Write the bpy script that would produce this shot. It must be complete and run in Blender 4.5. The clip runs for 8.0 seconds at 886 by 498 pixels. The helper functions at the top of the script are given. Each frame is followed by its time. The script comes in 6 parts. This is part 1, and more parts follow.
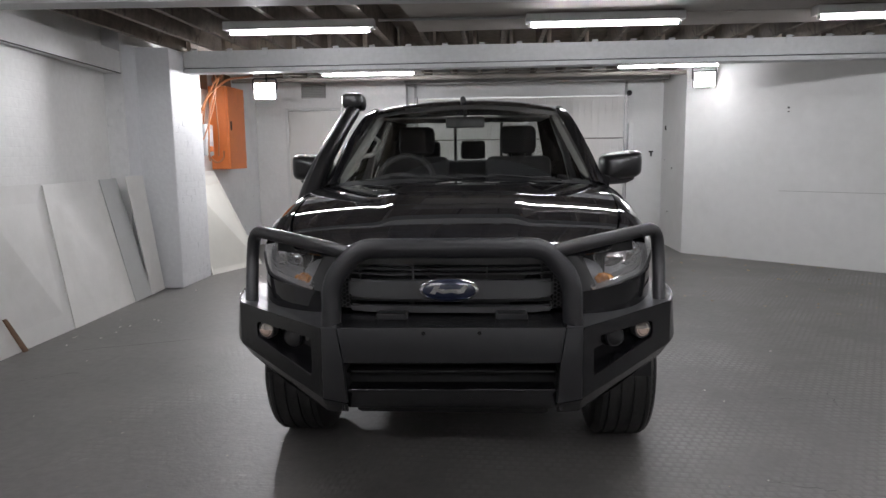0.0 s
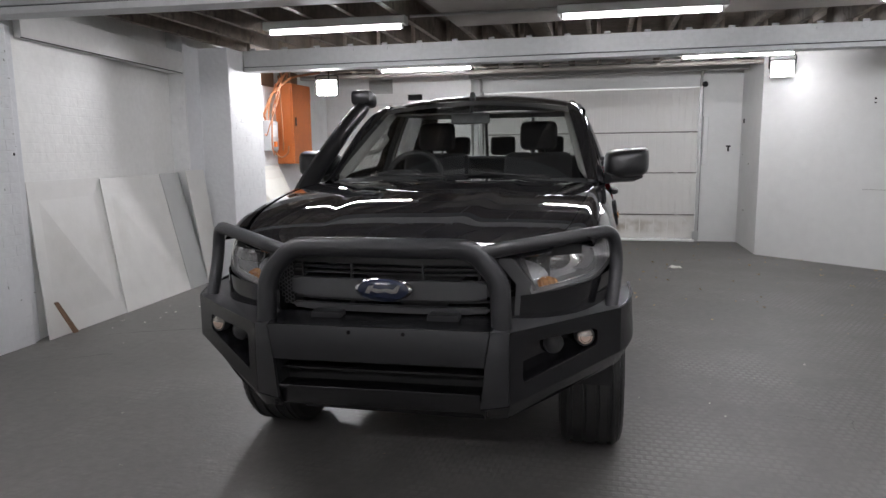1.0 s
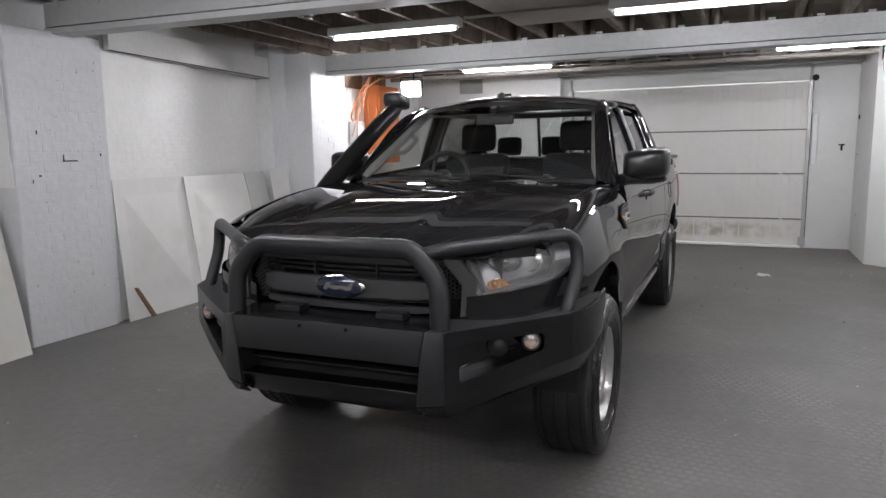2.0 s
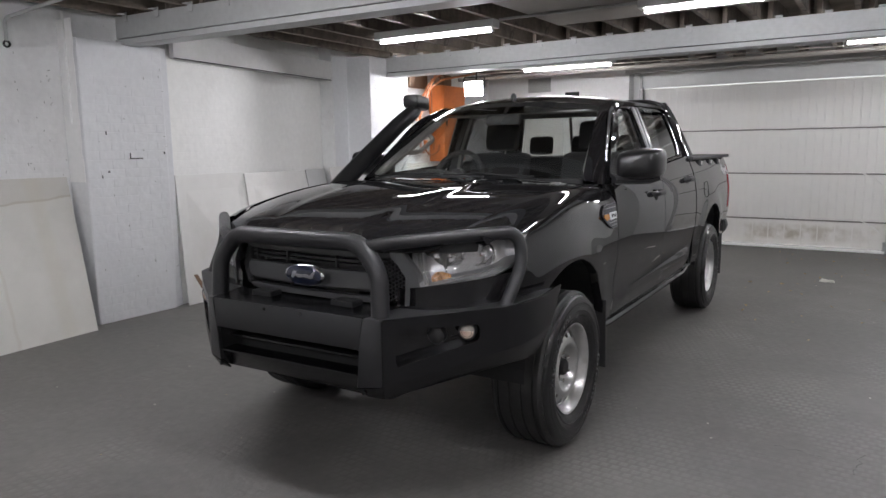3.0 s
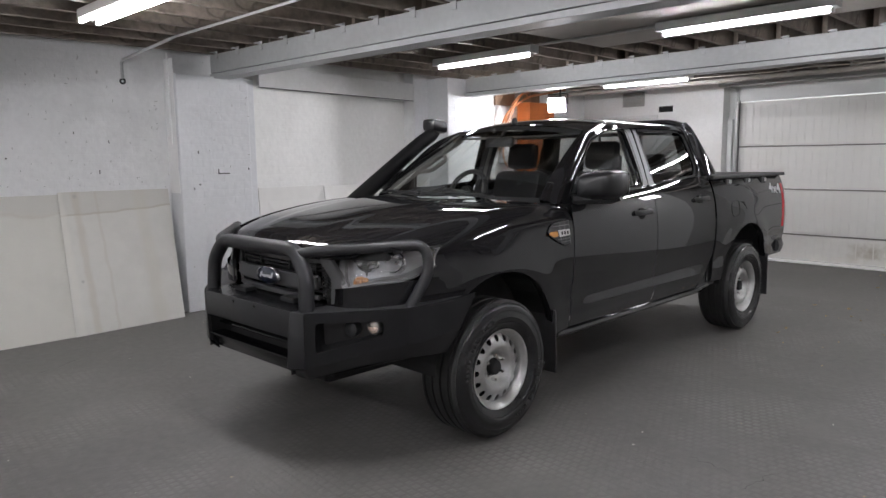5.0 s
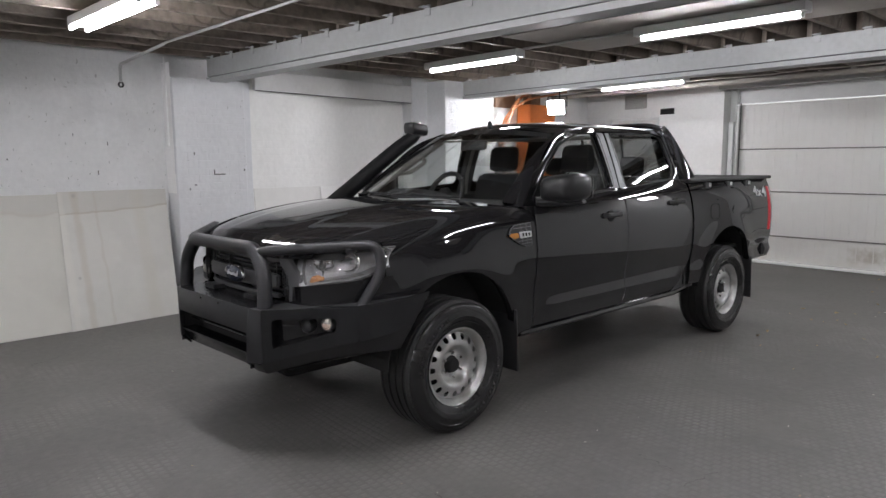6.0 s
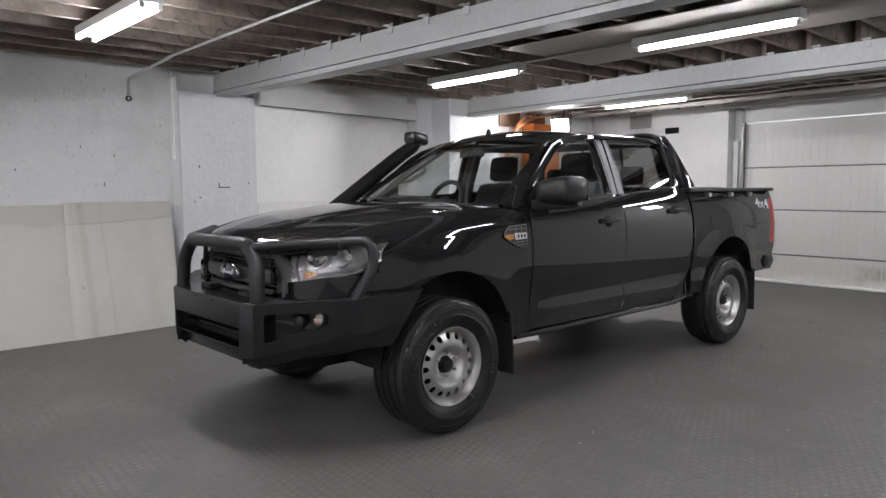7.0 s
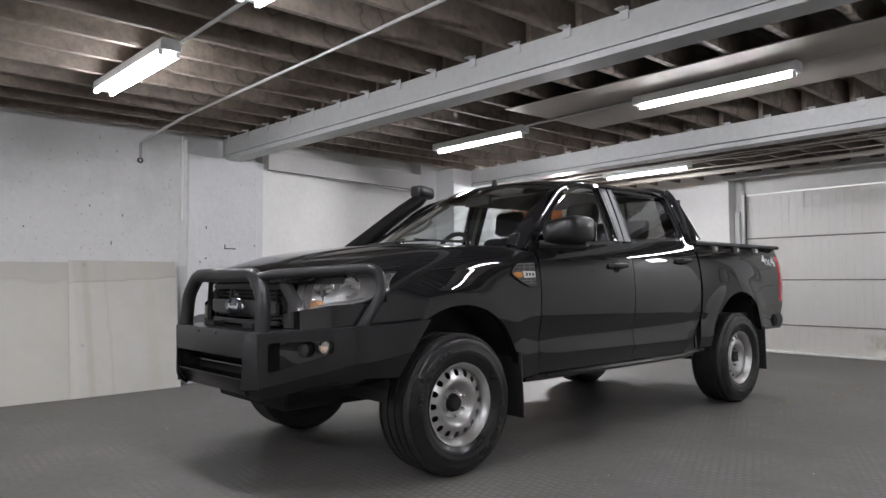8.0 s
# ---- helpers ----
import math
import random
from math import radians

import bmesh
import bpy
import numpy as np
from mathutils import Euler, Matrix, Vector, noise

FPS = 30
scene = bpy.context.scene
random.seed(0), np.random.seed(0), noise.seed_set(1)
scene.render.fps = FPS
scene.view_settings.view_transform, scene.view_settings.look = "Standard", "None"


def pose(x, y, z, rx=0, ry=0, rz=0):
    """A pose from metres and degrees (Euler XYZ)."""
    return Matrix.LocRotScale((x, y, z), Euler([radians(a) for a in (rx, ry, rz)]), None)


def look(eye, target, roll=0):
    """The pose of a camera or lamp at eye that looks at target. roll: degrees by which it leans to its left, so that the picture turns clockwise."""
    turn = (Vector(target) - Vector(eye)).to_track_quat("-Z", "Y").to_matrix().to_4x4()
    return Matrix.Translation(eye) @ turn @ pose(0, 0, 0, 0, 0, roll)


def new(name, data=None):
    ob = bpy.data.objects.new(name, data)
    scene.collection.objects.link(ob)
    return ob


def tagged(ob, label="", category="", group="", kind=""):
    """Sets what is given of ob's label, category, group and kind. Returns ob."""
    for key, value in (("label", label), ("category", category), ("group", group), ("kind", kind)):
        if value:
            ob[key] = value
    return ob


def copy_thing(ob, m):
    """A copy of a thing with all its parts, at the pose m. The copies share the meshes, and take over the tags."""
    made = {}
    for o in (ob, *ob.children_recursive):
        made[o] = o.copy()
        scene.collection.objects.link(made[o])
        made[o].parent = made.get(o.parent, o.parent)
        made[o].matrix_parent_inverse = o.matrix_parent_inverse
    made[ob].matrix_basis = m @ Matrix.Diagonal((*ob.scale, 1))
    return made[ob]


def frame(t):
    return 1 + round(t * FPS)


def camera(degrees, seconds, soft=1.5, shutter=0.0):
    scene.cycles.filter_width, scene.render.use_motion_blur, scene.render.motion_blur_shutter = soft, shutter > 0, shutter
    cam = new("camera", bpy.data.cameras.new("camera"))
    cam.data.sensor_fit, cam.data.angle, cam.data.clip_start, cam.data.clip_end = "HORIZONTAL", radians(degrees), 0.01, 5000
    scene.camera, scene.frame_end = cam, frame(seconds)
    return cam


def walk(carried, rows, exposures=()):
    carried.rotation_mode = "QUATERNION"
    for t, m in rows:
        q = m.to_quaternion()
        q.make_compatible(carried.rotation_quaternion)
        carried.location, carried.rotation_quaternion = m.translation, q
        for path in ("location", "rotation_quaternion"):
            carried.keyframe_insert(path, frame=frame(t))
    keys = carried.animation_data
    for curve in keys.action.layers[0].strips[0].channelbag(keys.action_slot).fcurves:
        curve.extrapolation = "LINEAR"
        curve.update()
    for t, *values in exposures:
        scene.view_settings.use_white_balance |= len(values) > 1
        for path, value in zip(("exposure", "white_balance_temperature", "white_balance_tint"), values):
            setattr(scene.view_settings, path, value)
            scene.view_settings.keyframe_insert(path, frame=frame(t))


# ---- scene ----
cam = camera(66.1, 8.0)
PATH = [
    (0, (0.173, -3.457, 1.414), (0.022, -1.482, 1.14), -0.7),
    (0.5, (0.493, -3.397, 1.414), (0.203, -1.439, 1.127), -0.6),
    (1, (0.805, -3.329, 1.427), (0.356, -1.402, 1.138), -0.7),
    (1.5, (1.145, -3.26, 1.43), (0.489, -1.393, 1.144), -0.8),
    (2, (1.464, -3.156, 1.431), (0.659, -1.348, 1.143), -0.8),
    (3.5, (2.409, -2.972, 1.447), (1.219, -1.391, 1.16), -0.7),
    (4, (2.709, -2.906, 1.477), (1.417, -1.404, 1.2), -0.7),
    (4.5, (2.998, -2.814, 1.49), (1.624, -1.384, 1.226), -0.7),
    (6, (3.562, -2.534, 1.51), (2.09, -1.204, 1.253), -0.4),
    (6.5, (3.63, -2.488, 1.496), (2.146, -1.168, 1.256), -0.4),
    (7, (3.64, -2.481, 1.347), (2.141, -1.169, 1.174), -0.3),
    (7.5, (3.622, -2.484, 1.168), (2.113, -1.171, 1.13), -0.2),
    (8, (3.598, -2.494, 1.031), (2.093, -1.181, 1.126), -0.2),
]
walk(cam, [(t, look(eye, target, roll)) for t, eye, target, roll in PATH], ((0.0, -0.12), (1.5, 0.02), (3.5, 0.12), (7.0, 0.13), (8.0, 0.18)))


# ---- world and exposure ----
world = bpy.data.worlds.new("world")
scene.world = world
world.use_nodes = True
world.node_tree.nodes["Background"].inputs[0].default_value = (0.6, 0.7, 0.8, 1)
world.node_tree.nodes["Background"].inputs[1].default_value = 0.3
scene.view_settings.exposure = 0.0


# ---- materials ----
def material(name, color, rough=0.5, metal=0.0, var=0.12, scale=6.0, bump=0.0, bump_scale=60.0, coat=0.0, spec=0.5,
             stain=None, stain_scale=1.2, stain_amount=0.5, random_shift=0.0, placed=False):
    """A principled surface with variation at two scales, an optional stain colour and fine relief."""
    m = bpy.data.materials.new(name)
    m.use_nodes = True
    nt = m.node_tree
    b = nt.nodes["Principled BSDF"]
    b.inputs["Roughness"].default_value = rough
    b.inputs["Metallic"].default_value = metal
    b.inputs["Coat Weight"].default_value = coat
    b.inputs["Coat Roughness"].default_value = 0.03
    b.inputs["Specular IOR Level"].default_value = spec
    tc = nt.nodes.new("ShaderNodeTexCoord")
    fine = nt.nodes.new("ShaderNodeTexNoise")
    fine.inputs["Scale"].default_value = scale * 7
    fine.inputs["Detail"].default_value = 6
    wide = nt.nodes.new("ShaderNodeTexNoise")
    wide.inputs["Scale"].default_value = scale * 0.5
    wide.inputs["Detail"].default_value = 3
    spot = nt.nodes.new("ShaderNodeNewGeometry").outputs["Position"] if placed else tc.outputs["Object"]
    for n in (fine, wide):
        nt.links.new(spot, n.inputs["Vector"])
    add = nt.nodes.new("ShaderNodeMath")
    add.operation = "ADD"
    nt.links.new(fine.outputs["Fac"], add.inputs[0])
    nt.links.new(wide.outputs["Fac"], add.inputs[1])
    rng = nt.nodes.new("ShaderNodeMapRange")
    rng.inputs["From Min"].default_value, rng.inputs["From Max"].default_value = 0.6, 1.4
    rng.inputs["To Min"].default_value, rng.inputs["To Max"].default_value = 1 - var, 1 + var
    nt.links.new(add.outputs[0], rng.inputs["Value"])
    hue = nt.nodes.new("ShaderNodeHueSaturation")
    hue.inputs["Color"].default_value = (*color, 1)
    value = rng.outputs["Result"]
    if random_shift:
        info = nt.nodes.new("ShaderNodeObjectInfo")
        shift = nt.nodes.new("ShaderNodeMapRange")
        shift.inputs["To Min"].default_value, shift.inputs["To Max"].default_value = 1 - random_shift, 1 + random_shift
        nt.links.new(info.outputs["Random"], shift.inputs["Value"])
        mul = nt.nodes.new("ShaderNodeMath")
        mul.operation = "MULTIPLY"
        nt.links.new(shift.outputs["Result"], mul.inputs[0])
        nt.links.new(value, mul.inputs[1])
        value = mul.outputs[0]
    nt.links.new(value, hue.inputs["Value"])
    out = hue.outputs["Color"]
    if stain:
        sn = nt.nodes.new("ShaderNodeTexNoise")
        sn.inputs["Scale"].default_value = stain_scale
        sn.inputs["Detail"].default_value = 8
        sn.inputs["Roughness"].default_value = 0.65
        nt.links.new(spot, sn.inputs["Vector"])
        sr = nt.nodes.new("ShaderNodeMapRange")
        sr.inputs["From Min"].default_value, sr.inputs["From Max"].default_value = 0.5, 0.72
        sr.inputs["To Max"].default_value = stain_amount
        nt.links.new(sn.outputs["Fac"], sr.inputs["Value"])
        mix = nt.nodes.new("ShaderNodeMix")
        mix.data_type = "RGBA"
        nt.links.new(sr.outputs["Result"], mix.inputs["Factor"])
        nt.links.new(out, mix.inputs["A"])
        mix.inputs["B"].default_value = (*stain, 1)
        out = mix.outputs["Result"]
    nt.links.new(out, b.inputs["Base Color"])
    if bump:
        bn = nt.nodes.new("ShaderNodeTexNoise")
        bn.inputs["Scale"].default_value = bump_scale
        bn.inputs["Detail"].default_value = 5
        nt.links.new(spot, bn.inputs["Vector"])
        bp = nt.nodes.new("ShaderNodeBump")
        bp.inputs["Strength"].default_value = bump
        bp.inputs["Distance"].default_value = 0.01
        nt.links.new(bn.outputs["Fac"], bp.inputs["Height"])
        nt.links.new(bp.outputs["Normal"], b.inputs["Normal"])
    return m


def glowing(name, color, strength):
    m = bpy.data.materials.new(name)
    m.use_nodes = True
    nt = m.node_tree
    nt.nodes.remove(nt.nodes["Principled BSDF"])
    e = nt.nodes.new("ShaderNodeEmission")
    e.inputs[0].default_value, e.inputs[1].default_value = (*color, 1), strength
    nt.links.new(e.outputs[0], nt.nodes["Material Output"].inputs[0])
    return m


def glass(name, color, rough=0.0, mirror=0.07, haze=0.0):
    """Thin glazing: tinted see-through with a clear reflection that grows towards grazing."""
    m = bpy.data.materials.new(name)
    m.use_nodes = True
    nt = m.node_tree
    nt.nodes.remove(nt.nodes["Principled BSDF"])
    tr = nt.nodes.new("ShaderNodeBsdfTransparent")
    tr.inputs[0].default_value = (*color, 1)
    gl = nt.nodes.new("ShaderNodeBsdfGlossy")
    gl.inputs["Roughness"].default_value = rough
    gl.inputs["Color"].default_value = (1, 1, 1, 1)
    lw = nt.nodes.new("ShaderNodeLayerWeight")
    lw.inputs["Blend"].default_value = 0.5
    pw = nt.nodes.new("ShaderNodeMath")
    pw.operation = "POWER"
    pw.inputs[1].default_value = 4.0
    nt.links.new(lw.outputs["Facing"], pw.inputs[0])
    fr = nt.nodes.new("ShaderNodeMapRange")
    fr.inputs["To Min"].default_value, fr.inputs["To Max"].default_value = mirror, 0.9
    nt.links.new(pw.outputs[0], fr.inputs["Value"])
    mix = nt.nodes.new("ShaderNodeMixShader")
    nt.links.new(fr.outputs["Result"], mix.inputs[0])
    nt.links.new(tr.outputs[0], mix.inputs[1])
    nt.links.new(gl.outputs[0], mix.inputs[2])
    out = mix.outputs[0]
    if haze:
        df = nt.nodes.new("ShaderNodeBsdfDiffuse")
        df.inputs["Color"].default_value = (0.8, 0.8, 0.78, 1)
        veil = nt.nodes.new("ShaderNodeMixShader")
        veil.inputs[0].default_value = haze
        nt.links.new(out, veil.inputs[1])
        nt.links.new(df.outputs[0], veil.inputs[2])
        out = veil.outputs[0]
    nt.links.new(out, nt.nodes["Material Output"].inputs[0])
    return m


def painted_brick(name, color, brick_w=0.23, brick_h=0.076, depth=0.5, axis="YZ", stain=(0.42, 0.42, 0.42), stain_amount=0.35, courses=0.06):
    """White paint over brickwork: courses show as soft relief, with chips and grime."""
    m = material(name, color, 0.55, var=0.06, scale=3, stain=stain, stain_scale=1.1, stain_amount=stain_amount)
    nt = m.node_tree
    b = nt.nodes["Principled BSDF"]
    tc = nt.nodes["Texture Coordinate"]
    sep = nt.nodes.new("ShaderNodeSeparateXYZ")
    nt.links.new(tc.outputs["Object"], sep.inputs[0])
    com = nt.nodes.new("ShaderNodeCombineXYZ")
    nt.links.new(sep.outputs[axis[0]], com.inputs[0])
    nt.links.new(sep.outputs[axis[1]], com.inputs[1])
    br = nt.nodes.new("ShaderNodeTexBrick")
    br.inputs["Scale"].default_value = 1.0
    br.inputs["Brick Width"].default_value = brick_w
    br.inputs["Row Height"].default_value = brick_h
    br.inputs["Mortar Size"].default_value = 0.006
    br.inputs["Mortar Smooth"].default_value = 0.8
    warp = nt.nodes.new("ShaderNodeTexNoise")
    warp.inputs["Scale"].default_value = 9
    nt.links.new(tc.outputs["Object"], warp.inputs["Vector"])
    wm = nt.nodes.new("ShaderNodeVectorMath")
    wm.operation = "MULTIPLY_ADD"
    wm.inputs[1].default_value = (0.012, 0.012, 0)
    nt.links.new(warp.outputs["Color"], wm.inputs[0])
    nt.links.new(com.outputs[0], wm.inputs[2])
    nt.links.new(wm.outputs[0], br.inputs["Vector"])
    lump = nt.nodes.new("ShaderNodeTexNoise")
    lump.inputs["Scale"].default_value = 11
    lump.inputs["Detail"].default_value = 6
    nt.links.new(tc.outputs["Object"], lump.inputs["Vector"])
    h = nt.nodes.new("ShaderNodeMath")
    h.operation = "SUBTRACT"
    soft = nt.nodes.new("ShaderNodeMath")
    soft.operation = "MULTIPLY"
    soft.inputs[1].default_value = courses
    nt.links.new(br.outputs["Fac"], soft.inputs[0])
    nt.links.new(lump.outputs["Fac"], h.inputs[0])
    nt.links.new(soft.outputs[0], h.inputs[1])
    bp = nt.nodes.new("ShaderNodeBump")
    bp.inputs["Strength"].default_value = depth
    bp.inputs["Distance"].default_value = 0.02
    nt.links.new(h.outputs[0], bp.inputs["Height"])
    nt.links.new(bp.outputs["Normal"], b.inputs["Normal"])
    return m


def studded_floor(name):
    """Dark grey sheet flooring with small raised bar studs, worn smooth in patches."""
    m = material(name, (0.130, 0.124, 0.117), 0.42, var=0.22, scale=2.6, stain=(0.20, 0.192, 0.18), stain_scale=0.55, stain_amount=0.55)
    nt = m.node_tree
    b = nt.nodes["Principled BSDF"]
    tc = nt.nodes["Texture Coordinate"]
    mp = nt.nodes.new("ShaderNodeMapping")
    mp.inputs["Rotation"].default_value = (0, 0, 0.04)
    nt.links.new(tc.outputs["Object"], mp.inputs["Vector"])
    br = nt.nodes.new("ShaderNodeTexBrick")
    br.inputs["Scale"].default_value = 1.0
    br.inputs["Brick Width"].default_value = 0.048
    br.inputs["Row Height"].default_value = 0.048
    br.inputs["Mortar Size"].default_value = 0.011
    br.inputs["Mortar Smooth"].default_value = 0.6
    nt.links.new(mp.outputs[0], br.inputs["Vector"])
    wear = nt.nodes.new("ShaderNodeTexNoise")
    wear.inputs["Scale"].default_value = 1.3
    wear.inputs["Detail"].default_value = 9
    wear.inputs["Roughness"].default_value = 0.68
    nt.links.new(tc.outputs["Object"], wear.inputs["Vector"])
    wr = nt.nodes.new("ShaderNodeMapRange")
    wr.inputs["From Min"].default_value, wr.inputs["From Max"].default_value = 0.46, 0.72
    sep = nt.nodes.new("ShaderNodeSeparateXYZ")
    nt.links.new(tc.outputs["Object"], sep.inputs[0])
    side = nt.nodes.new("ShaderNodeMath")
    side.operation = "MULTIPLY_ADD"
    side.inputs[1].default_value = 0.038
    nt.links.new(sep.outputs["X"], side.inputs[0])
    nt.links.new(wear.outputs["Fac"], side.inputs[2])
    deep = nt.nodes.new("ShaderNodeMath")
    deep.operation = "MULTIPLY_ADD"
    deep.inputs[1].default_value = -0.026
    nt.links.new(sep.outputs["Y"], deep.inputs[0])
    nt.links.new(side.outputs[0], deep.inputs[2])
    nt.links.new(deep.outputs[0], wr.inputs["Value"])
    inv = nt.nodes.new("ShaderNodeMath")
    inv.operation = "SUBTRACT"
    inv.inputs[0].default_value = 1.0
    nt.links.new(br.outputs["Fac"], inv.inputs[1])
    mul = nt.nodes.new("ShaderNodeMath")
    mul.operation = "MULTIPLY"
    nt.links.new(inv.outputs[0], mul.inputs[0])
    nt.links.new(wr.outputs["Result"], mul.inputs[1])
    bp = nt.nodes.new("ShaderNodeBump")
    bp.inputs["Strength"].default_value = 0.34
    bp.inputs["Distance"].default_value = 0.006
    nt.links.new(mul.outputs[0], bp.inputs["Height"])
    fine = nt.nodes.new("ShaderNodeTexNoise")
    fine.inputs["Scale"].default_value = 45
    fine.inputs["Detail"].default_value = 6
    nt.links.new(tc.outputs["Object"], fine.inputs["Vector"])
    b2 = nt.nodes.new("ShaderNodeBump")
    b2.inputs["Strength"].default_value = 0.4
    b2.inputs["Distance"].default_value = 0.004
    nt.links.new(fine.outputs["Fac"], b2.inputs["Height"])
    nt.links.new(bp.outputs["Normal"], b2.inputs["Normal"])
    nt.links.new(b2.outputs["Normal"], b.inputs["Normal"])
    rr = nt.nodes.new("ShaderNodeMapRange")
    rr.inputs["To Min"].default_value, rr.inputs["To Max"].default_value = 0.44, 0.62
    nt.links.new(wear.outputs["Fac"], rr.inputs["Value"])
    polish = nt.nodes.new("ShaderNodeMath")
    polish.operation = "MULTIPLY_ADD"
    polish.inputs[1].default_value = -0.22
    nt.links.new(mul.outputs[0], polish.inputs[0])
    nt.links.new(rr.outputs["Result"], polish.inputs[2])
    nt.links.new(polish.outputs[0], b.inputs["Roughness"])
    return m


WHITE_WALL = material("white_wall_paint", (0.70, 0.705, 0.69), 0.55, var=0.05, scale=1.2, bump=0.25, bump_scale=25, stain=(0.54, 0.54, 0.51), stain_scale=0.7, stain_amount=0.35)
FRESH_WHITE = material("fresh_white_paint", (0.90, 0.90, 0.89), 0.4, var=0.04, scale=3, bump=0.3, bump_scale=20)
BRICK_WALL = painted_brick("white_painted_brick", (0.82, 0.825, 0.82), depth=0.38)
BRICK_COLUMN = material("white_painted_mortar", (0.74, 0.75, 0.76), 0.6, var=0.06, scale=3, bump=0.5, bump_scale=18)
BRICK_PAINT = material("white_brick_paint", (0.74, 0.75, 0.76), 0.55, var=0.05, scale=3, bump=0.6, bump_scale=17, stain=(0.55, 0.55, 0.56), stain_scale=2.0, stain_amount=0.3, placed=True)
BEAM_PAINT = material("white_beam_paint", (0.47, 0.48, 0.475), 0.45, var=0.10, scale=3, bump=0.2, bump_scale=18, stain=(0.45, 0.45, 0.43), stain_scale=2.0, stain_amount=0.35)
LEDGER_PAINT = material("white_ledger_paint", (0.78, 0.78, 0.765), 0.5, var=0.06, scale=3, bump=0.25, bump_scale=20, stain=(0.62, 0.61, 0.58), stain_scale=1.6, stain_amount=0.35)
DOOR_PAINT = material("white_door_paint", (0.71, 0.70, 0.67), 0.4, var=0.04, scale=1.5, stain=(0.6, 0.57, 0.5), stain_scale=1.3, stain_amount=0.3)
JOIST_WOOD = material("old_joist_wood", (0.215, 0.182, 0.150), 0.8, var=0.35, scale=2.5, bump=0.4, bump_scale=30, stain=(0.07, 0.055, 0.045), stain_scale=2.6, stain_amount=0.75, random_shift=0.2)
DECK_WOOD = material("old_deck_boards", (0.26, 0.22, 0.18), 0.85, var=0.35, scale=2.0, bump=0.4, bump_scale=30, stain=(0.05, 0.04, 0.035), stain_scale=1.5, stain_amount=0.6)

# dark tide lines of old water stains on the joists
nt = JOIST_WOOD.node_tree
tide = nt.nodes.new("ShaderNodeTexNoise")
tide.inputs["Scale"].default_value = 2.4
tide.inputs["Detail"].default_value = 3
nt.links.new(nt.nodes["Texture Coordinate"].outputs["Object"], tide.inputs["Vector"])
band = nt.nodes.new("ShaderNodeValToRGB")
for k, (at, v) in enumerate(((0.0, 0.0), (0.555, 0.0), (0.585, 0.55), (0.605, 0.0))):
    e = band.color_ramp.elements[k] if k < 2 else band.color_ramp.elements.new(at)
    e.position, e.color = at, (v, v, v, 1)
nt.links.new(tide.outputs["Fac"], band.inputs[0])
dark = nt.nodes.new("ShaderNodeMix")
dark.data_type = "RGBA"
old = nt.nodes["Principled BSDF"].inputs["Base Color"].links[0].from_socket
nt.links.new(band.outputs["Color"], dark.inputs["Factor"])
nt.links.new(old, dark.inputs["A"])
dark.inputs["B"].default_value = (0.03, 0.022, 0.016, 1)
nt.links.new(dark.outputs["Result"], nt.nodes["Principled BSDF"].inputs["Base Color"])


def flecks(m, scale, lo, colour, amount=0.8):
    """Small chips where the paint has come away."""
    nt = m.node_tree
    b = nt.nodes["Principled BSDF"]
    n = nt.nodes.new("ShaderNodeTexNoise")
    n.inputs["Scale"].default_value = scale
    n.inputs["Detail"].default_value = 2
    mp = nt.nodes.new("ShaderNodeMapping")
    mp.inputs["Scale"].default_value = (1, 1, 0.6)
    nt.links.new(nt.nodes["Texture Coordinate"].outputs["Object"], mp.inputs["Vector"])
    nt.links.new(mp.outputs[0], n.inputs["Vector"])
    r = nt.nodes.new("ShaderNodeMapRange")
    r.inputs["From Min"].default_value, r.inputs["From Max"].default_value = lo, lo + 0.03
    r.inputs["To Max"].default_value = amount
    nt.links.new(n.outputs["Fac"], r.inputs["Value"])
    mix = nt.nodes.new("ShaderNodeMix")
    mix.data_type = "RGBA"
    old = b.inputs["Base Color"].links[0].from_socket
    nt.links.new(r.outputs["Result"], mix.inputs["Factor"])
    nt.links.new(old, mix.inputs["A"])
    mix.inputs["B"].default_value = (*colour, 1)
    nt.links.new(mix.outputs["Result"], b.inputs["Base Color"])


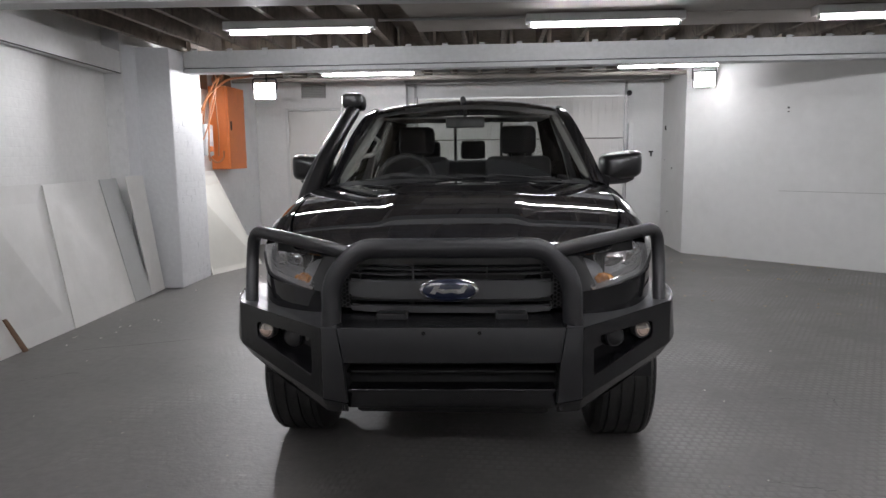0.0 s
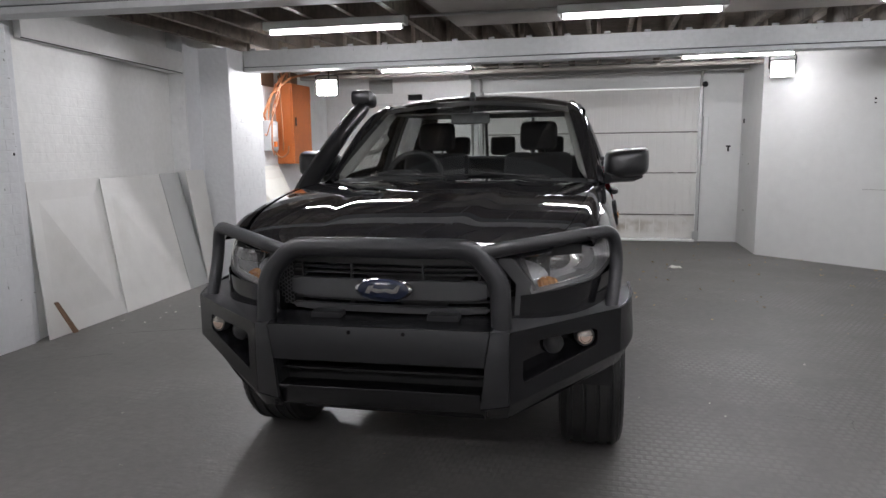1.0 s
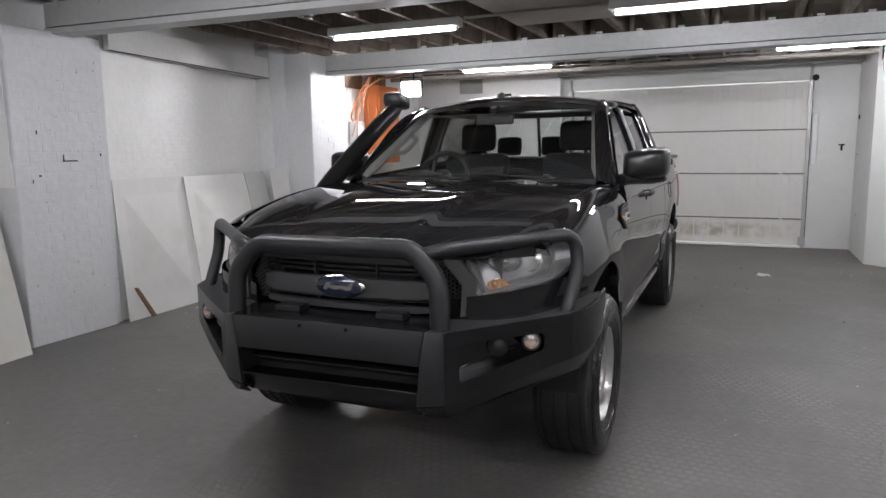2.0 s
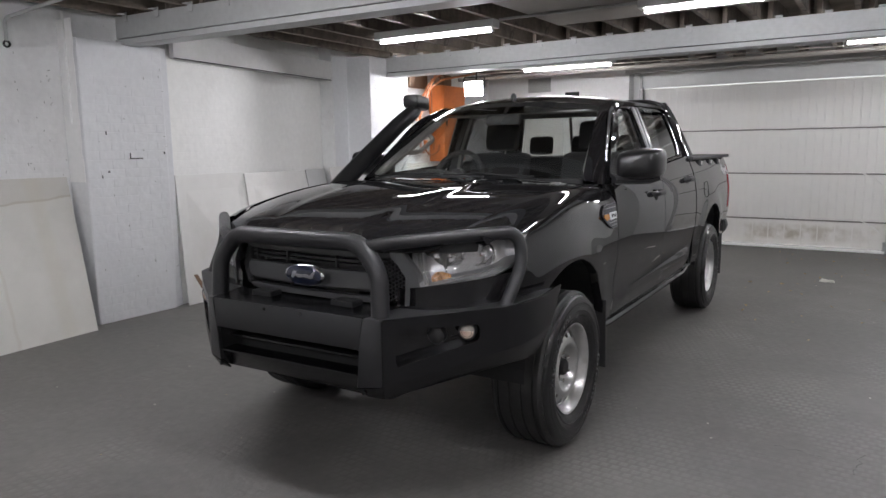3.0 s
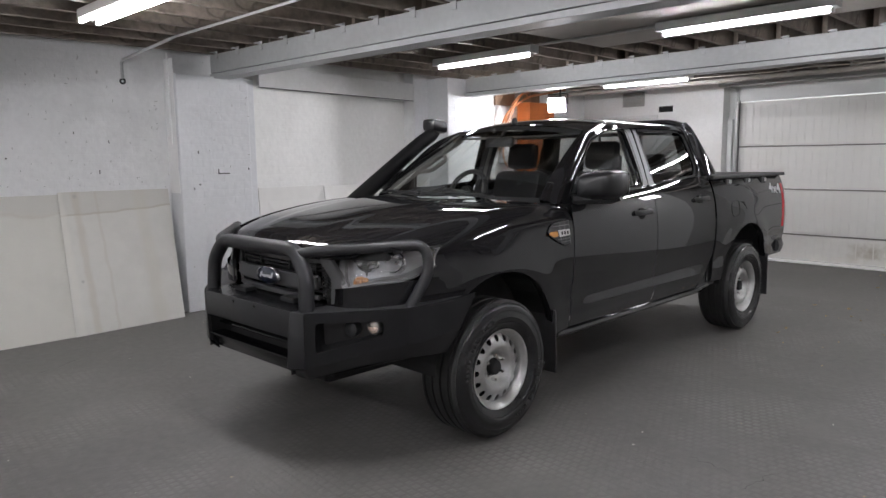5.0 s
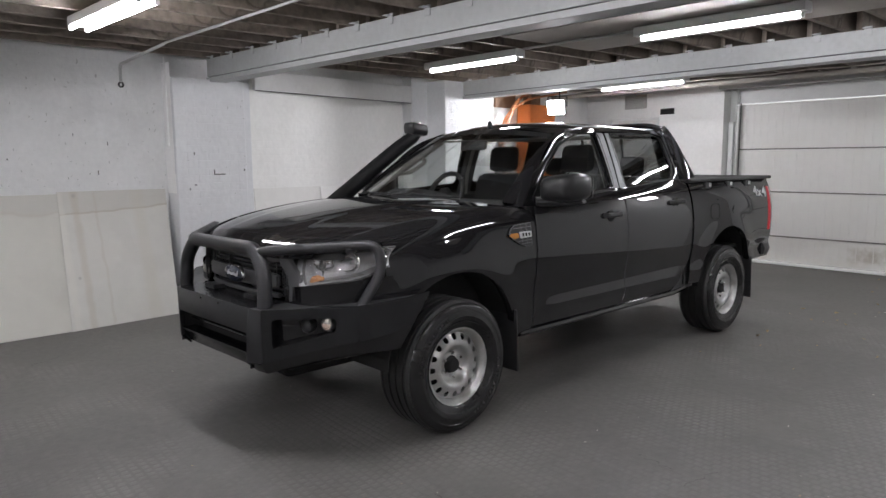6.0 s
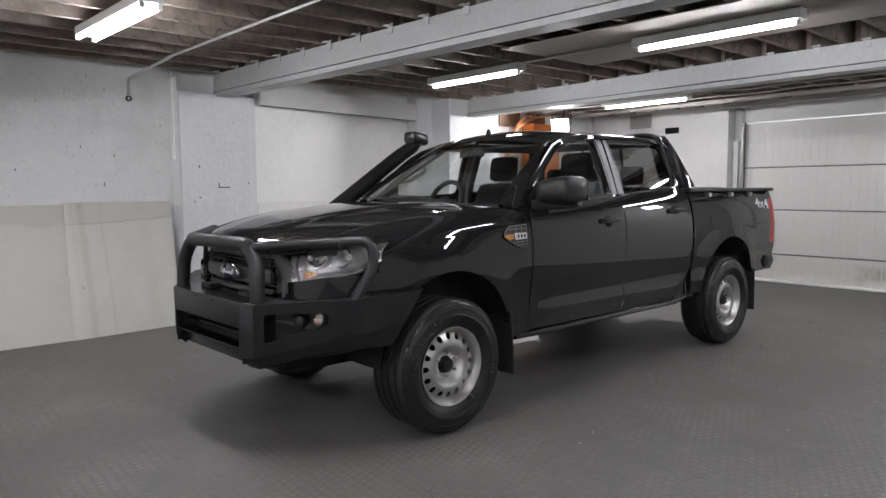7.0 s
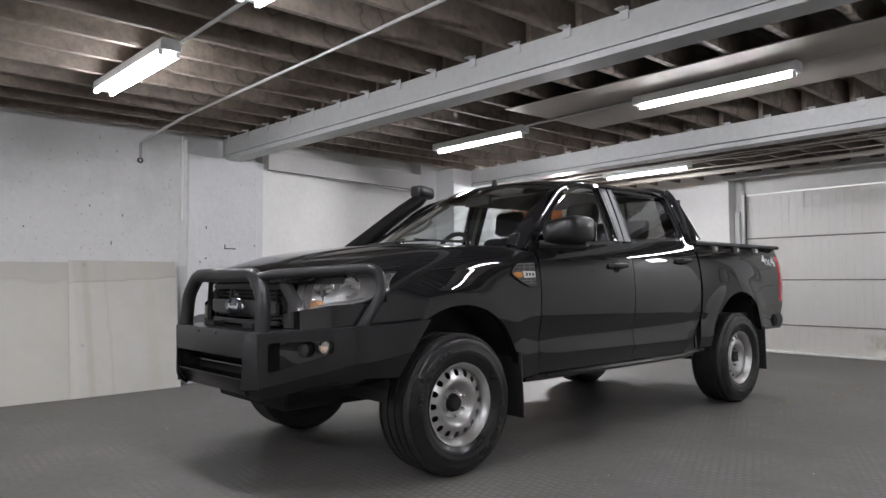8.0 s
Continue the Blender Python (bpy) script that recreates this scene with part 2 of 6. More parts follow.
def tide_marks(m, z, colour, above):
    """A wavering rusty tide line across a board, with a greyer margin above it."""
    nt = m.node_tree
    b = nt.nodes["Principled BSDF"]
    tc = nt.nodes["Texture Coordinate"]
    sep = nt.nodes.new("ShaderNodeSeparateXYZ")
    nt.links.new(tc.outputs["Object"], sep.inputs[0])
    n = nt.nodes.new("ShaderNodeTexNoise")
    n.inputs["Scale"].default_value = 2.2
    n.inputs["Detail"].default_value = 6
    nt.links.new(tc.outputs["Object"], n.inputs["Vector"])
    h = nt.nodes.new("ShaderNodeMath")
    h.operation = "MULTIPLY_ADD"
    h.inputs[1].default_value = 0.16
    nt.links.new(n.outputs["Fac"], h.inputs[0])
    nt.links.new(sep.outputs["Z"], h.inputs[2])
    out = b.inputs["Base Color"].links[0].from_socket
    for stops, col in ((((z + 0.07, 0.0), (z + 0.084, 0.32), (z + 0.10, 0.08), (z + 0.16, 0.0)), colour), (((z + 0.05, 0.0), (z + 0.12, 0.45), (z + 0.3, 0.6)), above)):
        scaled = nt.nodes.new("ShaderNodeMath")
        scaled.operation = "MULTIPLY"
        scaled.inputs[1].default_value = 0.5
        nt.links.new(h.outputs[0], scaled.inputs[0])
        ramp = nt.nodes.new("ShaderNodeValToRGB")
        for k, (at, v) in enumerate(stops):
            e = ramp.color_ramp.elements[k] if k < 2 else ramp.color_ramp.elements.new(at * 0.5)
            e.position, e.color = at * 0.5, (v, v, v, 1)
        nt.links.new(scaled.outputs[0], ramp.inputs[0])
        mix = nt.nodes.new("ShaderNodeMix")
        mix.data_type = "RGBA"
        nt.links.new(ramp.outputs["Color"], mix.inputs["Factor"])
        nt.links.new(out, mix.inputs["A"])
        mix.inputs["B"].default_value = (*col, 1)
        out = mix.outputs["Result"]
    nt.links.new(out, b.inputs["Base Color"])


flecks(BRICK_WALL, 26, 0.715, (0.42, 0.41, 0.40), 0.6)
INFILL_WALL = painted_brick("white_painted_infill", (0.86, 0.86, 0.835), depth=0.22, stain=(0.70, 0.69, 0.65), stain_amount=0.3, courses=0.10)
FLOOR = studded_floor("studded_grey_flooring")
BOARD = material("cream_board", (0.70, 0.69, 0.63), 0.6, var=0.04, scale=1.0, bump=0.05, bump_scale=40, stain=(0.55, 0.54, 0.49), stain_scale=1.6, stain_amount=0.4, random_shift=0.05)
tide_marks(BOARD, 1.06, (0.46, 0.38, 0.30), (0.55, 0.54, 0.50))
DOOR_JOINT = material("grimy_door_joint", (0.20, 0.19, 0.175), 0.8, var=0.25, scale=6)


def grimy_door(name):
    """White door paint with brown grime between the grooves, above the foot."""
    m = material(name, (0.69, 0.675, 0.64), 0.45, var=0.05, scale=1.5, stain=(0.55, 0.50, 0.42), stain_scale=3.0, stain_amount=0.4)
    nt = m.node_tree
    b = nt.nodes["Principled BSDF"]
    sep = nt.nodes.new("ShaderNodeSeparateXYZ")
    nt.links.new(nt.nodes["Texture Coordinate"].outputs["Object"], sep.inputs[0])
    masks = []
    for axis, lo, a, z, hi in (("Z", 0.09, 0.15, 0.27, 0.35), ("X", 0.35, 0.75, 1.2, 2.3)):
        ramp = nt.nodes.new("ShaderNodeValToRGB")
        scale = nt.nodes.new("ShaderNodeMath")
        scale.operation = "DIVIDE"
        scale.inputs[1].default_value = 0.4 if axis == "Z" else 2.4
        nt.links.new(sep.outputs[axis], scale.inputs[0])
        nt.links.new(scale.outputs[0], ramp.inputs["Fac"])
        div = scale.inputs[1].default_value
        ramp.color_ramp.elements[0].position, ramp.color_ramp.elements[0].color = lo / div, (0, 0, 0, 1)
        ramp.color_ramp.elements[1].position, ramp.color_ramp.elements[1].color = hi / div, (0, 0, 0, 1)
        for q in (a, z):
            ramp.color_ramp.elements.new(q / div).color = (1, 1, 1, 1)
        masks.append(ramp.outputs["Color"])
    strip = nt.nodes.new("ShaderNodeMath")
    strip.operation = "ADD"
    strip.inputs[1].default_value = 1.068
    nt.links.new(sep.outputs["X"], strip.inputs[0])
    wrap = nt.nodes.new("ShaderNodeMath")
    wrap.operation = "MODULO"
    wrap.inputs[1].default_value = 0.206
    nt.links.new(strip.outputs[0], wrap.inputs[0])
    clean = nt.nodes.new("ShaderNodeMapRange")
    clean.inputs["From Min"].default_value, clean.inputs["From Max"].default_value = 0.192, 0.186
    nt.links.new(wrap.outputs[0], clean.inputs["Value"])
    blot = nt.nodes.new("ShaderNodeTexNoise")
    blot.inputs["Scale"].default_value = 6.0
    blot.inputs["Detail"].default_value = 5
    nt.links.new(nt.nodes["Texture Coordinate"].outputs["Object"], blot.inputs["Vector"])
    level = nt.nodes.new("ShaderNodeMapRange")
    level.inputs["From Min"].default_value, level.inputs["From Max"].default_value = 0.36, 0.62
    level.inputs["To Max"].default_value = 0.75
    nt.links.new(blot.outputs["Fac"], level.inputs["Value"])
    fac = level.outputs["Result"]
    for other in masks + [clean.outputs["Result"]]:
        mul = nt.nodes.new("ShaderNodeMath")
        mul.operation = "MULTIPLY"
        nt.links.new(fac, mul.inputs[0])
        nt.links.new(other, mul.inputs[1])
        fac = mul.outputs[0]
    mix = nt.nodes.new("ShaderNodeMix")
    mix.data_type = "RGBA"
    nt.links.new(fac, mix.inputs["Factor"])
    nt.links.new(b.inputs["Base Color"].links[0].from_socket, mix.inputs["A"])
    mix.inputs["B"].default_value = (0.34, 0.295, 0.225, 1)
    nt.links.new(mix.outputs["Result"], b.inputs["Base Color"])
    return m


def stained_board(name):
    """Cream board with a tide line near its head, warm runs and grey water spots."""
    m = material(name, (0.71, 0.70, 0.655), 0.6, var=0.05, scale=1.0, bump=0.05, bump_scale=40, stain=(0.60, 0.585, 0.54), stain_scale=2.2, stain_amount=0.4)
    nt = m.node_tree
    b = nt.nodes["Principled BSDF"]
    pos = nt.nodes["Texture Coordinate"].outputs["Object"]
    sep = nt.nodes.new("ShaderNodeSeparateXYZ")
    nt.links.new(pos, sep.inputs[0])
    wave = nt.nodes.new("ShaderNodeTexNoise")
    wave.inputs["Scale"].default_value = 5.0
    wave.inputs["Detail"].default_value = 6
    nt.links.new(pos, wave.inputs["Vector"])

    def calc(op, p, q, r=None):
        n = nt.nodes.new("ShaderNodeMath")
        n.operation = op
        for k, v in enumerate((p, q, r)):
            if v is None:
                continue
            if isinstance(v, (int, float)):
                n.inputs[k].default_value = v
            else:
                nt.links.new(v, n.inputs[k])
        return n.outputs[0]

    def band(value, lo, hi, a=0.0, z=1.0):
        n = nt.nodes.new("ShaderNodeMapRange")
        n.interpolation_type = "SMOOTHSTEP"
        for k, v in (("From Min", lo), ("From Max", hi), ("To Min", a), ("To Max", z)):
            n.inputs[k].default_value = v
        nt.links.new(value, n.inputs["Value"])
        return n.outputs["Result"]

    def layer(fac, color):
        mix = nt.nodes.new("ShaderNodeMix")
        mix.data_type = "RGBA"
        nt.links.new(fac, mix.inputs["Factor"])
        nt.links.new(b.inputs["Base Color"].links[0].from_socket, mix.inputs["A"])
        mix.inputs["B"].default_value = (*color, 1)
        nt.links.new(mix.outputs["Result"], b.inputs["Base Color"])

    # height above the wavering tide line, which rises along the wall
    tide = calc("MULTIPLY_ADD", sep.outputs["Y"], -0.055, sep.outputs["Z"])
    tide = calc("SUBTRACT", calc("MULTIPLY_ADD", wave.outputs["Fac"], 0.05, tide), 1.105)
    layer(calc("MULTIPLY", band(tide, -0.004, 0.010), 0.35), (0.50, 0.48, 0.43))
    edge = calc("MULTIPLY", band(tide, -0.010, 0.0), band(tide, 0.004, 0.016, 1.0, 0.0))
    layer(calc("MULTIPLY", edge, 0.45), (0.42, 0.36, 0.27))
    for y, w, amount, color in ((-0.80, 0.05, 0.34, (0.52, 0.46, 0.36)), (-0.22, 0.10, 0.25, (0.60, 0.56, 0.45)), (-0.93, 0.05, 0.5, (0.78, 0.76, 0.70)), (-0.62, 0.02, 0.25, (0.52, 0.47, 0.39))):
        d = calc("ABSOLUTE", calc("MULTIPLY_ADD", wave.outputs["Fac"], 0.06, calc("SUBTRACT", sep.outputs["Y"], y + 0.03)), 0.0)
        layer(calc("MULTIPLY", band(d, w * 0.2, w, 1.0, 0.0), amount), color)
    for y, z, r in ((-0.80, 1.205, 0.040), (-0.86, 0.455, 0.030)):
        dy, dz = calc("SUBTRACT", sep.outputs["Y"], y), calc("SUBTRACT", sep.outputs["Z"], z)
        d = calc("SQRT", calc("ADD", calc("MULTIPLY", dy, dy), calc("MULTIPLY", dz, dz)), 0.0)
        d = calc("MULTIPLY_ADD", wave.outputs["Fac"], 0.02, d)
        layer(calc("MULTIPLY", band(d, 0.012, r, 1.0, 0.0), 0.6), (0.40, 0.39, 0.37))
    return m


DOOR_FOOT = grimy_door("grimy_door_paint")
BOARD_STAINED = stained_board("water_stained_board")
BOARD_PALE = material("pale_sheet_board", (0.80, 0.795, 0.765), 0.55, var=0.05, scale=1.0, bump=0.05, bump_scale=40, stain=(0.66, 0.65, 0.60), stain_scale=2.2, stain_amount=0.45, random_shift=0.05)
BOARD_GREY = material("grey_white_board", (0.60, 0.61, 0.60), 0.5, var=0.05, scale=1.0, bump=0.05, bump_scale=40, stain=(0.48, 0.48, 0.46), stain_scale=1.6, stain_amount=0.4)
BROWN_WOOD = material("brown_timber", (0.19, 0.11, 0.065), 0.7, var=0.3, scale=6, bump=0.2)
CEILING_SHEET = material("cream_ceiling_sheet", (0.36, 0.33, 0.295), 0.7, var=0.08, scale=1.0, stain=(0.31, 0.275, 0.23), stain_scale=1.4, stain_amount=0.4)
LAMP_BODY = material("lamp_white_enamel", (0.72, 0.73, 0.72), 0.35, var=0.03, scale=4)
GALV = material("galvanised_pipe", (0.45, 0.45, 0.44), 0.45, 0.6, var=0.12, scale=8)
DARK_GAP = material("dark_gap", (0.02, 0.02, 0.02), 0.9, var=0.1)
ORANGE = material("orange_enamel", (0.72, 0.20, 0.045), 0.4, var=0.08, scale=3, stain=(0.45, 0.13, 0.04), stain_scale=2, stain_amount=0.3)
ORANGE_PLASTIC = material("orange_conduit", (0.44, 0.165, 0.065), 0.5, var=0.05)
GREY_PLASTIC = material("grey_plastic", (0.5, 0.51, 0.52), 0.4, var=0.05)
VENT_GREY = material("vent_grey_metal", (0.42, 0.42, 0.40), 0.5, 0.3, var=0.1)
DEBRIS = material("pale_debris", (0.55, 0.53, 0.47), 0.8, var=0.3, scale=20, random_shift=0.25)
LEAF = material("dry_leaf", (0.42, 0.32, 0.19), 0.8, var=0.3, scale=20, random_shift=0.4)
CRACK = material("joint_dirt", (0.045, 0.042, 0.04), 0.9, var=0.2, scale=20)
TUBE_GLOW = glowing("tube_glow", (0.972, 0.962, 1.02), 86.0)
TUBE_GLOW_SINGLE = glowing("single_tube_glow", (0.972, 0.962, 1.02), 132.0)
FLOOD_GLOW = glowing("flood_glow", (0.985, 0.975, 1.02), 480.0)
FLOOD_GLOW_DIM = glowing("weaker_flood_glow", (0.985, 0.975, 1.02), 46.0)
DAYLIGHT = glowing("daylight", (0.95, 0.97, 1.0), 1.8)


# ---- mesh helpers ----
def part(name, bm, mat, parent=None, label="", smooth=False, sharp=0.6):
    """Link a bmesh as one mesh object, under a thing if one is given."""
    bmesh.ops.recalc_face_normals(bm, faces=bm.faces)
    if smooth:
        for f in bm.faces:
            f.smooth = True
        for e in bm.edges:
            if len(e.link_faces) == 2 and e.calc_face_angle(0) > sharp:
                e.smooth = False
    me = bpy.data.meshes.new(name)
    bm.to_mesh(me)
    bm.free()
    me.materials.append(mat)
    ob = new(name, me)
    if parent is not None:
        ob.parent = parent
    if label:
        ob["label"] = label
    return ob


def thing(name, label, category, at=(0, 0, 0), rz=0.0, group="", kind=""):
    ob = new(name)
    ob.empty_display_size = 0.1
    ob.matrix_basis = pose(*at, 0, 0, rz)
    return tagged(ob, label, category, group, kind)


def box(x0, x1, y0, y1, z0, z1, bevel=0.0, bm=None):
    own = bmesh.new()
    bmesh.ops.create_cube(own, size=1.0)
    for v in own.verts:
        v.co = Vector(((x0 + x1) / 2 + v.co.x * (x1 - x0), (y0 + y1) / 2 + v.co.y * (y1 - y0), (z0 + z1) / 2 + v.co.z * (z1 - z0)))
    if bevel:
        bmesh.ops.bevel(own, geom=own.edges[:], offset=bevel, segments=2, affect="EDGES", profile=0.5)
    return merge(bm, own)


def merge(bm, own):
    """Add the second bmesh to the first, if there is one."""
    if bm is None:
        return own
    me = bpy.data.meshes.new("join")
    own.to_mesh(me)
    own.free()
    bm.from_mesh(me)
    bpy.data.meshes.remove(me)
    return bm


def prism(plan, z0, z1, bevel=0.0, bm=None):
    """An upright solid over a plan polygon."""
    own = bmesh.new()
    low = [own.verts.new((x, y, z0)) for x, y in plan]
    high = [own.verts.new((x, y, z1)) for x, y in plan]
    n = len(plan)
    own.faces.new(low[::-1])
    own.faces.new(high)
    for i in range(n):
        own.faces.new((low[i], low[(i + 1) % n], high[(i + 1) % n], high[i]))
    if bevel:
        bmesh.ops.bevel(own, geom=own.edges[:], offset=bevel, segments=2, affect="EDGES", profile=0.5)
    return merge(bm, own)


def slab(points, normal, depth, bevel=0.0, bm=None):
    """A solid from a flat outline in space, thickened along a direction."""
    own = bmesh.new()
    a = [own.verts.new(p) for p in points]
    d = Vector(normal).normalized() * depth
    b = [own.verts.new(Vector(p) + d) for p in points]
    n = len(a)
    own.faces.new(a)
    own.faces.new(b[::-1])
    for i in range(n):
        own.faces.new((a[i], b[i], b[(i + 1) % n], a[(i + 1) % n]))
    if bevel:
        bmesh.ops.bevel(own, geom=own.edges[:], offset=bevel, segments=2, affect="EDGES", profile=0.5)
    return merge(bm, own)


def rounded(points, radius, steps=5):
    """Round the inner corners of a polyline in space."""
    pts = [Vector(p) for p in points]
    out = [pts[0]]
    for i in range(1, len(pts) - 1):
        a, b, c = pts[i - 1], pts[i], pts[i + 1]
        r = min(radius, (a - b).length * 0.48, (c - b).length * 0.48)
        p, q = b + (a - b).normalized() * r, b + (c - b).normalized() * r
        for k in range(steps + 1):
            t = k / steps
            out.append(p * (1 - t) ** 2 + b * 2 * t * (1 - t) + q * t * t)
    out.append(pts[-1])
    return out


def tube(points, radius, sides=10, bm=None, caps=True, squash=None):
    """A pipe along a polyline; radius may be one number or one per point; squash: (across, up) factors."""
    own = bmesh.new()
    pts = [Vector(p) for p in points]
    rings = []
    up = Vector((0, 0, 1))
    d0 = (pts[1] - pts[0]).normalized()
    if abs(d0.dot(up)) > 0.9:
        up = Vector((0, 1, 0))
    for i, p in enumerate(pts):
        d = (pts[min(i + 1, len(pts) - 1)] - pts[max(i - 1, 0)]).normalized()
        side = d.cross(up)
        if side.length < 1e-4:
            side = d.cross(Vector((1, 0, 0)))
        side.normalize()
        up = side.cross(d).normalized()
        r = radius[i] if isinstance(radius, (list, tuple)) else radius
        sa, sb = squash or (1, 1)
        rings.append([own.verts.new(p + side * (math.cos(2 * math.pi * k / sides) * r * sa) + up * (math.sin(2 * math.pi * k / sides) * r * sb)) for k in range(sides)])
    for a, b in zip(rings, rings[1:]):
        for k in range(sides):
            own.faces.new((a[k], a[(k + 1) % sides], b[(k + 1) % sides], b[k]))
    if caps:
        own.faces.new(rings[0][::-1])
        own.faces.new(rings[-1])
    return merge(bm, own)


def grid(rows, bm=None, close=False):
    """A sheet from rows of points."""
    own = bmesh.new()
    vs = [[own.verts.new(p) for p in r] for r in rows]
    for a, b in zip(vs, vs[1:]):
        n = len(a)
        for k in range(n if close else n - 1):
            quad = (a[k], a[(k + 1) % n], b[(k + 1) % n], b[k])
            if len({tuple(v.co) for v in quad}) == 4:
                own.faces.new(quad)
            elif len({tuple(v.co) for v in quad}) == 3:
                seen, tri = set(), []
                for v in quad:
                    if tuple(v.co) not in seen:
                        seen.add(tuple(v.co))
                        tri.append(v)
                own.faces.new(tri)
    return merge(bm, own)


def thicken(bm, depth):
    """Give an open sheet a thickness, inwards along its normals."""
    bmesh.ops.recalc_face_normals(bm, faces=bm.faces)
    bmesh.ops.solidify(bm, geom=bm.faces[:], thickness=depth)
    return bm


def lathe(profile, axis="X", steps=48, centre=(0, 0, 0), bm=None):
    """Turn a profile of (along the axis, radius) round an axis."""
    rows = []
    c = Vector(centre)
    for k in range(steps):
        a = 2 * math.pi * k / steps
        row = []
        for h, r in profile:
            if axis == "X":
                row.append(c + Vector((h, r * math.cos(a), r * math.sin(a))))
            elif axis == "Y":
                row.append(c + Vector((r * math.cos(a), h, r * math.sin(a))))
            else:
                row.append(c + Vector((r * math.cos(a), r * math.sin(a), h)))
        rows.append(row)
    rows.append(rows[0])
    own = grid(rows)
    bmesh.ops.remove_doubles(own, verts=own.verts, dist=1e-5)
    return merge(bm, own)


# ---- the room ----
CEIL = 2.57          # underside of the joists
DECK = 2.79          # underside of the floor above
BEAM = 2.335         # underside of the beams


def structure(name, bm, mat, label, category="wall", smooth=False):
    return tagged(part(name, bm, mat, None, "", smooth), label, category, kind="structure")


structure("floor", box(-4.2, 7.2, -7.2, 8.3, -0.15, 0.0), FLOOR, "dark grey studded sheet floor with worn patches", "floor")
# the left side: a brick wall with two columns that carry the beams
structure("wall_west", prism([(-3.62, -7.0), (-3.62, 0.967), (-3.97, 0.967), (-3.97, 3.403), (-3.62, 3.403), (-3.62, 7.6), (-4.2, 7.6), (-4.2, -7.0)], 0.0, DECK), BRICK_WALL, "white painted brick wall with flaking paint")
structure("column_1", prism([(-3.617, 0.11), (-3.36, 0.11), (-3.365, 0.875), (-3.405, 0.878), (-3.408, 0.964), (-3.617, 0.964)], 0.0, BEAM + 0.02, 0.010), BRICK_COLUMN, "white painted brick column under the beam", "column")
structure("column_2", prism([(-3.617, 3.42), (-3.60, 3.66), (-3.235, 3.66), (-3.245, 4.43), (-3.617, 4.43)], 0.0, CEIL - 0.003, 0.010), BRICK_COLUMN, "white painted brick column at the recess", "column")
structure("wall_infill", prism([(-3.43, 0.97), (-3.81, 3.40), (-3.967, 3.40), (-3.967, 0.97)], 0.0, DECK - 0.004), INFILL_WALL, "white painted infill wall between brick columns")
structure("ledger_beam", prism([(-3.353, 1.0), (-3.655, 3.655), (-3.83, 3.655), (-3.83, 3.405), (-3.78, 3.38), (-3.42, 1.0)], 2.282, 2.50, 0.006), LEDGER_PAINT, "white painted ledger beam along the wall", "beam")
structure("ledger_seam", prism([(-3.351, 1.0), (-3.653, 3.655), (-3.664, 3.655), (-3.362, 1.0)], 2.274, 2.2805), DARK_GAP, "dark gap along the foot of the ledger beam", "gap")
# the far side: a wall with the garage opening
BACK = 7.55
structure("wall_north_1", box(-3.615, -1.07, BACK, BACK + 0.25, 0.0, DECK), WHITE_WALL, "white painted wall beside the garage door")
structure("wall_north_2", box(2.2, 3.0, BACK, BACK + 0.25, 0.0, DECK), WHITE_WALL, "white painted wall with a small latch")
structure("wall_header", box(-1.067, 2.197, BACK + 0.002, BACK + 0.25, 2.307, DECK), WHITE_WALL, "white painted wall above the garage door")
structure("wall_return", prism([(2.79, BACK - 0.003), (2.80, 6.30), (3.0, 6.35), (3.0, BACK - 0.003)], 0.0, DECK), WHITE_WALL, "white painted return wall")
structure("wall_east_1", prism([(2.80, 6.295), (6.95, 2.62), (7.1, 2.80), (3.005, 6.345)], 0.0, DECK), WHITE_WALL, "white painted plaster wall set at an angle")
structure("wall_east_2", prism([(6.953, 2.617), (6.953, -7.0), (7.15, -7.0), (7.15, 2.617)], 0.0, DECK), WHITE_WALL, "white painted plaster wall")
structure("wall_south", box(-3.9, 7.15, -7.2, -7.003, 0.0, DECK), WHITE_WALL, "white painted plaster wall")

# ceiling: boards above timber joists
bm = box(-4.2, 7.15, -7.2, 8.0, DECK + 0.003, DECK + 0.12)
tagged(part("ceiling", bm, DECK_WOOD), "dark timber boards above the joists", "ceiling", kind="structure")


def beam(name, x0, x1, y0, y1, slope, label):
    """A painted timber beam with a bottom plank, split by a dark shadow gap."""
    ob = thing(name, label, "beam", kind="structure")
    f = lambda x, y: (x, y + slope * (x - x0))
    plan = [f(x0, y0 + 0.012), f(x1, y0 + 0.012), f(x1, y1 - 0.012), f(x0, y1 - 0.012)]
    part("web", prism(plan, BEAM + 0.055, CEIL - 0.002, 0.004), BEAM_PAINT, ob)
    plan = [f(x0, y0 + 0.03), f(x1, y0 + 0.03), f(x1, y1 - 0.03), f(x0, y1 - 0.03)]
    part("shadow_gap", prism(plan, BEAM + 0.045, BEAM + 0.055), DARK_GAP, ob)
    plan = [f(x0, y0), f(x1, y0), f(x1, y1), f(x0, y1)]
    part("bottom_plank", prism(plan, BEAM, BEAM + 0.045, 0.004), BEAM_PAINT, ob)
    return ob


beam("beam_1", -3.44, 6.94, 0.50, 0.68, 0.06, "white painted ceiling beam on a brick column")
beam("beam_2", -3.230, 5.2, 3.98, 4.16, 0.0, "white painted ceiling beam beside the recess")

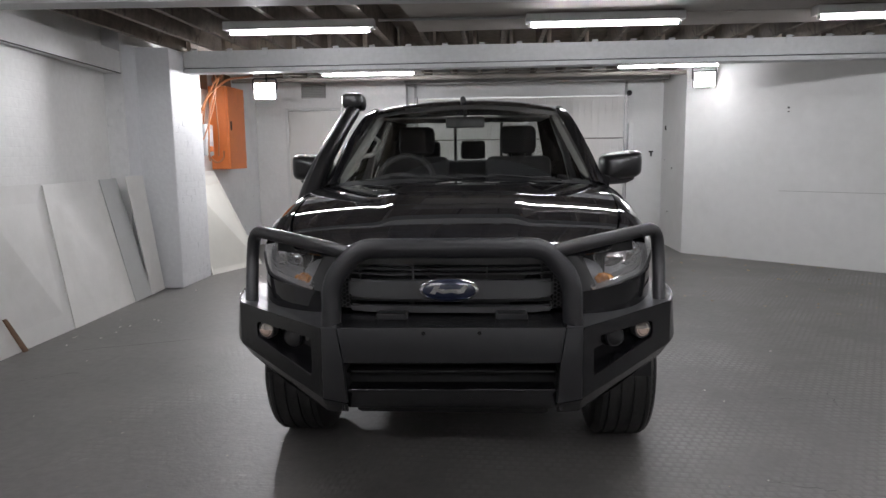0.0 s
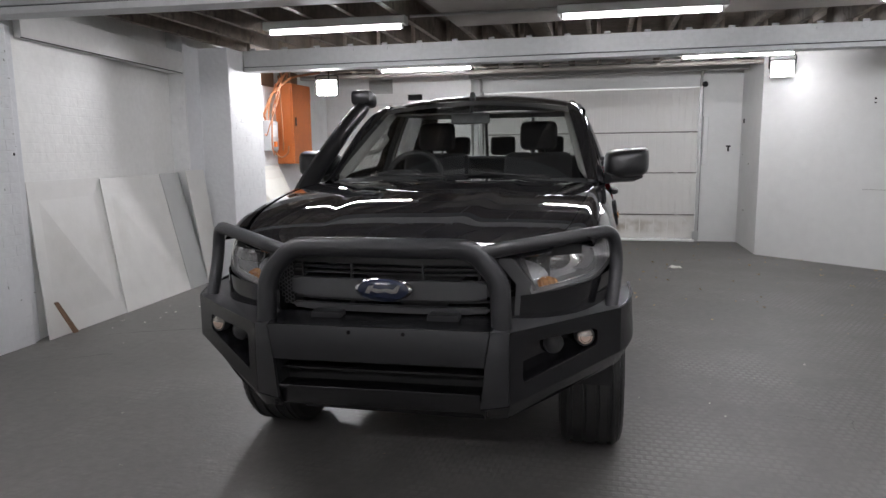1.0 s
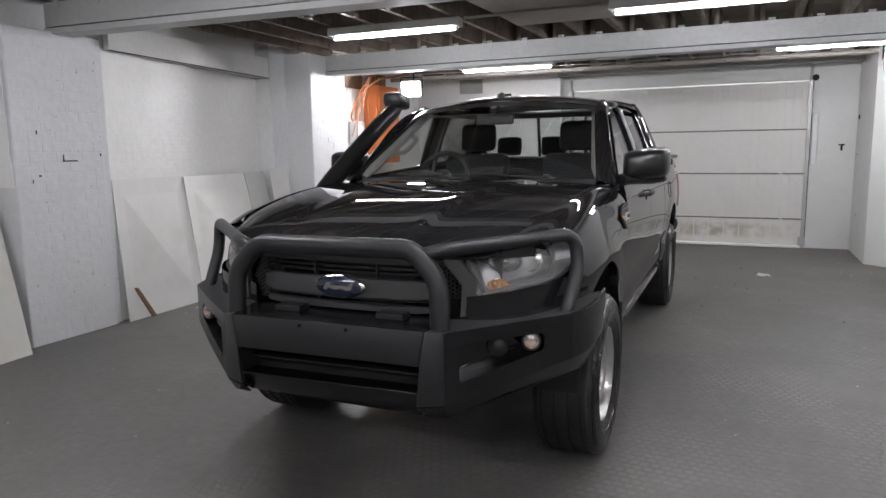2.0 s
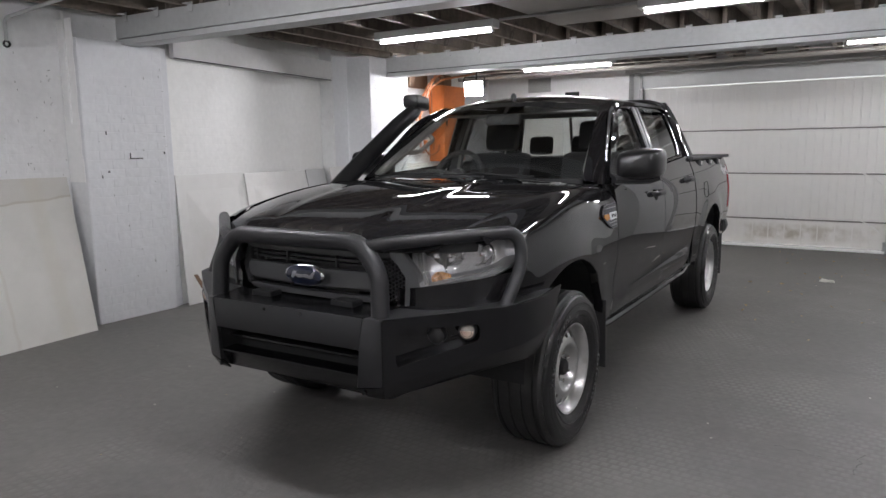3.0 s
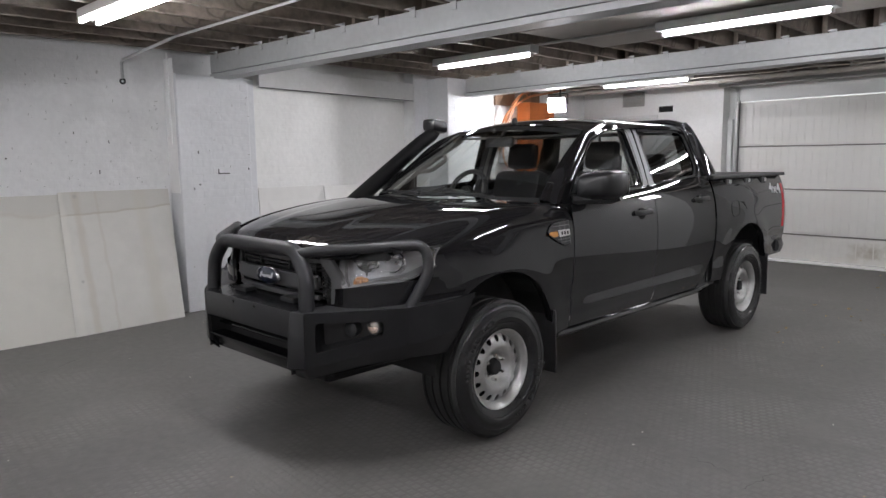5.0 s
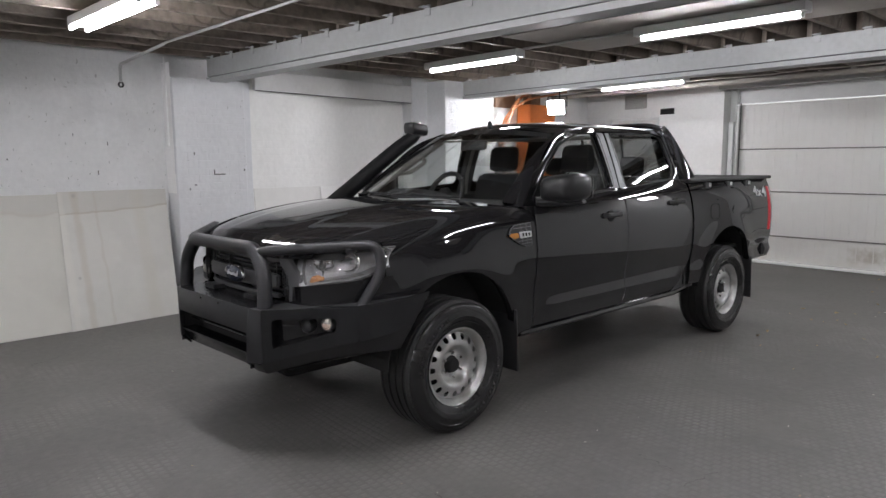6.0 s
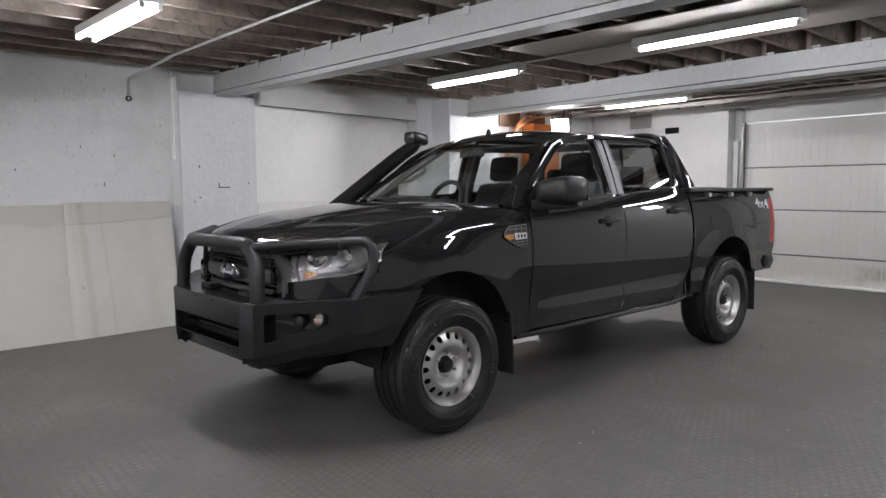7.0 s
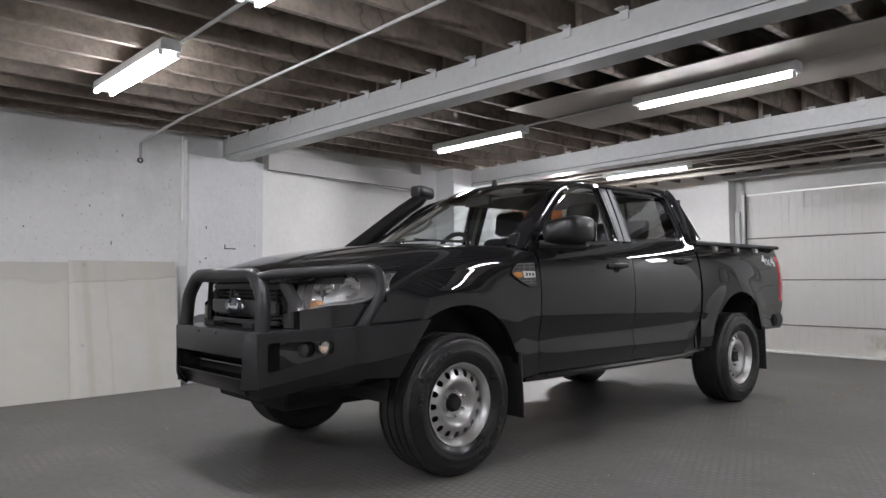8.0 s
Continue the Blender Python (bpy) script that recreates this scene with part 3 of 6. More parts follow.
# joists, each one its own board, with little white straps where they rest on the beams
strap_bm = box(-0.03, 0.03, -0.006, 0.0, CEIL - 0.055, CEIL + 0.02, 0.002)
box(-0.03, 0.03, -0.055, 0.0, CEIL - 0.0, CEIL + 0.006, 0.0, strap_bm)
strap = tagged(part("joist_strap", strap_bm, BEAM_PAINT), "white painted joist strap on a beam", "bracket", "joist straps", "structure")
straps = []
for shift, y0, y1 in ((0.0, -7.0, 0.66), (0.110, 0.58, 4.12), (0.205, 4.02, BACK - 0.01)):
    bm = box(-0.022, 0.022, y0, y1, CEIL, DECK - 0.002, 0.003)
    joist = tagged(part("joist", bm, JOIST_WOOD), "rough old timber ceiling joist with dark stains", "joist", "ceiling joists", "structure")
    for k in range(27):
        x = -3.375 + shift + 0.392 * k
        if x > 6.8:
            break
        rise = 0.06 * (x + 3.44) if y0 < 1 else 0.0
        place = pose(x, rise if y1 < 1 else 0.0, 0) if y0 < 0 or y0 > 1 else pose(x, rise, 0)
        if k == 0:
            joist.matrix_basis = place
        else:
            copy_thing(joist, place)
        if shift == 0.0:
            straps.append((x + 0.08, 0.508 + 0.06 * (x + 3.44)))
        elif shift > 0.2 and x < 5.0:
            straps.append((x + 0.08, 3.99))
for k, (x, y) in enumerate(straps):
    if k == 0:
        strap.matrix_basis = pose(x, y, 0)
    else:
        copy_thing(strap, pose(x, y, 0))

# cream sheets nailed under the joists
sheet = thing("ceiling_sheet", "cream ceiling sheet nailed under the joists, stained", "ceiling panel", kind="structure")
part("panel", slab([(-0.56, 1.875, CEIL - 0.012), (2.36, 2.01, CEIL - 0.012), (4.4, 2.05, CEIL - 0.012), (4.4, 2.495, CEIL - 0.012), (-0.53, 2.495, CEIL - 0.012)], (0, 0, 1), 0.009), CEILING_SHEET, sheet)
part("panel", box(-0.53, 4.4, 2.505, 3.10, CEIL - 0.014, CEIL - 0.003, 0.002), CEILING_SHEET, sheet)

# bricks of the two columns, under the same paint
bm = box(-0.006, 0.0020, -0.106, 0.106, -0.0370, 0.0370, 0.0019)
brick = part("brick", bm, BRICK_PAINT)
half = part("brick", box(-0.006, 0.0020, -0.050, 0.050, -0.0370, 0.0370, 0.0019), BRICK_PAINT)
rnd = random.Random(11)
for column, x, y0, y1 in (("column_1", -3.3607, 0.118, 0.868), ("column_2", -3.2352, 3.67, 4.42)):
    parent = bpy.data.objects[column]
    for c in range(30):
        z = 0.040 + 0.0765 * c
        y = y0 + (0.0 if c % 2 else -0.11)
        while y < y1 - 0.03:
            a, b = max(y, y0), min(y + 0.218, y1)
            src = brick if b - a > 0.17 else half
            if b - a > 0.06:
                ob = bpy.data.objects.new("brick", src.data)
                scene.collection.objects.link(ob)
                ob.parent = parent
                ob.matrix_basis = pose(x - (0.0065 if parent.name == "column_1" else 0.013) * ((a + b) / 2 - y0) + rnd.uniform(-0.0005, 0.0003) * (1 if parent.name == "column_1" else 4), (a + b) / 2, z, rnd.uniform(-0.2, 0.2), rnd.uniform(-0.2, 0.2), 0.38 + rnd.uniform(-0.2, 0.2)) @ Matrix.Diagonal((1, (b - a - 0.003) / (0.212 if src is brick else 0.100), 1, 1))
            y += 0.22
for ob in (brick, half):
    bpy.data.objects.remove(ob)


# ---- lamps ----
def tube_lamp(x, y, z, rz, label, twin=True):
    """A batten fitting with one or two tubes between end caps."""
    ob = thing("fluorescent_lamp", label, "lamp", (x, y, z), rz, "fluorescent battens")
    bm = bmesh.new()
    prof = [(-0.052, 0.090), (-0.064, 0.080), (-0.066, 0.022), (-0.060, 0.018), (0.060, 0.018), (0.066, 0.022), (0.064, 0.080), (0.052, 0.090)]
    a = [bm.verts.new((-0.64, p, q)) for p, q in prof]
    b = [bm.verts.new((0.64, p, q)) for p, q in prof]
    bm.faces.new(a)
    bm.faces.new(b[::-1])
    for k in range(len(prof)):
        bm.faces.new((a[k], b[k], b[(k + 1) % len(prof)], a[(k + 1) % len(prof)]))
    part("housing", bm, LAMP_BODY, ob)
    for sy in (-1, 1) if twin else (0,):
        part("tube", tube([(-0.595, sy * 0.055, 0), (0.595, sy * 0.055, 0)], 0.014, 8), TUBE_GLOW if twin else TUBE_GLOW_SINGLE, ob, "glowing white tube", True)
        for sx in (-1, 1):
            part("tube_holder", box(sx * 0.605 - 0.012, sx * 0.605 + 0.012, sy * 0.055 - 0.014, sy * 0.055 + 0.014, -0.016, 0.032, 0.003), LAMP_BODY, ob)
    return ob


LAMP_Z = 2.462
for x, y, rz, label in (
        (-1.475, 2.42, 1.5, "lit white fluorescent batten under bare joists"),
        (1.075, 2.42, 1.0, "lit white fluorescent batten on the cream ceiling sheet"),
        (3.36, 2.38, 0.0, "lit white fluorescent batten on the cream ceiling sheet"),
        (-1.31, -1.05, 3.0, "lit white twin fluorescent batten on a white conduit"),
        (0.97, -0.93, 6.0, "lit white twin fluorescent batten on a white conduit"),
        (3.26, -0.90, 6.0, "lit white twin fluorescent batten on a white conduit"),
        # next four: unseen battens added as fill, behind the camera and far right
        (-1.32, -4.5, 6.0, "unseen twin fluorescent batten added as fill light"),
        (5.55, -0.86, 6.0, "unseen twin fluorescent batten added as fill light"),
        (0.97, -4.4, 6.0, "unseen twin fluorescent batten added as fill light"),
        (3.26, -4.3, 6.0, "unseen twin fluorescent batten added as fill light"),
        (-1.46, 5.53, 0.0, "lit white fluorescent batten near the garage door"),
        (2.30, 5.32, 0.0, "lit white fluorescent batten beside the flood lamp")):
    tube_lamp(x, y, LAMP_Z, rz, label, y < 0)


def flood_lamp(at, aim, glow, label):
    """A square flood lamp head with a cooling back and a yoke."""
    ob = new("flood_lamp")
    ob.matrix_basis = look(at, aim)
    tagged(ob, label, "lamp", "flood lamps")
    bm = bmesh.new()
    rings = []
    for z, w, h in ((0.0, 0.135, 0.105), (0.02, 0.14, 0.11), (0.07, 0.11, 0.085), (0.11, 0.06, 0.05)):
        rings.append([bm.verts.new((sx * w, sy * h, z)) for sx, sy in ((-1, -1), (1, -1), (1, 1), (-1, 1))])
    for a, b in zip(rings, rings[1:]):
        for k in range(4):
            bm.faces.new((a[k], a[(k + 1) % 4], b[(k + 1) % 4], b[k]))
    bm.faces.new(rings[-1])
    part("head", bm, DARK_GAP, ob, "black metal head")
    bm = bmesh.new()
    bm.faces.new([bm.verts.new((sx * 0.125, sy * 0.095, -0.002)) for sx, sy in ((-1, -1), (1, -1), (1, 1), (-1, 1))])
    part("lens", bm, glow, ob, "glaring white lens")
    hang = ob.matrix_basis.inverted()
    end = (at[0], at[1] + 0.08, CEIL + 0.02) if at[0] < 0 else (at[0] + 0.10, at[1] + 0.16, at[2] + 0.05)
    part("stem", tube([hang @ Vector((at[0], at[1] + 0.08, at[2] + 0.12)), hang @ Vector(end)], 0.01, 6), DARK_GAP, ob)
    part("yoke", tube(rounded([(-0.15, 0, 0.05), (-0.15, 0.15, 0.08), (0.15, 0.15, 0.08), (0.15, 0, 0.05)], 0.03), 0.008, 6), DARK_GAP, ob)
    return ob


flood_lamp((-2.83, 5.48, 2.27), (-1.2, 0.0, 1.0), FLOOD_GLOW, "glaring square flood lamp hung near the orange cabinet")
flood_lamp((2.95, 6.02, 2.36), (2.2, 2.0, 0.9), FLOOD_GLOW_DIM, "glaring square flood lamp high on the angled wall")


# ---- the pickup ----
PAINT = material("black_car_paint", (0.0125, 0.0122, 0.0134), 0.6, var=0.05, coat=1.0, spec=0.0)
PAINT.node_tree.nodes["Principled BSDF"].inputs["Coat Roughness"].default_value = 0.012
PAINT.node_tree.nodes["Principled BSDF"].inputs["Coat IOR"].default_value = 1.58
PLATE = material("satin_black_steel", (0.008, 0.008, 0.0092), 0.24, spec=0.5, var=0.12, scale=5, bump=0.06, bump_scale=300)
BAR = material("black_powder_coat", (0.019, 0.019, 0.021), 0.40, spec=0.5, var=0.12, scale=5, bump=0.12, bump_scale=500)
PLASTIC = material("black_plastic", (0.024, 0.024, 0.025), 0.45, var=0.1, scale=5, bump=0.1, bump_scale=400)
SHELL = material("gloss_black_plastic", (0.012, 0.012, 0.0125), 0.30, var=0.1, scale=5, bump=0.05, bump_scale=400)
FRAME_BLACK = material("window_frame_black", (0.008, 0.008, 0.0085), 0.10, var=0.06, scale=4)
GRILLE = material("dark_grey_grille", (0.07, 0.07, 0.072), 0.42, var=0.06, scale=4)
RUBBER = material("tyre_rubber", (0.020, 0.0197, 0.0193), 0.5, var=0.25, scale=5, bump=0.2, bump_scale=70, stain=(0.05, 0.048, 0.046), stain_scale=5, stain_amount=0.5)
SIDE_WALL = material("shiny_tyre_rubber", (0.010, 0.010, 0.0104), 0.27, var=0.2, scale=5, bump=0.12, bump_scale=60, stain=(0.03, 0.029, 0.028), stain_scale=6, stain_amount=0.5)
STEEL = material("silver_wheel_paint", (0.60, 0.60, 0.59), 0.28, 0.9, var=0.12, scale=8, stain=(0.35, 0.33, 0.3), stain_scale=7, stain_amount=0.4)
CHROME = material("chrome", (0.75, 0.75, 0.76), 0.12, 1.0, var=0.03)
VENT_RIM = material("satin_vent_rim", (0.17, 0.17, 0.175), 0.3, 0.8, var=0.05)
TAPE = material("grey_pillar_tape", (0.27, 0.275, 0.28), 0.45, var=0.05)
CABIN = material("cabin_dark_trim", (0.034, 0.034, 0.036), 0.75, var=0.1, bump=0.1, bump_scale=200)
CABIN_GREY = material("cabin_grey_trim", (0.27, 0.265, 0.25), 0.75, var=0.06)
SEAT = material("seat_cloth", (0.019, 0.019, 0.021), 0.9, var=0.2, scale=8, bump=0.2, bump_scale=250)
UNDER = material("underbody", (0.011, 0.011, 0.0112), 0.8, var=0.3, scale=6)
VINYL = material("tonneau_vinyl", (0.02, 0.02, 0.021), 0.55, var=0.1, bump=0.15, bump_scale=300)
FOG_AMBER = material("faded_amber_lens", (0.55, 0.42, 0.34), 0.25, var=0.1, coat=0.6)
RED_LENS = material("red_lens", (0.42, 0.012, 0.02), 0.12, var=0.08, coat=0.8)
AMBER = material("amber_lens", (0.62, 0.26, 0.06), 0.2, var=0.08, coat=0.6)
REFLECTOR = material("lamp_reflector", (0.82, 0.82, 0.83), 0.14, 1.0, var=0.1, scale=14, bump=0.6, bump_scale=42)
LAMP_HOUSING = material("lamp_housing_silver", (0.38, 0.38, 0.39), 0.30, 0.8, var=0.15, scale=9)
BLUE = material("emblem_blue", (0.016, 0.022, 0.046), 0.2, var=0.05, coat=0.8)
DECAL = material("silver_decal", (0.62, 0.62, 0.62), 0.4, 0.0, var=0.05)
WINDSCREEN = glass("windscreen_glass", (0.88, 0.90, 0.885), mirror=0.065)
SIDE_GLASS = glass("front_side_glass", (0.84, 0.87, 0.855), mirror=0.09)
CAB_GLASS = glass("cab_back_glass", (0.64, 0.66, 0.65), mirror=0.06)
REAR_GLASS = glass("tinted_rear_glass", (0.34, 0.35, 0.35), mirror=0.10)
LAMP_GLASS = glass("lamp_glass", (0.95, 0.95, 0.95), haze=0.08)

truck = thing("pickup_truck", "black dual-cab pickup truck with steel bull bar and snorkel, parked", "pickup truck", (-0.008, 0, 0), 0.4)
HUB_Z, ARCH_R, BASE_Y = 0.376, 0.475, 3.25


def arch_z(yc):
    """Height of a wheel arch's centre: the unladen tail stands higher."""
    return 0.43 if yc < 1 else 0.46


def lerp_table(t, table):
    if t <= table[0][0]:
        return table[0][1]
    n = len(table)
    for k in range(n - 1):
        (a, u), (b, v) = table[k], table[k + 1]
        if t <= b:
            h = b - a
            s = (v - u) / h
            sa = ((u - table[k - 1][1]) / (a - table[k - 1][0]) + s) / 2 if k else s
            sb = (s + (table[k + 2][1] - v) / (table[k + 2][0] - b)) / 2 if k + 2 < n else s
            w = (t - a) / h
            return (2 * w ** 3 - 3 * w * w + 1) * u + (w ** 3 - 2 * w * w + w) * h * sa + (3 * w * w - 2 * w ** 3) * v + (w ** 3 - w * w) * h * sb
    return table[-1][1]


SIDE = ((0.42, 0.842), (0.50, 0.862), (0.58, 0.876), (0.66, 0.876), (0.72, 0.880), (0.79, 0.893), (0.88, 0.899), (0.98, 0.900), (1.08, 0.893), (1.18, 0.877), (1.26, 0.853), (1.34, 0.818))


def side_x(y, z):
    """Half width of the body at a height and a place along it."""
    x = lerp_table(z, SIDE)
    if y < 0.10:
        x -= 0.155 * (min(0.10 - y, 0.95) / 0.95) ** 2.2
    if y < 0.62 and z > 0.92:
        k = min(1.0, (0.62 - y) / 0.75)
        x -= k * k * (3 - 2 * k) * 0.28 * (z - 0.92) ** 1.5
    if 0.66 < y < 2.58:
        x += 0.012 * math.exp(-((z - 0.575) / 0.045) ** 2) * min(1.0, (y - 0.66) / 0.2, (2.58 - y) / 0.2)
    if y > 3.2:
        x -= 0.03 * ((y - 3.2) / 1.0) ** 2
    for yc in (0.0, BASE_Y):
        d = math.hypot(y - yc, z - arch_z(yc))
        w = max(0.0, d - ARCH_R)
        x += 0.014 / (1 + math.exp((w - 0.100) / 0.034))
    return x


def belt_z(y):
    return 1.238 + 0.062 * (y - 0.7)


def hood_edge(y):
    """Height of the seam between bonnet and front wing."""
    return 1.2242 + 0.0847 * y - 0.11 * y * y - 0.16 * max(0.0, -0.42 - y) ** 2


def arch_columns(y0, y1, yc, n=34, ends=6):
    """Places along the body, gathered towards the ends of a wheel arch."""
    ys = []
    if y0 < yc - ARCH_R:
        ys += [y0 + (yc - ARCH_R - y0) * k / ends for k in range(ends)]
    ys += [yc - ARCH_R * math.cos(math.pi * k / n) for k in range(n + 1)]
    if y1 > yc + ARCH_R:
        ys += [yc + ARCH_R + (y1 - yc - ARCH_R) * k / ends for k in range(1, ends + 1)]
    return [y for y in ys if y0 - 1e-6 <= y <= y1 + 1e-6]


def arch_low(y, yc, floor):
    d = abs(y - yc)
    if d < ARCH_R:
        return max(floor, arch_z(yc) + math.sqrt(ARCH_R ** 2 - d * d))
    return floor


def side_panel(name, ys, low, high, sx, mat=PAINT, rows=22, roll=None, label=""):
    """A body side panel between two edge lines; roll gives the half width of an inward rolled top edge."""
    lines = []
    for y in ys:
        z0, z1 = low(y), high(y)
        top = max(z1 - 0.13, z0 + 0.004) if roll else z1
        line = []
        for k in range(rows + 1):
            z = z0 + (top - z0) * k / rows
            line.append((sx * side_x(y, z), y, z))
        if roll:
            xa, xb = side_x(y, top), roll(y)
            a0 = 0.30
            for k in range(1, 10):
                a = a0 + (math.pi / 2 - a0) * k / 9
                line.append((sx * (xb + (xa - xb) * math.cos(a) / math.cos(a0)), y, top + (z1 - top) * (math.sin(a) - math.sin(a0)) / (1 - math.sin(a0))))
        inner = line[0]
        lines.append([(inner[0] - sx * 0.05, inner[1], inner[2] + 0.005), (inner[0] - sx * 0.004, inner[1], inner[2] - 0.003)] + line)
    return part(name, grid(lines), mat, truck, label, True, 0.7)


def fender_low(y):
    if y < -ARCH_R:
        return 0.62
    return max(arch_low(y, 0.0, 0.455), 0.455)


def hood_half(y):
    return lerp_table(y, ((-0.80, 0.635), (-0.6, 0.695), (-0.3, 0.735), (0.1, 0.765), (0.7, 0.785)))


for sx in (1, -1):
    side_panel("front_wing", arch_columns(-0.474, 0.647, 0.0), fender_low, hood_edge, sx, roll=hood_half)
    side_panel("wing_tip", [-0.665 + 0.189 * k / 8 for k in range(9)], lambda y: hood_edge(y) - 0.058, hood_edge, sx, rows=2, roll=hood_half)
    ys = [0.655 + (1.655 - 0.655) * k / 24 for k in range(25)]
    door = side_panel("front_door", ys, lambda y: 0.468, belt_z, sx)
    ys = [1.663 + (2.585 - 1.663) * k / 24 for k in range(25)]
    side_panel("rear_door", ys, lambda y: 0.468 if y < 2.36 else 0.468 + 1.2 * (y - 2.36) ** 1.05, belt_z, sx)
    side_panel("tub_side", arch_columns(2.612, 4.19, BASE_Y), lambda y: arch_low(y, BASE_Y, 0.50 if y < 3.2 else 0.585), lambda y: 1.335, sx)
    for y in (0.651, 1.659):
        part("door_seal", box(sx * 0.828 - 0.012, sx * 0.828 + 0.012, y - 0.04, y + 0.04, 0.44, 1.23), UNDER, truck)
    part("cab_corner", slab([(sx * 0.845, 2.36, 0.47), (sx * 0.845, 2.72, 0.47), (sx * 0.845, 2.72, 0.95), (sx * 0.845, 2.50, 0.95)], (-sx, 0, 0), 0.05), PLASTIC, truck)
    part("sill", tube([(sx * 0.842, 0.55, 0.450), (sx * 0.846, 0.7, 0.448), (sx * 0.846, 2.40, 0.453), (sx * 0.83, 2.6, 0.468)], 0.022, 8), PAINT, truck, "", True)

# bonnet: crowned, with two long creases, and a rolled leading edge
rows = []
for i in range(53):
    v = (i / 52) ** 1.7
    y = -0.80 + 1.30 * v
    half = hood_half(y) - 0.004
    row = []
    for k in range(-28, 29):
        u = k / 28
        x = u * half
        yy = y - 0.085 * (1 - 1.25 * abs(u) ** 3.2) * (1 - v) - 0.128 * (1 - u * u) * v
        z = hood_edge(y) - 0.002 + 0.023 * (1 - abs(u) ** 3)
        crease = 0.27 + 0.13 * v
        d = abs(x) - crease
        z += 0.009 * min(1.0, v / 0.22) / (1 + math.exp(d / 0.014))
        lead = max(0.0, 1 - v / 0.11)
        z -= 0.055 * lead ** 2.5 * (1 - 0.7 * u ** 6)
        row.append((x, yy, z))
    rows.append(row)
bonnet = part("bonnet", thicken(grid(rows), 0.012), PAINT, truck, "", True, 0.9)


# ---- cab ----
def glass_x(z):
    """Half width of the cab above the waist line."""
    return lerp_table(z, ((1.20, 0.848), (1.30, 0.812), (1.45, 0.762), (1.60, 0.704), (1.70, 0.660), (1.78, 0.60)))


def resample(loop, n):
    pts = [Vector((*p, 0)) for p in loop]
    length = [0.0]
    for a, b in zip(pts, pts[1:] + pts[:1]):
        length.append(length[-1] + (b - a).length)
    out = []
    for k in range(n):
        s = length[-1] * k / n
        for i in range(len(pts)):
            if length[i] <= s <= length[i + 1]:
                w = (s - length[i]) / (length[i + 1] - length[i])
                q = pts[i].lerp(pts[(i + 1) % len(pts)], w)
                out.append((q.x, q.y))
                break
    return out


def soft_loop(loop, r):
    """Round the corners of a closed outline."""
    out = []
    n = len(loop)
    for i in range(n):
        a, b, c = (Vector(loop[i - 1]), Vector(loop[i]), Vector(loop[(i + 1) % n]))
        ra = min(r, (a - b).length * 0.45, (c - b).length * 0.45)
        p, q = b + (a - b).normalized() * ra, b + (c - b).normalized() * ra
        for k in range(5):
            t = k / 4
            s = p * (1 - t) ** 2 + b * 2 * t * (1 - t) + q * t * t
            out.append((s.x, s.y))
    return out


def window_frame(name, outer, inner, sx, mat, glazing, tint):
    """A door's upper frame: a band between two outlines on the side of the cab, with its pane."""
    n = 96
    o, i = resample(soft_loop(outer, 0.05), n), resample(soft_loop(inner, 0.045), n)
    # start both outlines at the same bearing from the pane's centre
    c = (sum(p[0] for p in i) / n, sum(p[1] for p in i) / n)
    bearing = lambda p: math.atan2(p[1] - c[1], p[0] - c[0])
    o.sort(key=bearing)
    i.sort(key=bearing)
    P = lambda p, d: (sx * (glass_x(p[1]) - d), p[0], p[1])
    mid = [((a[0] * 0.25 + b[0] * 0.75), (a[1] * 0.25 + b[1] * 0.75)) for a, b in zip(o, i)]
    rows = [[P(p, 0.03) for p in o], [P(p, 0.0) for p in o], [P(p, -0.006) for p in mid], [P(p, 0.004) for p in i], [P(p, 0.022) for p in i]]
    frame_ob = part(name, grid(rows, close=True), mat, truck, "", True, 0.8)
    shrink = lambda p, f: (c[0] + (p[0] - c[0]) * f, c[1] + (p[1] - c[1]) * f)
    bm = grid([[P(shrink(p, f), 0.012) for p in i] for f in (1.0, 0.88, 0.74, 0.58, 0.42, 0.26, 0.12)], close=True)
    bm.verts.ensure_lookup_table()
    bm.faces.new([bm.verts[k] for k in range(len(bm.verts) - n, len(bm.verts))])
    bead = [P(p, -0.006) for p in mid]
    part("frame_bead", tube(bead + bead[:1], 0.005, 6, caps=False), PAINT, frame_ob, "", True)
    pane = part(glazing, bm, tint, frame_ob, "", True)
    return frame_ob


FRONT_OUT = [(0.585, 1.226), (1.655, 1.290), (1.655, 1.735), (1.30, 1.728), (1.08, 1.660), (0.815, 1.455)]
FRONT_IN = [(0.695, 1.264), (1.580, 1.318), (1.555, 1.690), (1.34, 1.682), (1.12, 1.608), (0.885, 1.435)]
REAR_OUT = [(1.663, 1.290), (2.600, 1.350), (2.590, 1.55), (2.56, 1.742), (1.663, 1.737)]
REAR_IN = [(1.755, 1.322), (2.400, 1.366), (2.455, 1.42), (2.405, 1.690), (1.725, 1.692)]
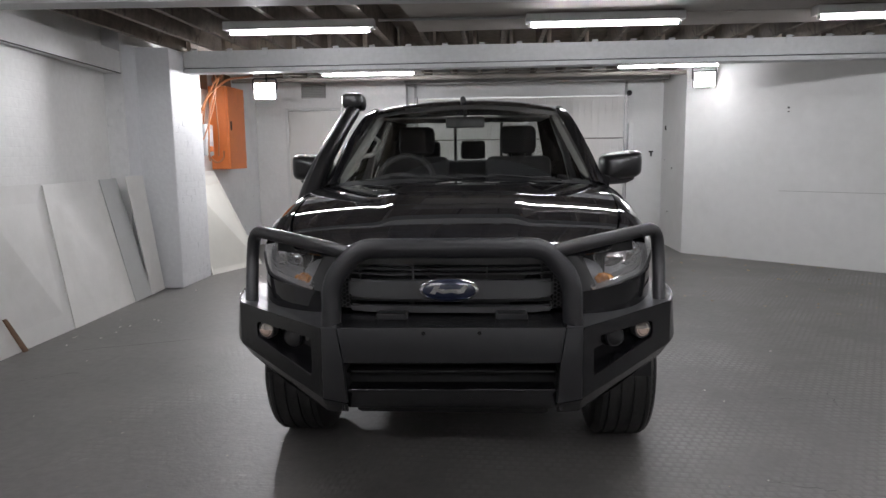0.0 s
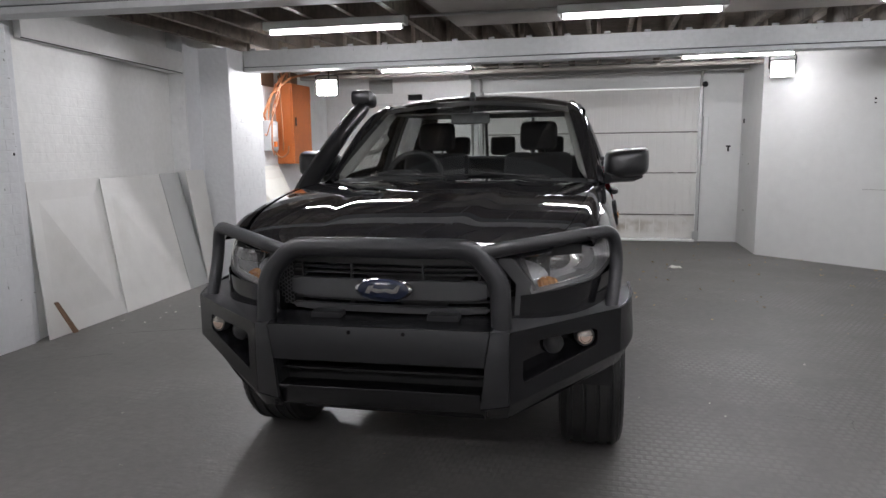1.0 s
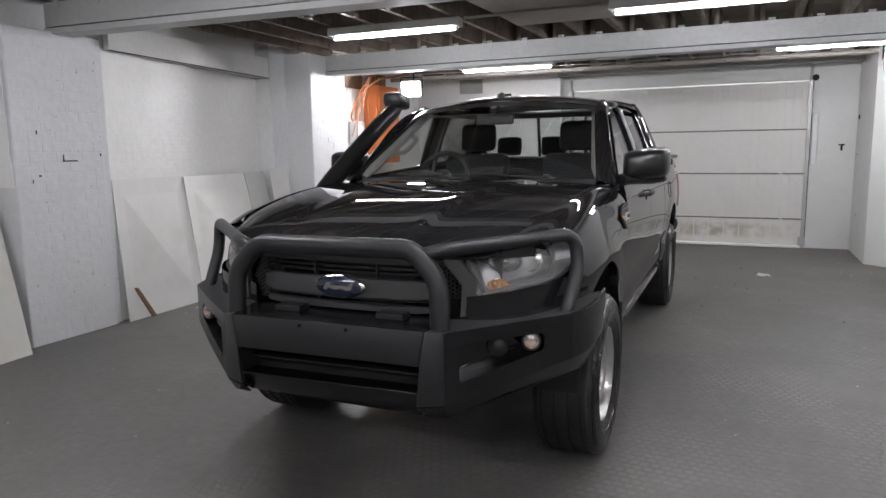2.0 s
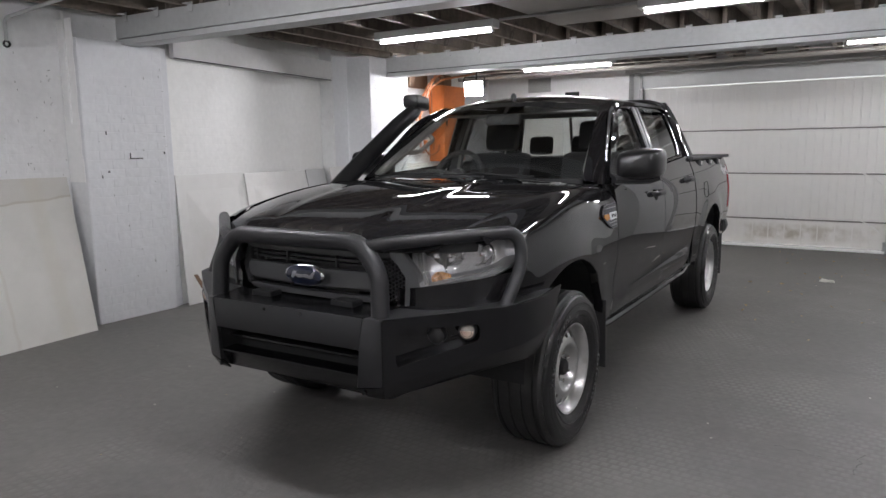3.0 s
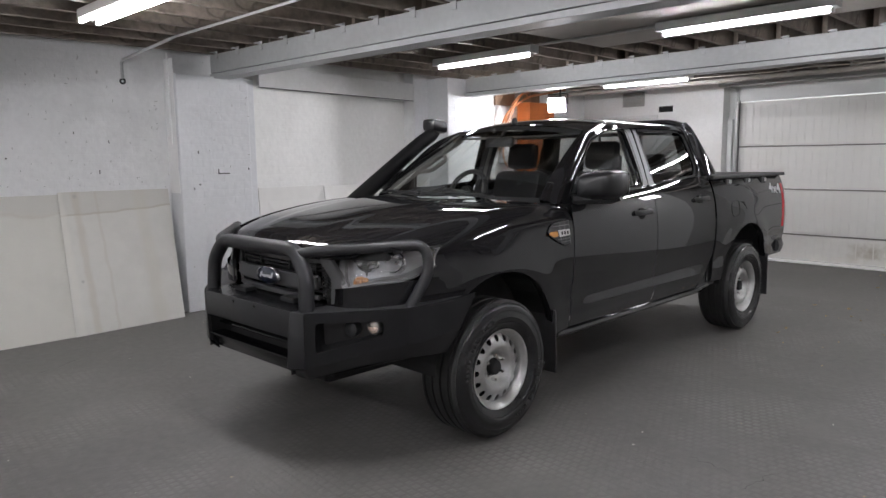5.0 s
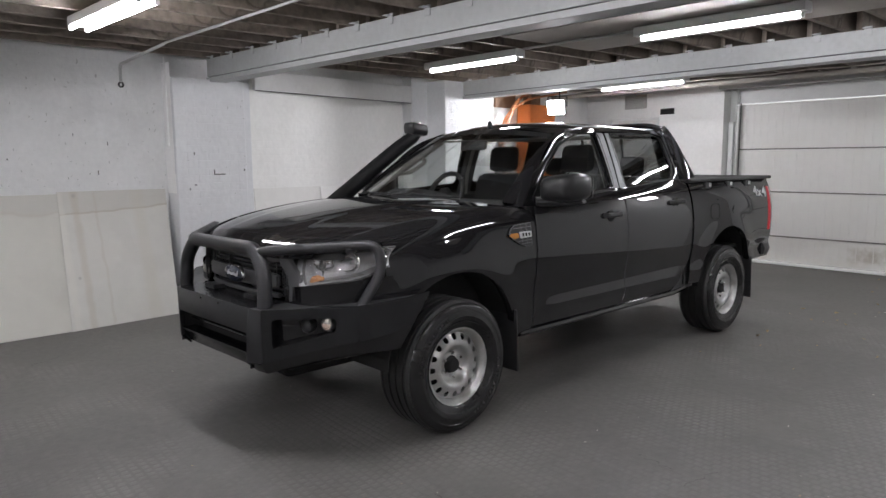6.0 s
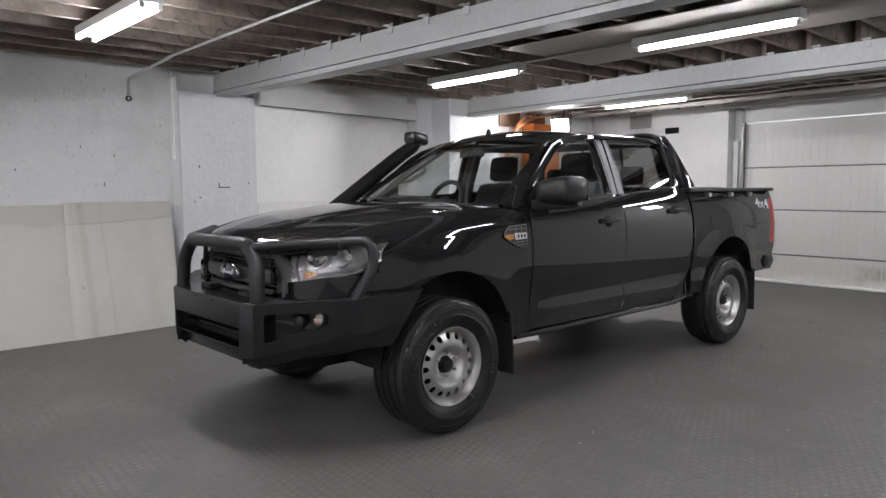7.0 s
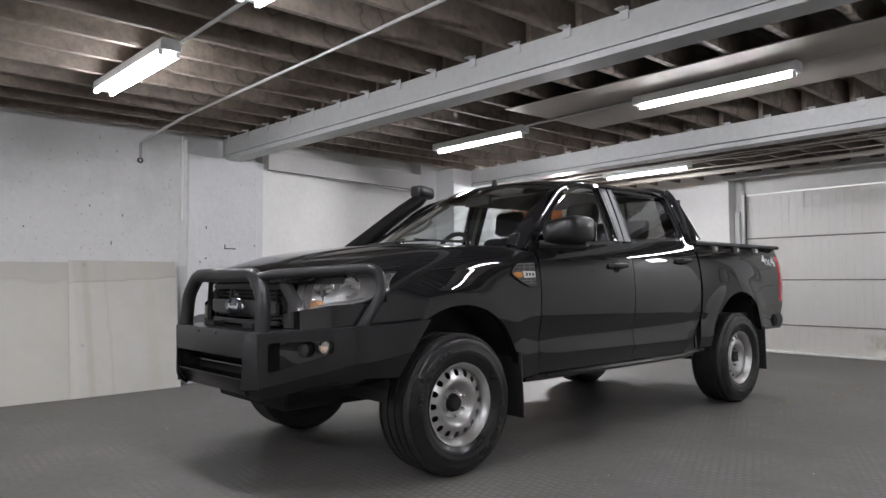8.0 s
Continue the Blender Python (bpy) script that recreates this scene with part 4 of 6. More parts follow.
for sx in (1, -1):
    window_frame("front_window_frame", FRONT_OUT, FRONT_IN, sx, FRAME_BLACK, "front_side_glass", SIDE_GLASS)
    window_frame("rear_window_frame", REAR_OUT, REAR_IN, sx, FRAME_BLACK, "rear_side_glass", REAR_GLASS)
    for ya, yb, yc, yd in ((1.588, 1.652, 1.560, 1.645), (1.667, 1.745, 1.672, 1.722)):
        rows = []
        for k in range(13):
            w = k / 12
            z = 1.312 + 0.388 * w
            rows.append([(sx * (glass_x(z) + 0.009), ya + (yc - ya) * w, z), (sx * (glass_x(z) + 0.009), yb + (yd - yb) * w, z)])
        part("pillar_tape", thicken(grid(rows), 0.003), TAPE, truck, "matte grey tape on the door pillar", True)

# windscreen, pillars and roof share their edge curves
N = 24


def screen_base(u):
    return Vector((0.742 * u, 0.505 - 0.24 * (1 - u * u), 1.258 + 0.032 * (1 - u * u)))


def screen_top(u):
    return Vector((0.60 * u, 1.165 - 0.075 * (1 - u * u), 1.690 + 0.048 * (1 - u * u)))


rows = []
for k in range(13):
    w = k / 12
    row = []
    for j in range(-N, N + 1):
        u = j / N
        p = screen_base(u).lerp(screen_top(u), w)
        p += Vector((0, -0.03, 0.035)) * (4 * w * (1 - w)) * 0.5
        row.append(p)
    rows.append(row)
windscreen = part("windscreen", grid(rows), WINDSCREEN, truck, "", True)
band = [[p + Vector((0, 0.004, -0.004)) for p in rows[i]] for i in (11, 12)]
part("sun_band", grid(band), CABIN, windscreen, "", True)


def roof_point(u, v):
    y = 1.165 - 0.075 * (1 - u * u) + (2.52 - 1.165 + 0.075 * (1 - u * u)) * v
    edge = lerp_table(v, ((0, 0.600), (0.12, 0.622), (0.5, 0.638), (0.9, 0.632), (1.0, 0.61)))
    crown = 0.048 + 0.012 * math.sin(math.pi * v)
    zed = lerp_table(v, ((0, 1.690), (0.12, 1.722), (0.3, 1.738), (0.6, 1.742), (0.88, 1.735), (1.0, 1.70)))
    z = zed + crown * (1 - abs(u) ** 2.2)
    return Vector((edge * u, y, z))


rows = [[roof_point(j / N, k / 20) for j in range(-N, N + 1)] for k in range(21)]
for row in rows:
    a, b = row[0].copy(), row[-1].copy()
    row.insert(0, a + Vector((-0.045, 0, -0.012)))
    row.insert(0, a + Vector((-0.058, 0, -0.034)))
    row.append(b + Vector((0.045, 0, -0.012)))
    row.append(b + Vector((0.058, 0, -0.034)))
roof = part("roof", grid(rows), PAINT, truck, "", True, 0.9)
part("antenna_base", lathe([(-0.01, 0.022), (0.022, 0.018), (0.032, 0.009), (0.033, 0.0)], "Z", 12, (-0.02, 1.20, 1.768)), PLASTIC, truck, "", True)

for sx in (1, -1):
    rows = []
    for k in range(15):
        w = k / 14
        a = screen_base(sx).lerp(screen_top(sx), w) + Vector((0, -0.015, 0.018)) * (4 * w * (1 - w))
        zb = 1.225 + (1.735 - 1.225) * w
        yb = lerp_table(zb, ((1.22, 0.58), (1.455, 0.818), (1.66, 1.085), (1.735, 1.31)))
        b = Vector((sx * glass_x(zb), yb, zb))
        m = (a + b) / 2 + Vector((sx * 0.008, -0.006, 0.004))
        rows.append([a + Vector((0, 0.03, -0.03)), a, a.lerp(m, 0.6) + Vector((sx * 0.003, -0.003, 0.002)), m, m.lerp(b, 0.6) + Vector((sx * 0.003, 0, 0)), b, b - Vector((sx * 0.03, 0, 0))])
    part("front_pillar", grid(rows), PAINT, truck, "", True, 1.0)
    # grey trim and grab handle inside the pillar
    a, b = screen_base(sx) + Vector((0.012, 0.075, 0.010)), screen_top(sx) + Vector((0.010, 0.06, -0.03))
    part("pillar_trim", tube([a, a.lerp(b, 0.12), a.lerp(b, 0.5), b], (0.030, 0.050, 0.046, 0.040), 10, squash=(1, 0.6)), CABIN_GREY, truck, "grey pillar trim", True)
    if sx > 0:
        continue
    g = [a.lerp(b, 0.36) + Vector((-sx * 0.03, 0.02, 0)), a.lerp(b, 0.41) + Vector((-sx * 0.085, 0.05, -0.01)), a.lerp(b, 0.62) + Vector((-sx * 0.085, 0.05, -0.01)), a.lerp(b, 0.68) + Vector((-sx * 0.03, 0.02, 0))]
    part("grab_handle", tube(rounded(g, 0.03), 0.015, 8), CABIN_GREY, truck, "pale grey grab handle", True)
for sx in (1, -1):
    rows = []
    for k in range(9):
        z = 0.95 + 0.75 * k / 8
        inset = glass_x(max(z, 1.21)) - 0.045
        rows.append([(sx * inset, 1.585, z), (sx * (inset - 0.03), 1.605, z), (sx * (inset - 0.03), 1.715, z), (sx * inset, 1.735, z)])
    part("rear_pillar_trim", grid(rows), CABIN, truck, "", True)
    belt = [(sx * (glass_x(max(z, 1.21)) - 0.085), 1.625 + 0.03 * q, z) for q, z in ((0, 1.66), (0, 1.40), (1, 1.15), (1, 0.95))]
    part("seat_belt", tube(belt, 0.022, 6, squash=(0.15, 1.0)), CABIN_GREY, truck, "grey seat belt", True)

# back of the cab with its window
rows = []
for k in range(9):
    w = k / 8
    rows.append([(u / 10 * (0.60 + 0.05 * (1 - w)), 2.585 - 0.075 * w, 1.36 + 0.335 * w + 0.03 * w * (1 - (u / 10) ** 2)) for u in range(-10, 11)])
part("rear_window", grid(rows), CAB_GLASS, truck, "", True)
for x in (-0.14, 0.26):
    part("rear_window_bar", tube([(x, 2.585, 1.35), (x, 2.51, 1.72)], 0.013, 6), PLASTIC, truck)
part("cab_back", slab([(-0.86, 2.575, 0.5), (0.86, 2.575, 0.5), (0.80, 2.575, 1.36), (-0.80, 2.575, 1.36)], (0, -1, 0), 0.02), PAINT, truck)
for sx in (1, -1):
    part("rear_pillar", slab([(sx * 0.63, 2.585, 1.35), (sx * 0.80, 2.585, 1.35), (sx * 0.64, 2.52, 1.73), (sx * 0.55, 2.51, 1.73)], (0, -1, 0), 0.03), PAINT, truck)

# cowl and wipers
rows = []
for k in range(6):
    w = k / 5
    rows.append([(0.74 * u / 16, lerp_table(w, ((0, -0.115), (1, 0.03))) + 0.49 - 0.225 * (1 - (u / 16) ** 2), 1.205 + 0.025 * w + 0.028 * (1 - (u / 16) ** 2)) for u in range(-16, 17)])
part("cowl", grid(rows), UNDER, truck, "", True)
for x0, x1 in ((-0.58, -0.02), (0.02, 0.52)):
    pts = [screen_base(x / 0.742) + Vector((0, -0.030 + 0.012 * w, 0.002 + 0.006 * w)) for x, w in ((x0, 0), ((x0 * 2 + x1) / 3, 0.5), ((x0 + x1 * 2) / 3, 0.8), (x1, 1))]
    wiper = part("wiper", tube(pts, 0.005, 6), UNDER, truck, "", True)
    part("wiper_arm", tube([screen_base(x1 / 0.742) + Vector((0.03, -0.05, -0.005)), pts[1] + Vector((0, -0.012, 0.012))], 0.006, 6), UNDER, wiper, "", True)

# cabin
part("cabin_floor", box(-0.80, 0.80, 0.55, 2.55, 0.52, 0.60), CABIN, truck)
for sx in (1, -1):
    part("door_card", box(sx * 0.77 - 0.035, sx * 0.77 + 0.035, 0.60, 2.54, 0.58, 1.235, 0.02), CABIN, truck)
rows = []
for k in range(9):
    w = k / 8
    rows.append([(0.74 * u / 12, 0.46 - 0.16 * (1 - (u / 12) ** 2) * (1 - w) + 0.55 * w, 1.235 - 0.02 * w + 0.03 * math.sin(math.pi * w) + (0.055 if u < -1 and w > 0.3 else 0.0) * math.exp(-((u / 12 + 0.53) / 0.24) ** 2)) for u in range(-12, 13)])
for w in (0.15, 0.6):
    rows.append([(0.74 * u / 12, 1.01 + 0.03 * w, 1.215 - 0.55 * w) for u in range(-12, 13)])
part("dashboard", grid(rows), CABIN, truck, "", True, 0.7)
ring = [Vector((0.185 * math.cos(2 * math.pi * k / 28), 0, 0.185 * math.sin(2 * math.pi * k / 28))) for k in range(29)]
tilt = pose(-0.40, 1.09, 1.240, -24)
steer = part("steering_wheel", tube([tilt @ p for p in ring], 0.019, 8, caps=False), PLASTIC, truck, "", True)
bm = tube([tilt @ Vector((-0.175, 0, 0)), tilt @ Vector((0.175, 0, 0))], 0.018, 6)
tube([tilt @ Vector((0, 0, 0)), tilt @ Vector((0, 0, -0.175))], 0.018, 6, bm)
merge(bm, lathe([(-0.02, 0.0), (-0.02, 0.06), (0.02, 0.06), (0.02, 0.0)], "Y", 16, tilt @ Vector((0, 0, 0))))
part("spokes", bm, PLASTIC, steer)


def padded(x0, x1, y0, y1, z0, z1, lean=0.0, r=0.05):
    bm = box(x0, x1, y0, y1, z0, z1, min(r, (x1 - x0) * 0.4, (y1 - y0) * 0.4, (z1 - z0) * 0.4))
    for v in bm.verts:
        v.co.y += lean * (v.co.z - z0)
    return bm


for x in (-0.395, 0.37):
    part("seat_cushion", padded(x - 0.25, x + 0.25, 1.12, 1.62, 0.72, 0.90), SEAT, truck, "", True)
    back = part("seat_backrest", padded(x - 0.245, x + 0.245, 1.52, 1.66, 0.85, 1.40, 0.30), SEAT, truck, "", True)
    part("headrest", padded(x - 0.135, x + 0.135, 1.70, 1.81, 1.415, 1.625, 0.12, 0.06), SEAT, back, "", True)
    for dx in (-0.05, 0.05):
        part("headrest_post", tube([(x + dx, 1.69, 1.36), (x + dx, 1.745, 1.45)], 0.006, 6), CHROME, back)
part("rear_bench", padded(-0.66, 0.66, 1.98, 2.44, 0.72, 0.92), SEAT, truck, "", True)
bench = part("rear_backrest", padded(-0.66, 0.66, 2.34, 2.46, 0.88, 1.36, 0.14), SEAT, truck, "", True)
for x in (-0.37, 0.015, 0.415):
    part("rear_headrest", padded(x - 0.105, x + 0.105, 2.40, 2.48, 1.375, 1.53, 0.1, 0.045), SEAT, bench, "", True)
mirror = part("interior_mirror", padded(-0.125, 0.125, 0.985, 1.02, 1.585, 1.655, 0.2, 0.02), PLASTIC, truck, "", True)
part("mirror_stem", tube([(0, 1.02, 1.65), (0, 1.08, 1.71)], 0.012, 6), PLASTIC, mirror)
part("roof_lining", slab([(-0.56, 1.20, 1.655), (0.56, 1.20, 1.655), (0.58, 2.40, 1.68), (-0.58, 2.40, 1.68)], (0, 0, 1), 0.012), CABIN_GREY, truck)

# ---- tub, tailgate, rear ----
part("tonneau_cover", thicken(grid([[(0.845 * u / 10, 2.63 + 1.55 * k / 10, 1.350 + 0.012 * (1 - (u / 10) ** 4) * math.sin(math.pi * min(1, k / 10 + 0.15))) for u in range(-10, 11)] for k in range(11)]), 0.02), VINYL, truck, "black vinyl tonneau cover", True)
for sx in (1, -1):
    part("tub_rail", box(sx * 0.825 - 0.028, sx * 0.825 + 0.028, 2.62, 4.18, 1.322, 1.352, 0.01), PLASTIC, truck)
    for y in (2.93, 3.32, 3.68):
        clip = part("tub_clip", box(sx * 0.838 - 0.012, sx * 0.838 + 0.012, y - 0.05, y + 0.05, 1.262, 1.318, 0.008), PLASTIC, truck)
        part("clip_plate", box(sx * 0.852 - 0.002, sx * 0.852 + 0.002, y - 0.005, y + 0.04, 1.28, 1.31, 0.001), CHROME, clip)
    rows = []
    for k in range(9):
        z = 0.84 + 0.41 * k / 8
        t = side_x(4.15, z)
        rows.append([(sx * (t + 0.004), 4.085 + 0.02 * (z - 0.84), z), (sx * (t + 0.012), 4.12, z), (sx * (t + 0.002), 4.175, z), (sx * (t - 0.05), 4.20, z)])
    part("tail_lamp", thicken(grid(rows), 0.02), RED_LENS, truck, "red tail lamp", True)
part("tailgate", box(-0.80, 0.80, 4.14, 4.185, 0.62, 1.335, 0.012), PAINT, truck)
part("tub_front", box(-0.80, 0.80, 2.60, 2.64, 0.62, 1.33), PAINT, truck)
part("tub_floor", box(-0.78, 0.78, 2.6, 4.15, 0.70, 0.74), UNDER, truck)
part("rear_bumper", tube(rounded([(-0.84, 4.02, 0.66), (-0.83, 4.22, 0.66), (0.83, 4.22, 0.66), (0.84, 4.02, 0.66)], 0.10), 0.07, 8, squash=(0.7, 1.0)), PLASTIC, truck, "", True)

# sports bar behind the cab
for sx in (1, -1):
    rows = []
    for k in range(17):
        w = k / 16
        y = 2.545 + 0.03 * w + 0.085 * w ** 2.4
        z = 1.775 - 0.02 * w - 0.395 * w ** 1.6
        x = 0.605 + 0.20 * w ** 1.2
        d = 0.05 + 0.05 * w
        rows.append([(sx * (x - 0.03), y + d, z), (sx * (x + 0.02), y + d * 0.8, z + 0.004), (sx * (x + 0.035), y, z + 0.002), (sx * (x + 0.02), y - d * 0.8, z - 0.012), (sx * (x - 0.03), y - d, z - 0.02)])
    part("sail_panel", grid(rows, close=True), PAINT, truck, "black sports bar behind the cab", True, 0.9)
part("sports_bar_top", tube(rounded([(-0.63, 2.56, 1.745), (-0.5, 2.55, 1.785), (0.5, 2.55, 1.785), (0.63, 2.56, 1.745)], 0.06), 0.035, 10, squash=(1.3, 0.7)), PAINT, truck, "", True)


# ---- wheels ----
def wheel(x, y, sx):
    """Tyre with circumferential grooves and a silver steel rim with a ring of round holes."""
    ob = new("wheel")
    ob.parent = truck
    ob.matrix_basis = pose(x, y, HUB_Z) @ Matrix.Diagonal((sx, 1, 1, 1))
    R = 0.376
    prof = [(-0.095, 0.212), (-0.118, 0.235), (-0.131, 0.275), (-0.130, 0.315), (-0.120, 0.350), (-0.105, R - 0.010)]
    for g in (-0.078, -0.027, 0.027, 0.078):
        prof += [(g - 0.019, R - 0.0008), (g - 0.0075, R), (g - 0.006, R - 0.009), (g + 0.006, R - 0.009), (g + 0.0075, R)]
    prof += [(0.097, R - 0.0008), (0.105, R - 0.010), (0.112, R - 0.020), (0.120, 0.350), (0.126, 0.338), (0.130, 0.315), (0.1315, 0.290), (0.1325, 0.288), (0.129, 0.268), (0.113, 0.235), (0.100, 0.214)]
    prof = [(h * 1.10, r if r < 0.3 else r + 0.0045 * (r < R - 0.012)) for h, r in prof]
    cut = next(k for k, (h, r) in enumerate(prof) if h > 0.12 and r < R - 0.012)
    tyre = part("tyre", lathe(prof[:cut + 1], "X", 64), RUBBER, ob, "black tyre with a dusty ribbed tread", True, 0.5)
    part("side_wall", lathe(prof[cut:], "X", 72), SIDE_WALL, tyre, "shiny black side wall", True, 0.5)
    for r, h in ((0.322, 0.1432), (0.262, 0.1400)):
        part("side_wall_ring", lathe([(h - 0.003, r - 0.003), (h + 0.0012, r), (h - 0.003, r + 0.003)], "X", 64), SIDE_WALL, tyre, "", True)
    # shoulder lugs
    bm = bmesh.new()
    for k in range(60):
        a = 2 * math.pi * k / 60
        own = box(0.110, 0.1285, -0.011, 0.011, 0.342, 0.3645)
        for v in own.verts:
            v.co.x -= 0.006 * (v.co.z > 0.35)
            yy, zz = v.co.y, v.co.z
            v.co.y, v.co.z = yy * math.cos(a) - zz * math.sin(a), yy * math.sin(a) + zz * math.cos(a)
        bm = merge(bm, own)
    part("tread_edge", bm, RUBBER, tyre)["kind"] = "stuff"
    # rim: barrel and lip, then the dished disc with holes
    prof = [(-0.076, 0.20), (0.070, 0.190), (0.094, 0.196), (0.106, 0.206), (0.115, 0.217), (0.121, 0.221), (0.119, 0.212), (0.108, 0.203), (0.096, 0.194), (0.088, 0.190), (0.069, 0.187)]
    rim = part("rim", lathe(prof, "X", 64), STEEL, ob, "silver steel wheel rim", True, 0.6)
    holes, ra, rb, rc, rh = 16, 0.187, 0.139, 0.165, 0.0165
    dish = lambda r: lerp_table(r, ((0.045, 0.056), (0.060, 0.050), (0.078, 0.051), (0.092, 0.064), (0.104, 0.086), (0.114, 0.097), (0.128, 0.099), (0.142, 0.095), (0.150, 0.092), (0.187, 0.072)))
    bm = bmesh.new()
    for k in range(holes):
        a0 = 2 * math.pi * k / holes
        wdt = math.pi / holes
        outer, inner = [], []
        edge = [(-1, -1), (-0.5, -1), (0, -1), (0.5, -1), (1, -1), (1, 0), (1, 1), (0.5, 1), (0, 1), (-0.5, 1), (-1, 1), (-1, 0)]
        for u, v in edge:
            r, a = rc + (ra - rc if v > 0 else rc - rb) * v, a0 + u * wdt
            outer.append((dish(r), r * math.cos(a), r * math.sin(a)))
            t = math.atan2(v * 0.5 * (ra - rb), u * wdt * rc)
            r2, a2 = rc + rh * 1.15 * math.sin(t), a0 + rh * math.cos(t) / rc
            inner.append((dish(r2), r2 * math.cos(a2), r2 * math.sin(a2)))
        back = [(p[0] - 0.005, p[1], p[2]) for p in inner]
        bm = grid([outer, inner, back], bm, close=True)
    prof = [(dish(r), r) for r in (0.139, 0.128, 0.115, 0.105, 0.095, 0.085, 0.077, 0.070, 0.060, 0.050)]
    bm = lathe(prof, "X", 54, bm=bm)
    bmesh.ops.remove_doubles(bm, verts=bm.verts, dist=2e-4)
    part("disc", bm, STEEL, rim, "", True, 0.7)
    part("brake_drum", lathe([(0.015, 0.184), (0.032, 0.18), (0.036, 0.0)], "X", 24), UNDER, ob)
    part("centre_cap", lathe([(0.04, 0.044), (0.080, 0.040), (0.088, 0.033), (0.090, 0.0)], "X", 24), UNDER, ob, "dark hub cap", True)
    for k in range(6):
        a = 2 * math.pi * (k + 0.5) / 6
        part("wheel_nut", lathe([(0.04, 0.0115), (0.076, 0.0105), (0.081, 0.006), (0.082, 0.0)], "X", 6, (0, 0.0695 * math.cos(a), 0.0695 * math.sin(a))), CHROME, rim)
    # worn raised bars of lettering on the side wall
    bm = bmesh.new()
    for start in (0.35, 3.5):
        for k in range(15):
            if k in (4, 9):
                continue
            a = start + 0.085 * k
            own = box(0.1415, 0.1456, -0.006, 0.006, 0.288, 0.306)
            for v in own.verts:
                v.co.x -= 0.03 * max(0.0, v.co.z - 0.30)
                yy, zz = v.co.y, v.co.z
                v.co.y, v.co.z = yy * math.cos(a) - zz * math.sin(a), yy * math.sin(a) + zz * math.cos(a)
            bm = merge(bm, own)
    part("side_wall_mark", bm, WORN_LETTER, tyre, "worn pale raised marking")["kind"] = "stuff"
    return ob


WORN_LETTER = material("worn_tyre_lettering", (0.014, 0.014, 0.014), 0.4, var=0.4, scale=14, stain=(0.13, 0.125, 0.12), stain_scale=11, stain_amount=0.7)
for sx in (1, -1):
    wheel(sx * 0.785, -0.02, sx)
    wheel(sx * 0.768, BASE_Y, sx)
    # inner wheel houses and mud flaps
    for yc, z_top in ((0.0, 0.0), (BASE_Y, 0.0)):
        rows = []
        for k in range(25):
            a = math.pi * k / 24
            py, pz = yc - (ARCH_R + 0.01) * math.cos(a), arch_z(yc) + (ARCH_R + 0.01) * math.sin(a)
            rows.append([(sx * 0.87, py, pz), (sx * 0.50, py, pz)])
        part("wheel_house", grid(rows), UNDER, truck)
        part("wheel_house_wall", slab([(sx * 0.50, yc - 0.49, 0.42), (sx * 0.50, yc + 0.49, 0.42), (sx * 0.50, yc + 0.40, 0.80), (sx * 0.50, yc - 0.40, 0.80)], (-sx, 0, 0), 0.02), UNDER, truck)
        part("mud_flap", slab([(sx * 0.66, yc + 0.455, 0.62), (sx * 0.905, yc + 0.455, 0.62), (sx * 0.90, yc + 0.48, 0.235), (sx * 0.68, yc + 0.48, 0.235)], (0, 1, 0), 0.012, 0.004), PLASTIC, truck)
    part("chassis_rail", box(sx * 0.42 - 0.04, sx * 0.42 + 0.04, -0.8, 4.1, 0.42, 0.56), UNDER, truck)
    part("lower_arm", tube([(sx * 0.36, 0.02, 0.34), (sx * 0.66, 0.0, 0.29)], [0.06, 0.035], 8), UNDER, truck)
part("engine_tray", box(-0.40, 0.40, -0.80, 0.9, 0.36, 0.48, 0.03), UNDER, truck)
part("rear_axle", tube([(-0.70, BASE_Y, 0.37), (-0.12, BASE_Y, 0.37), (0, BASE_Y, 0.37), (0.12, BASE_Y, 0.37), (0.70, BASE_Y, 0.37)], [0.045, 0.05, 0.13, 0.05, 0.045], 12), UNDER, truck, "", True)
part("gearbox", tube([(0, 0.6, 0.50), (0, 1.4, 0.50), (0, 3.1, 0.40)], [0.16, 0.10, 0.04], 10), UNDER, truck, "", True)
part("exhaust", tube([(0.3, 0.9, 0.40), (0.34, 2.4, 0.42), (0.40, 4.1, 0.46)], 0.035, 8), UNDER, truck, "", True)
part("spare_wheel", lathe([(0.30, 0.0), (0.30, 0.30), (0.34, 0.37), (0.44, 0.37), (0.48, 0.30), (0.48, 0.0)], "Z", 32, (0, 3.75, 0.02)), RUBBER, truck, "", True)
part("engine_bay", box(-0.62, 0.62, -0.70, 0.45, 0.50, 1.03), UNDER, truck)

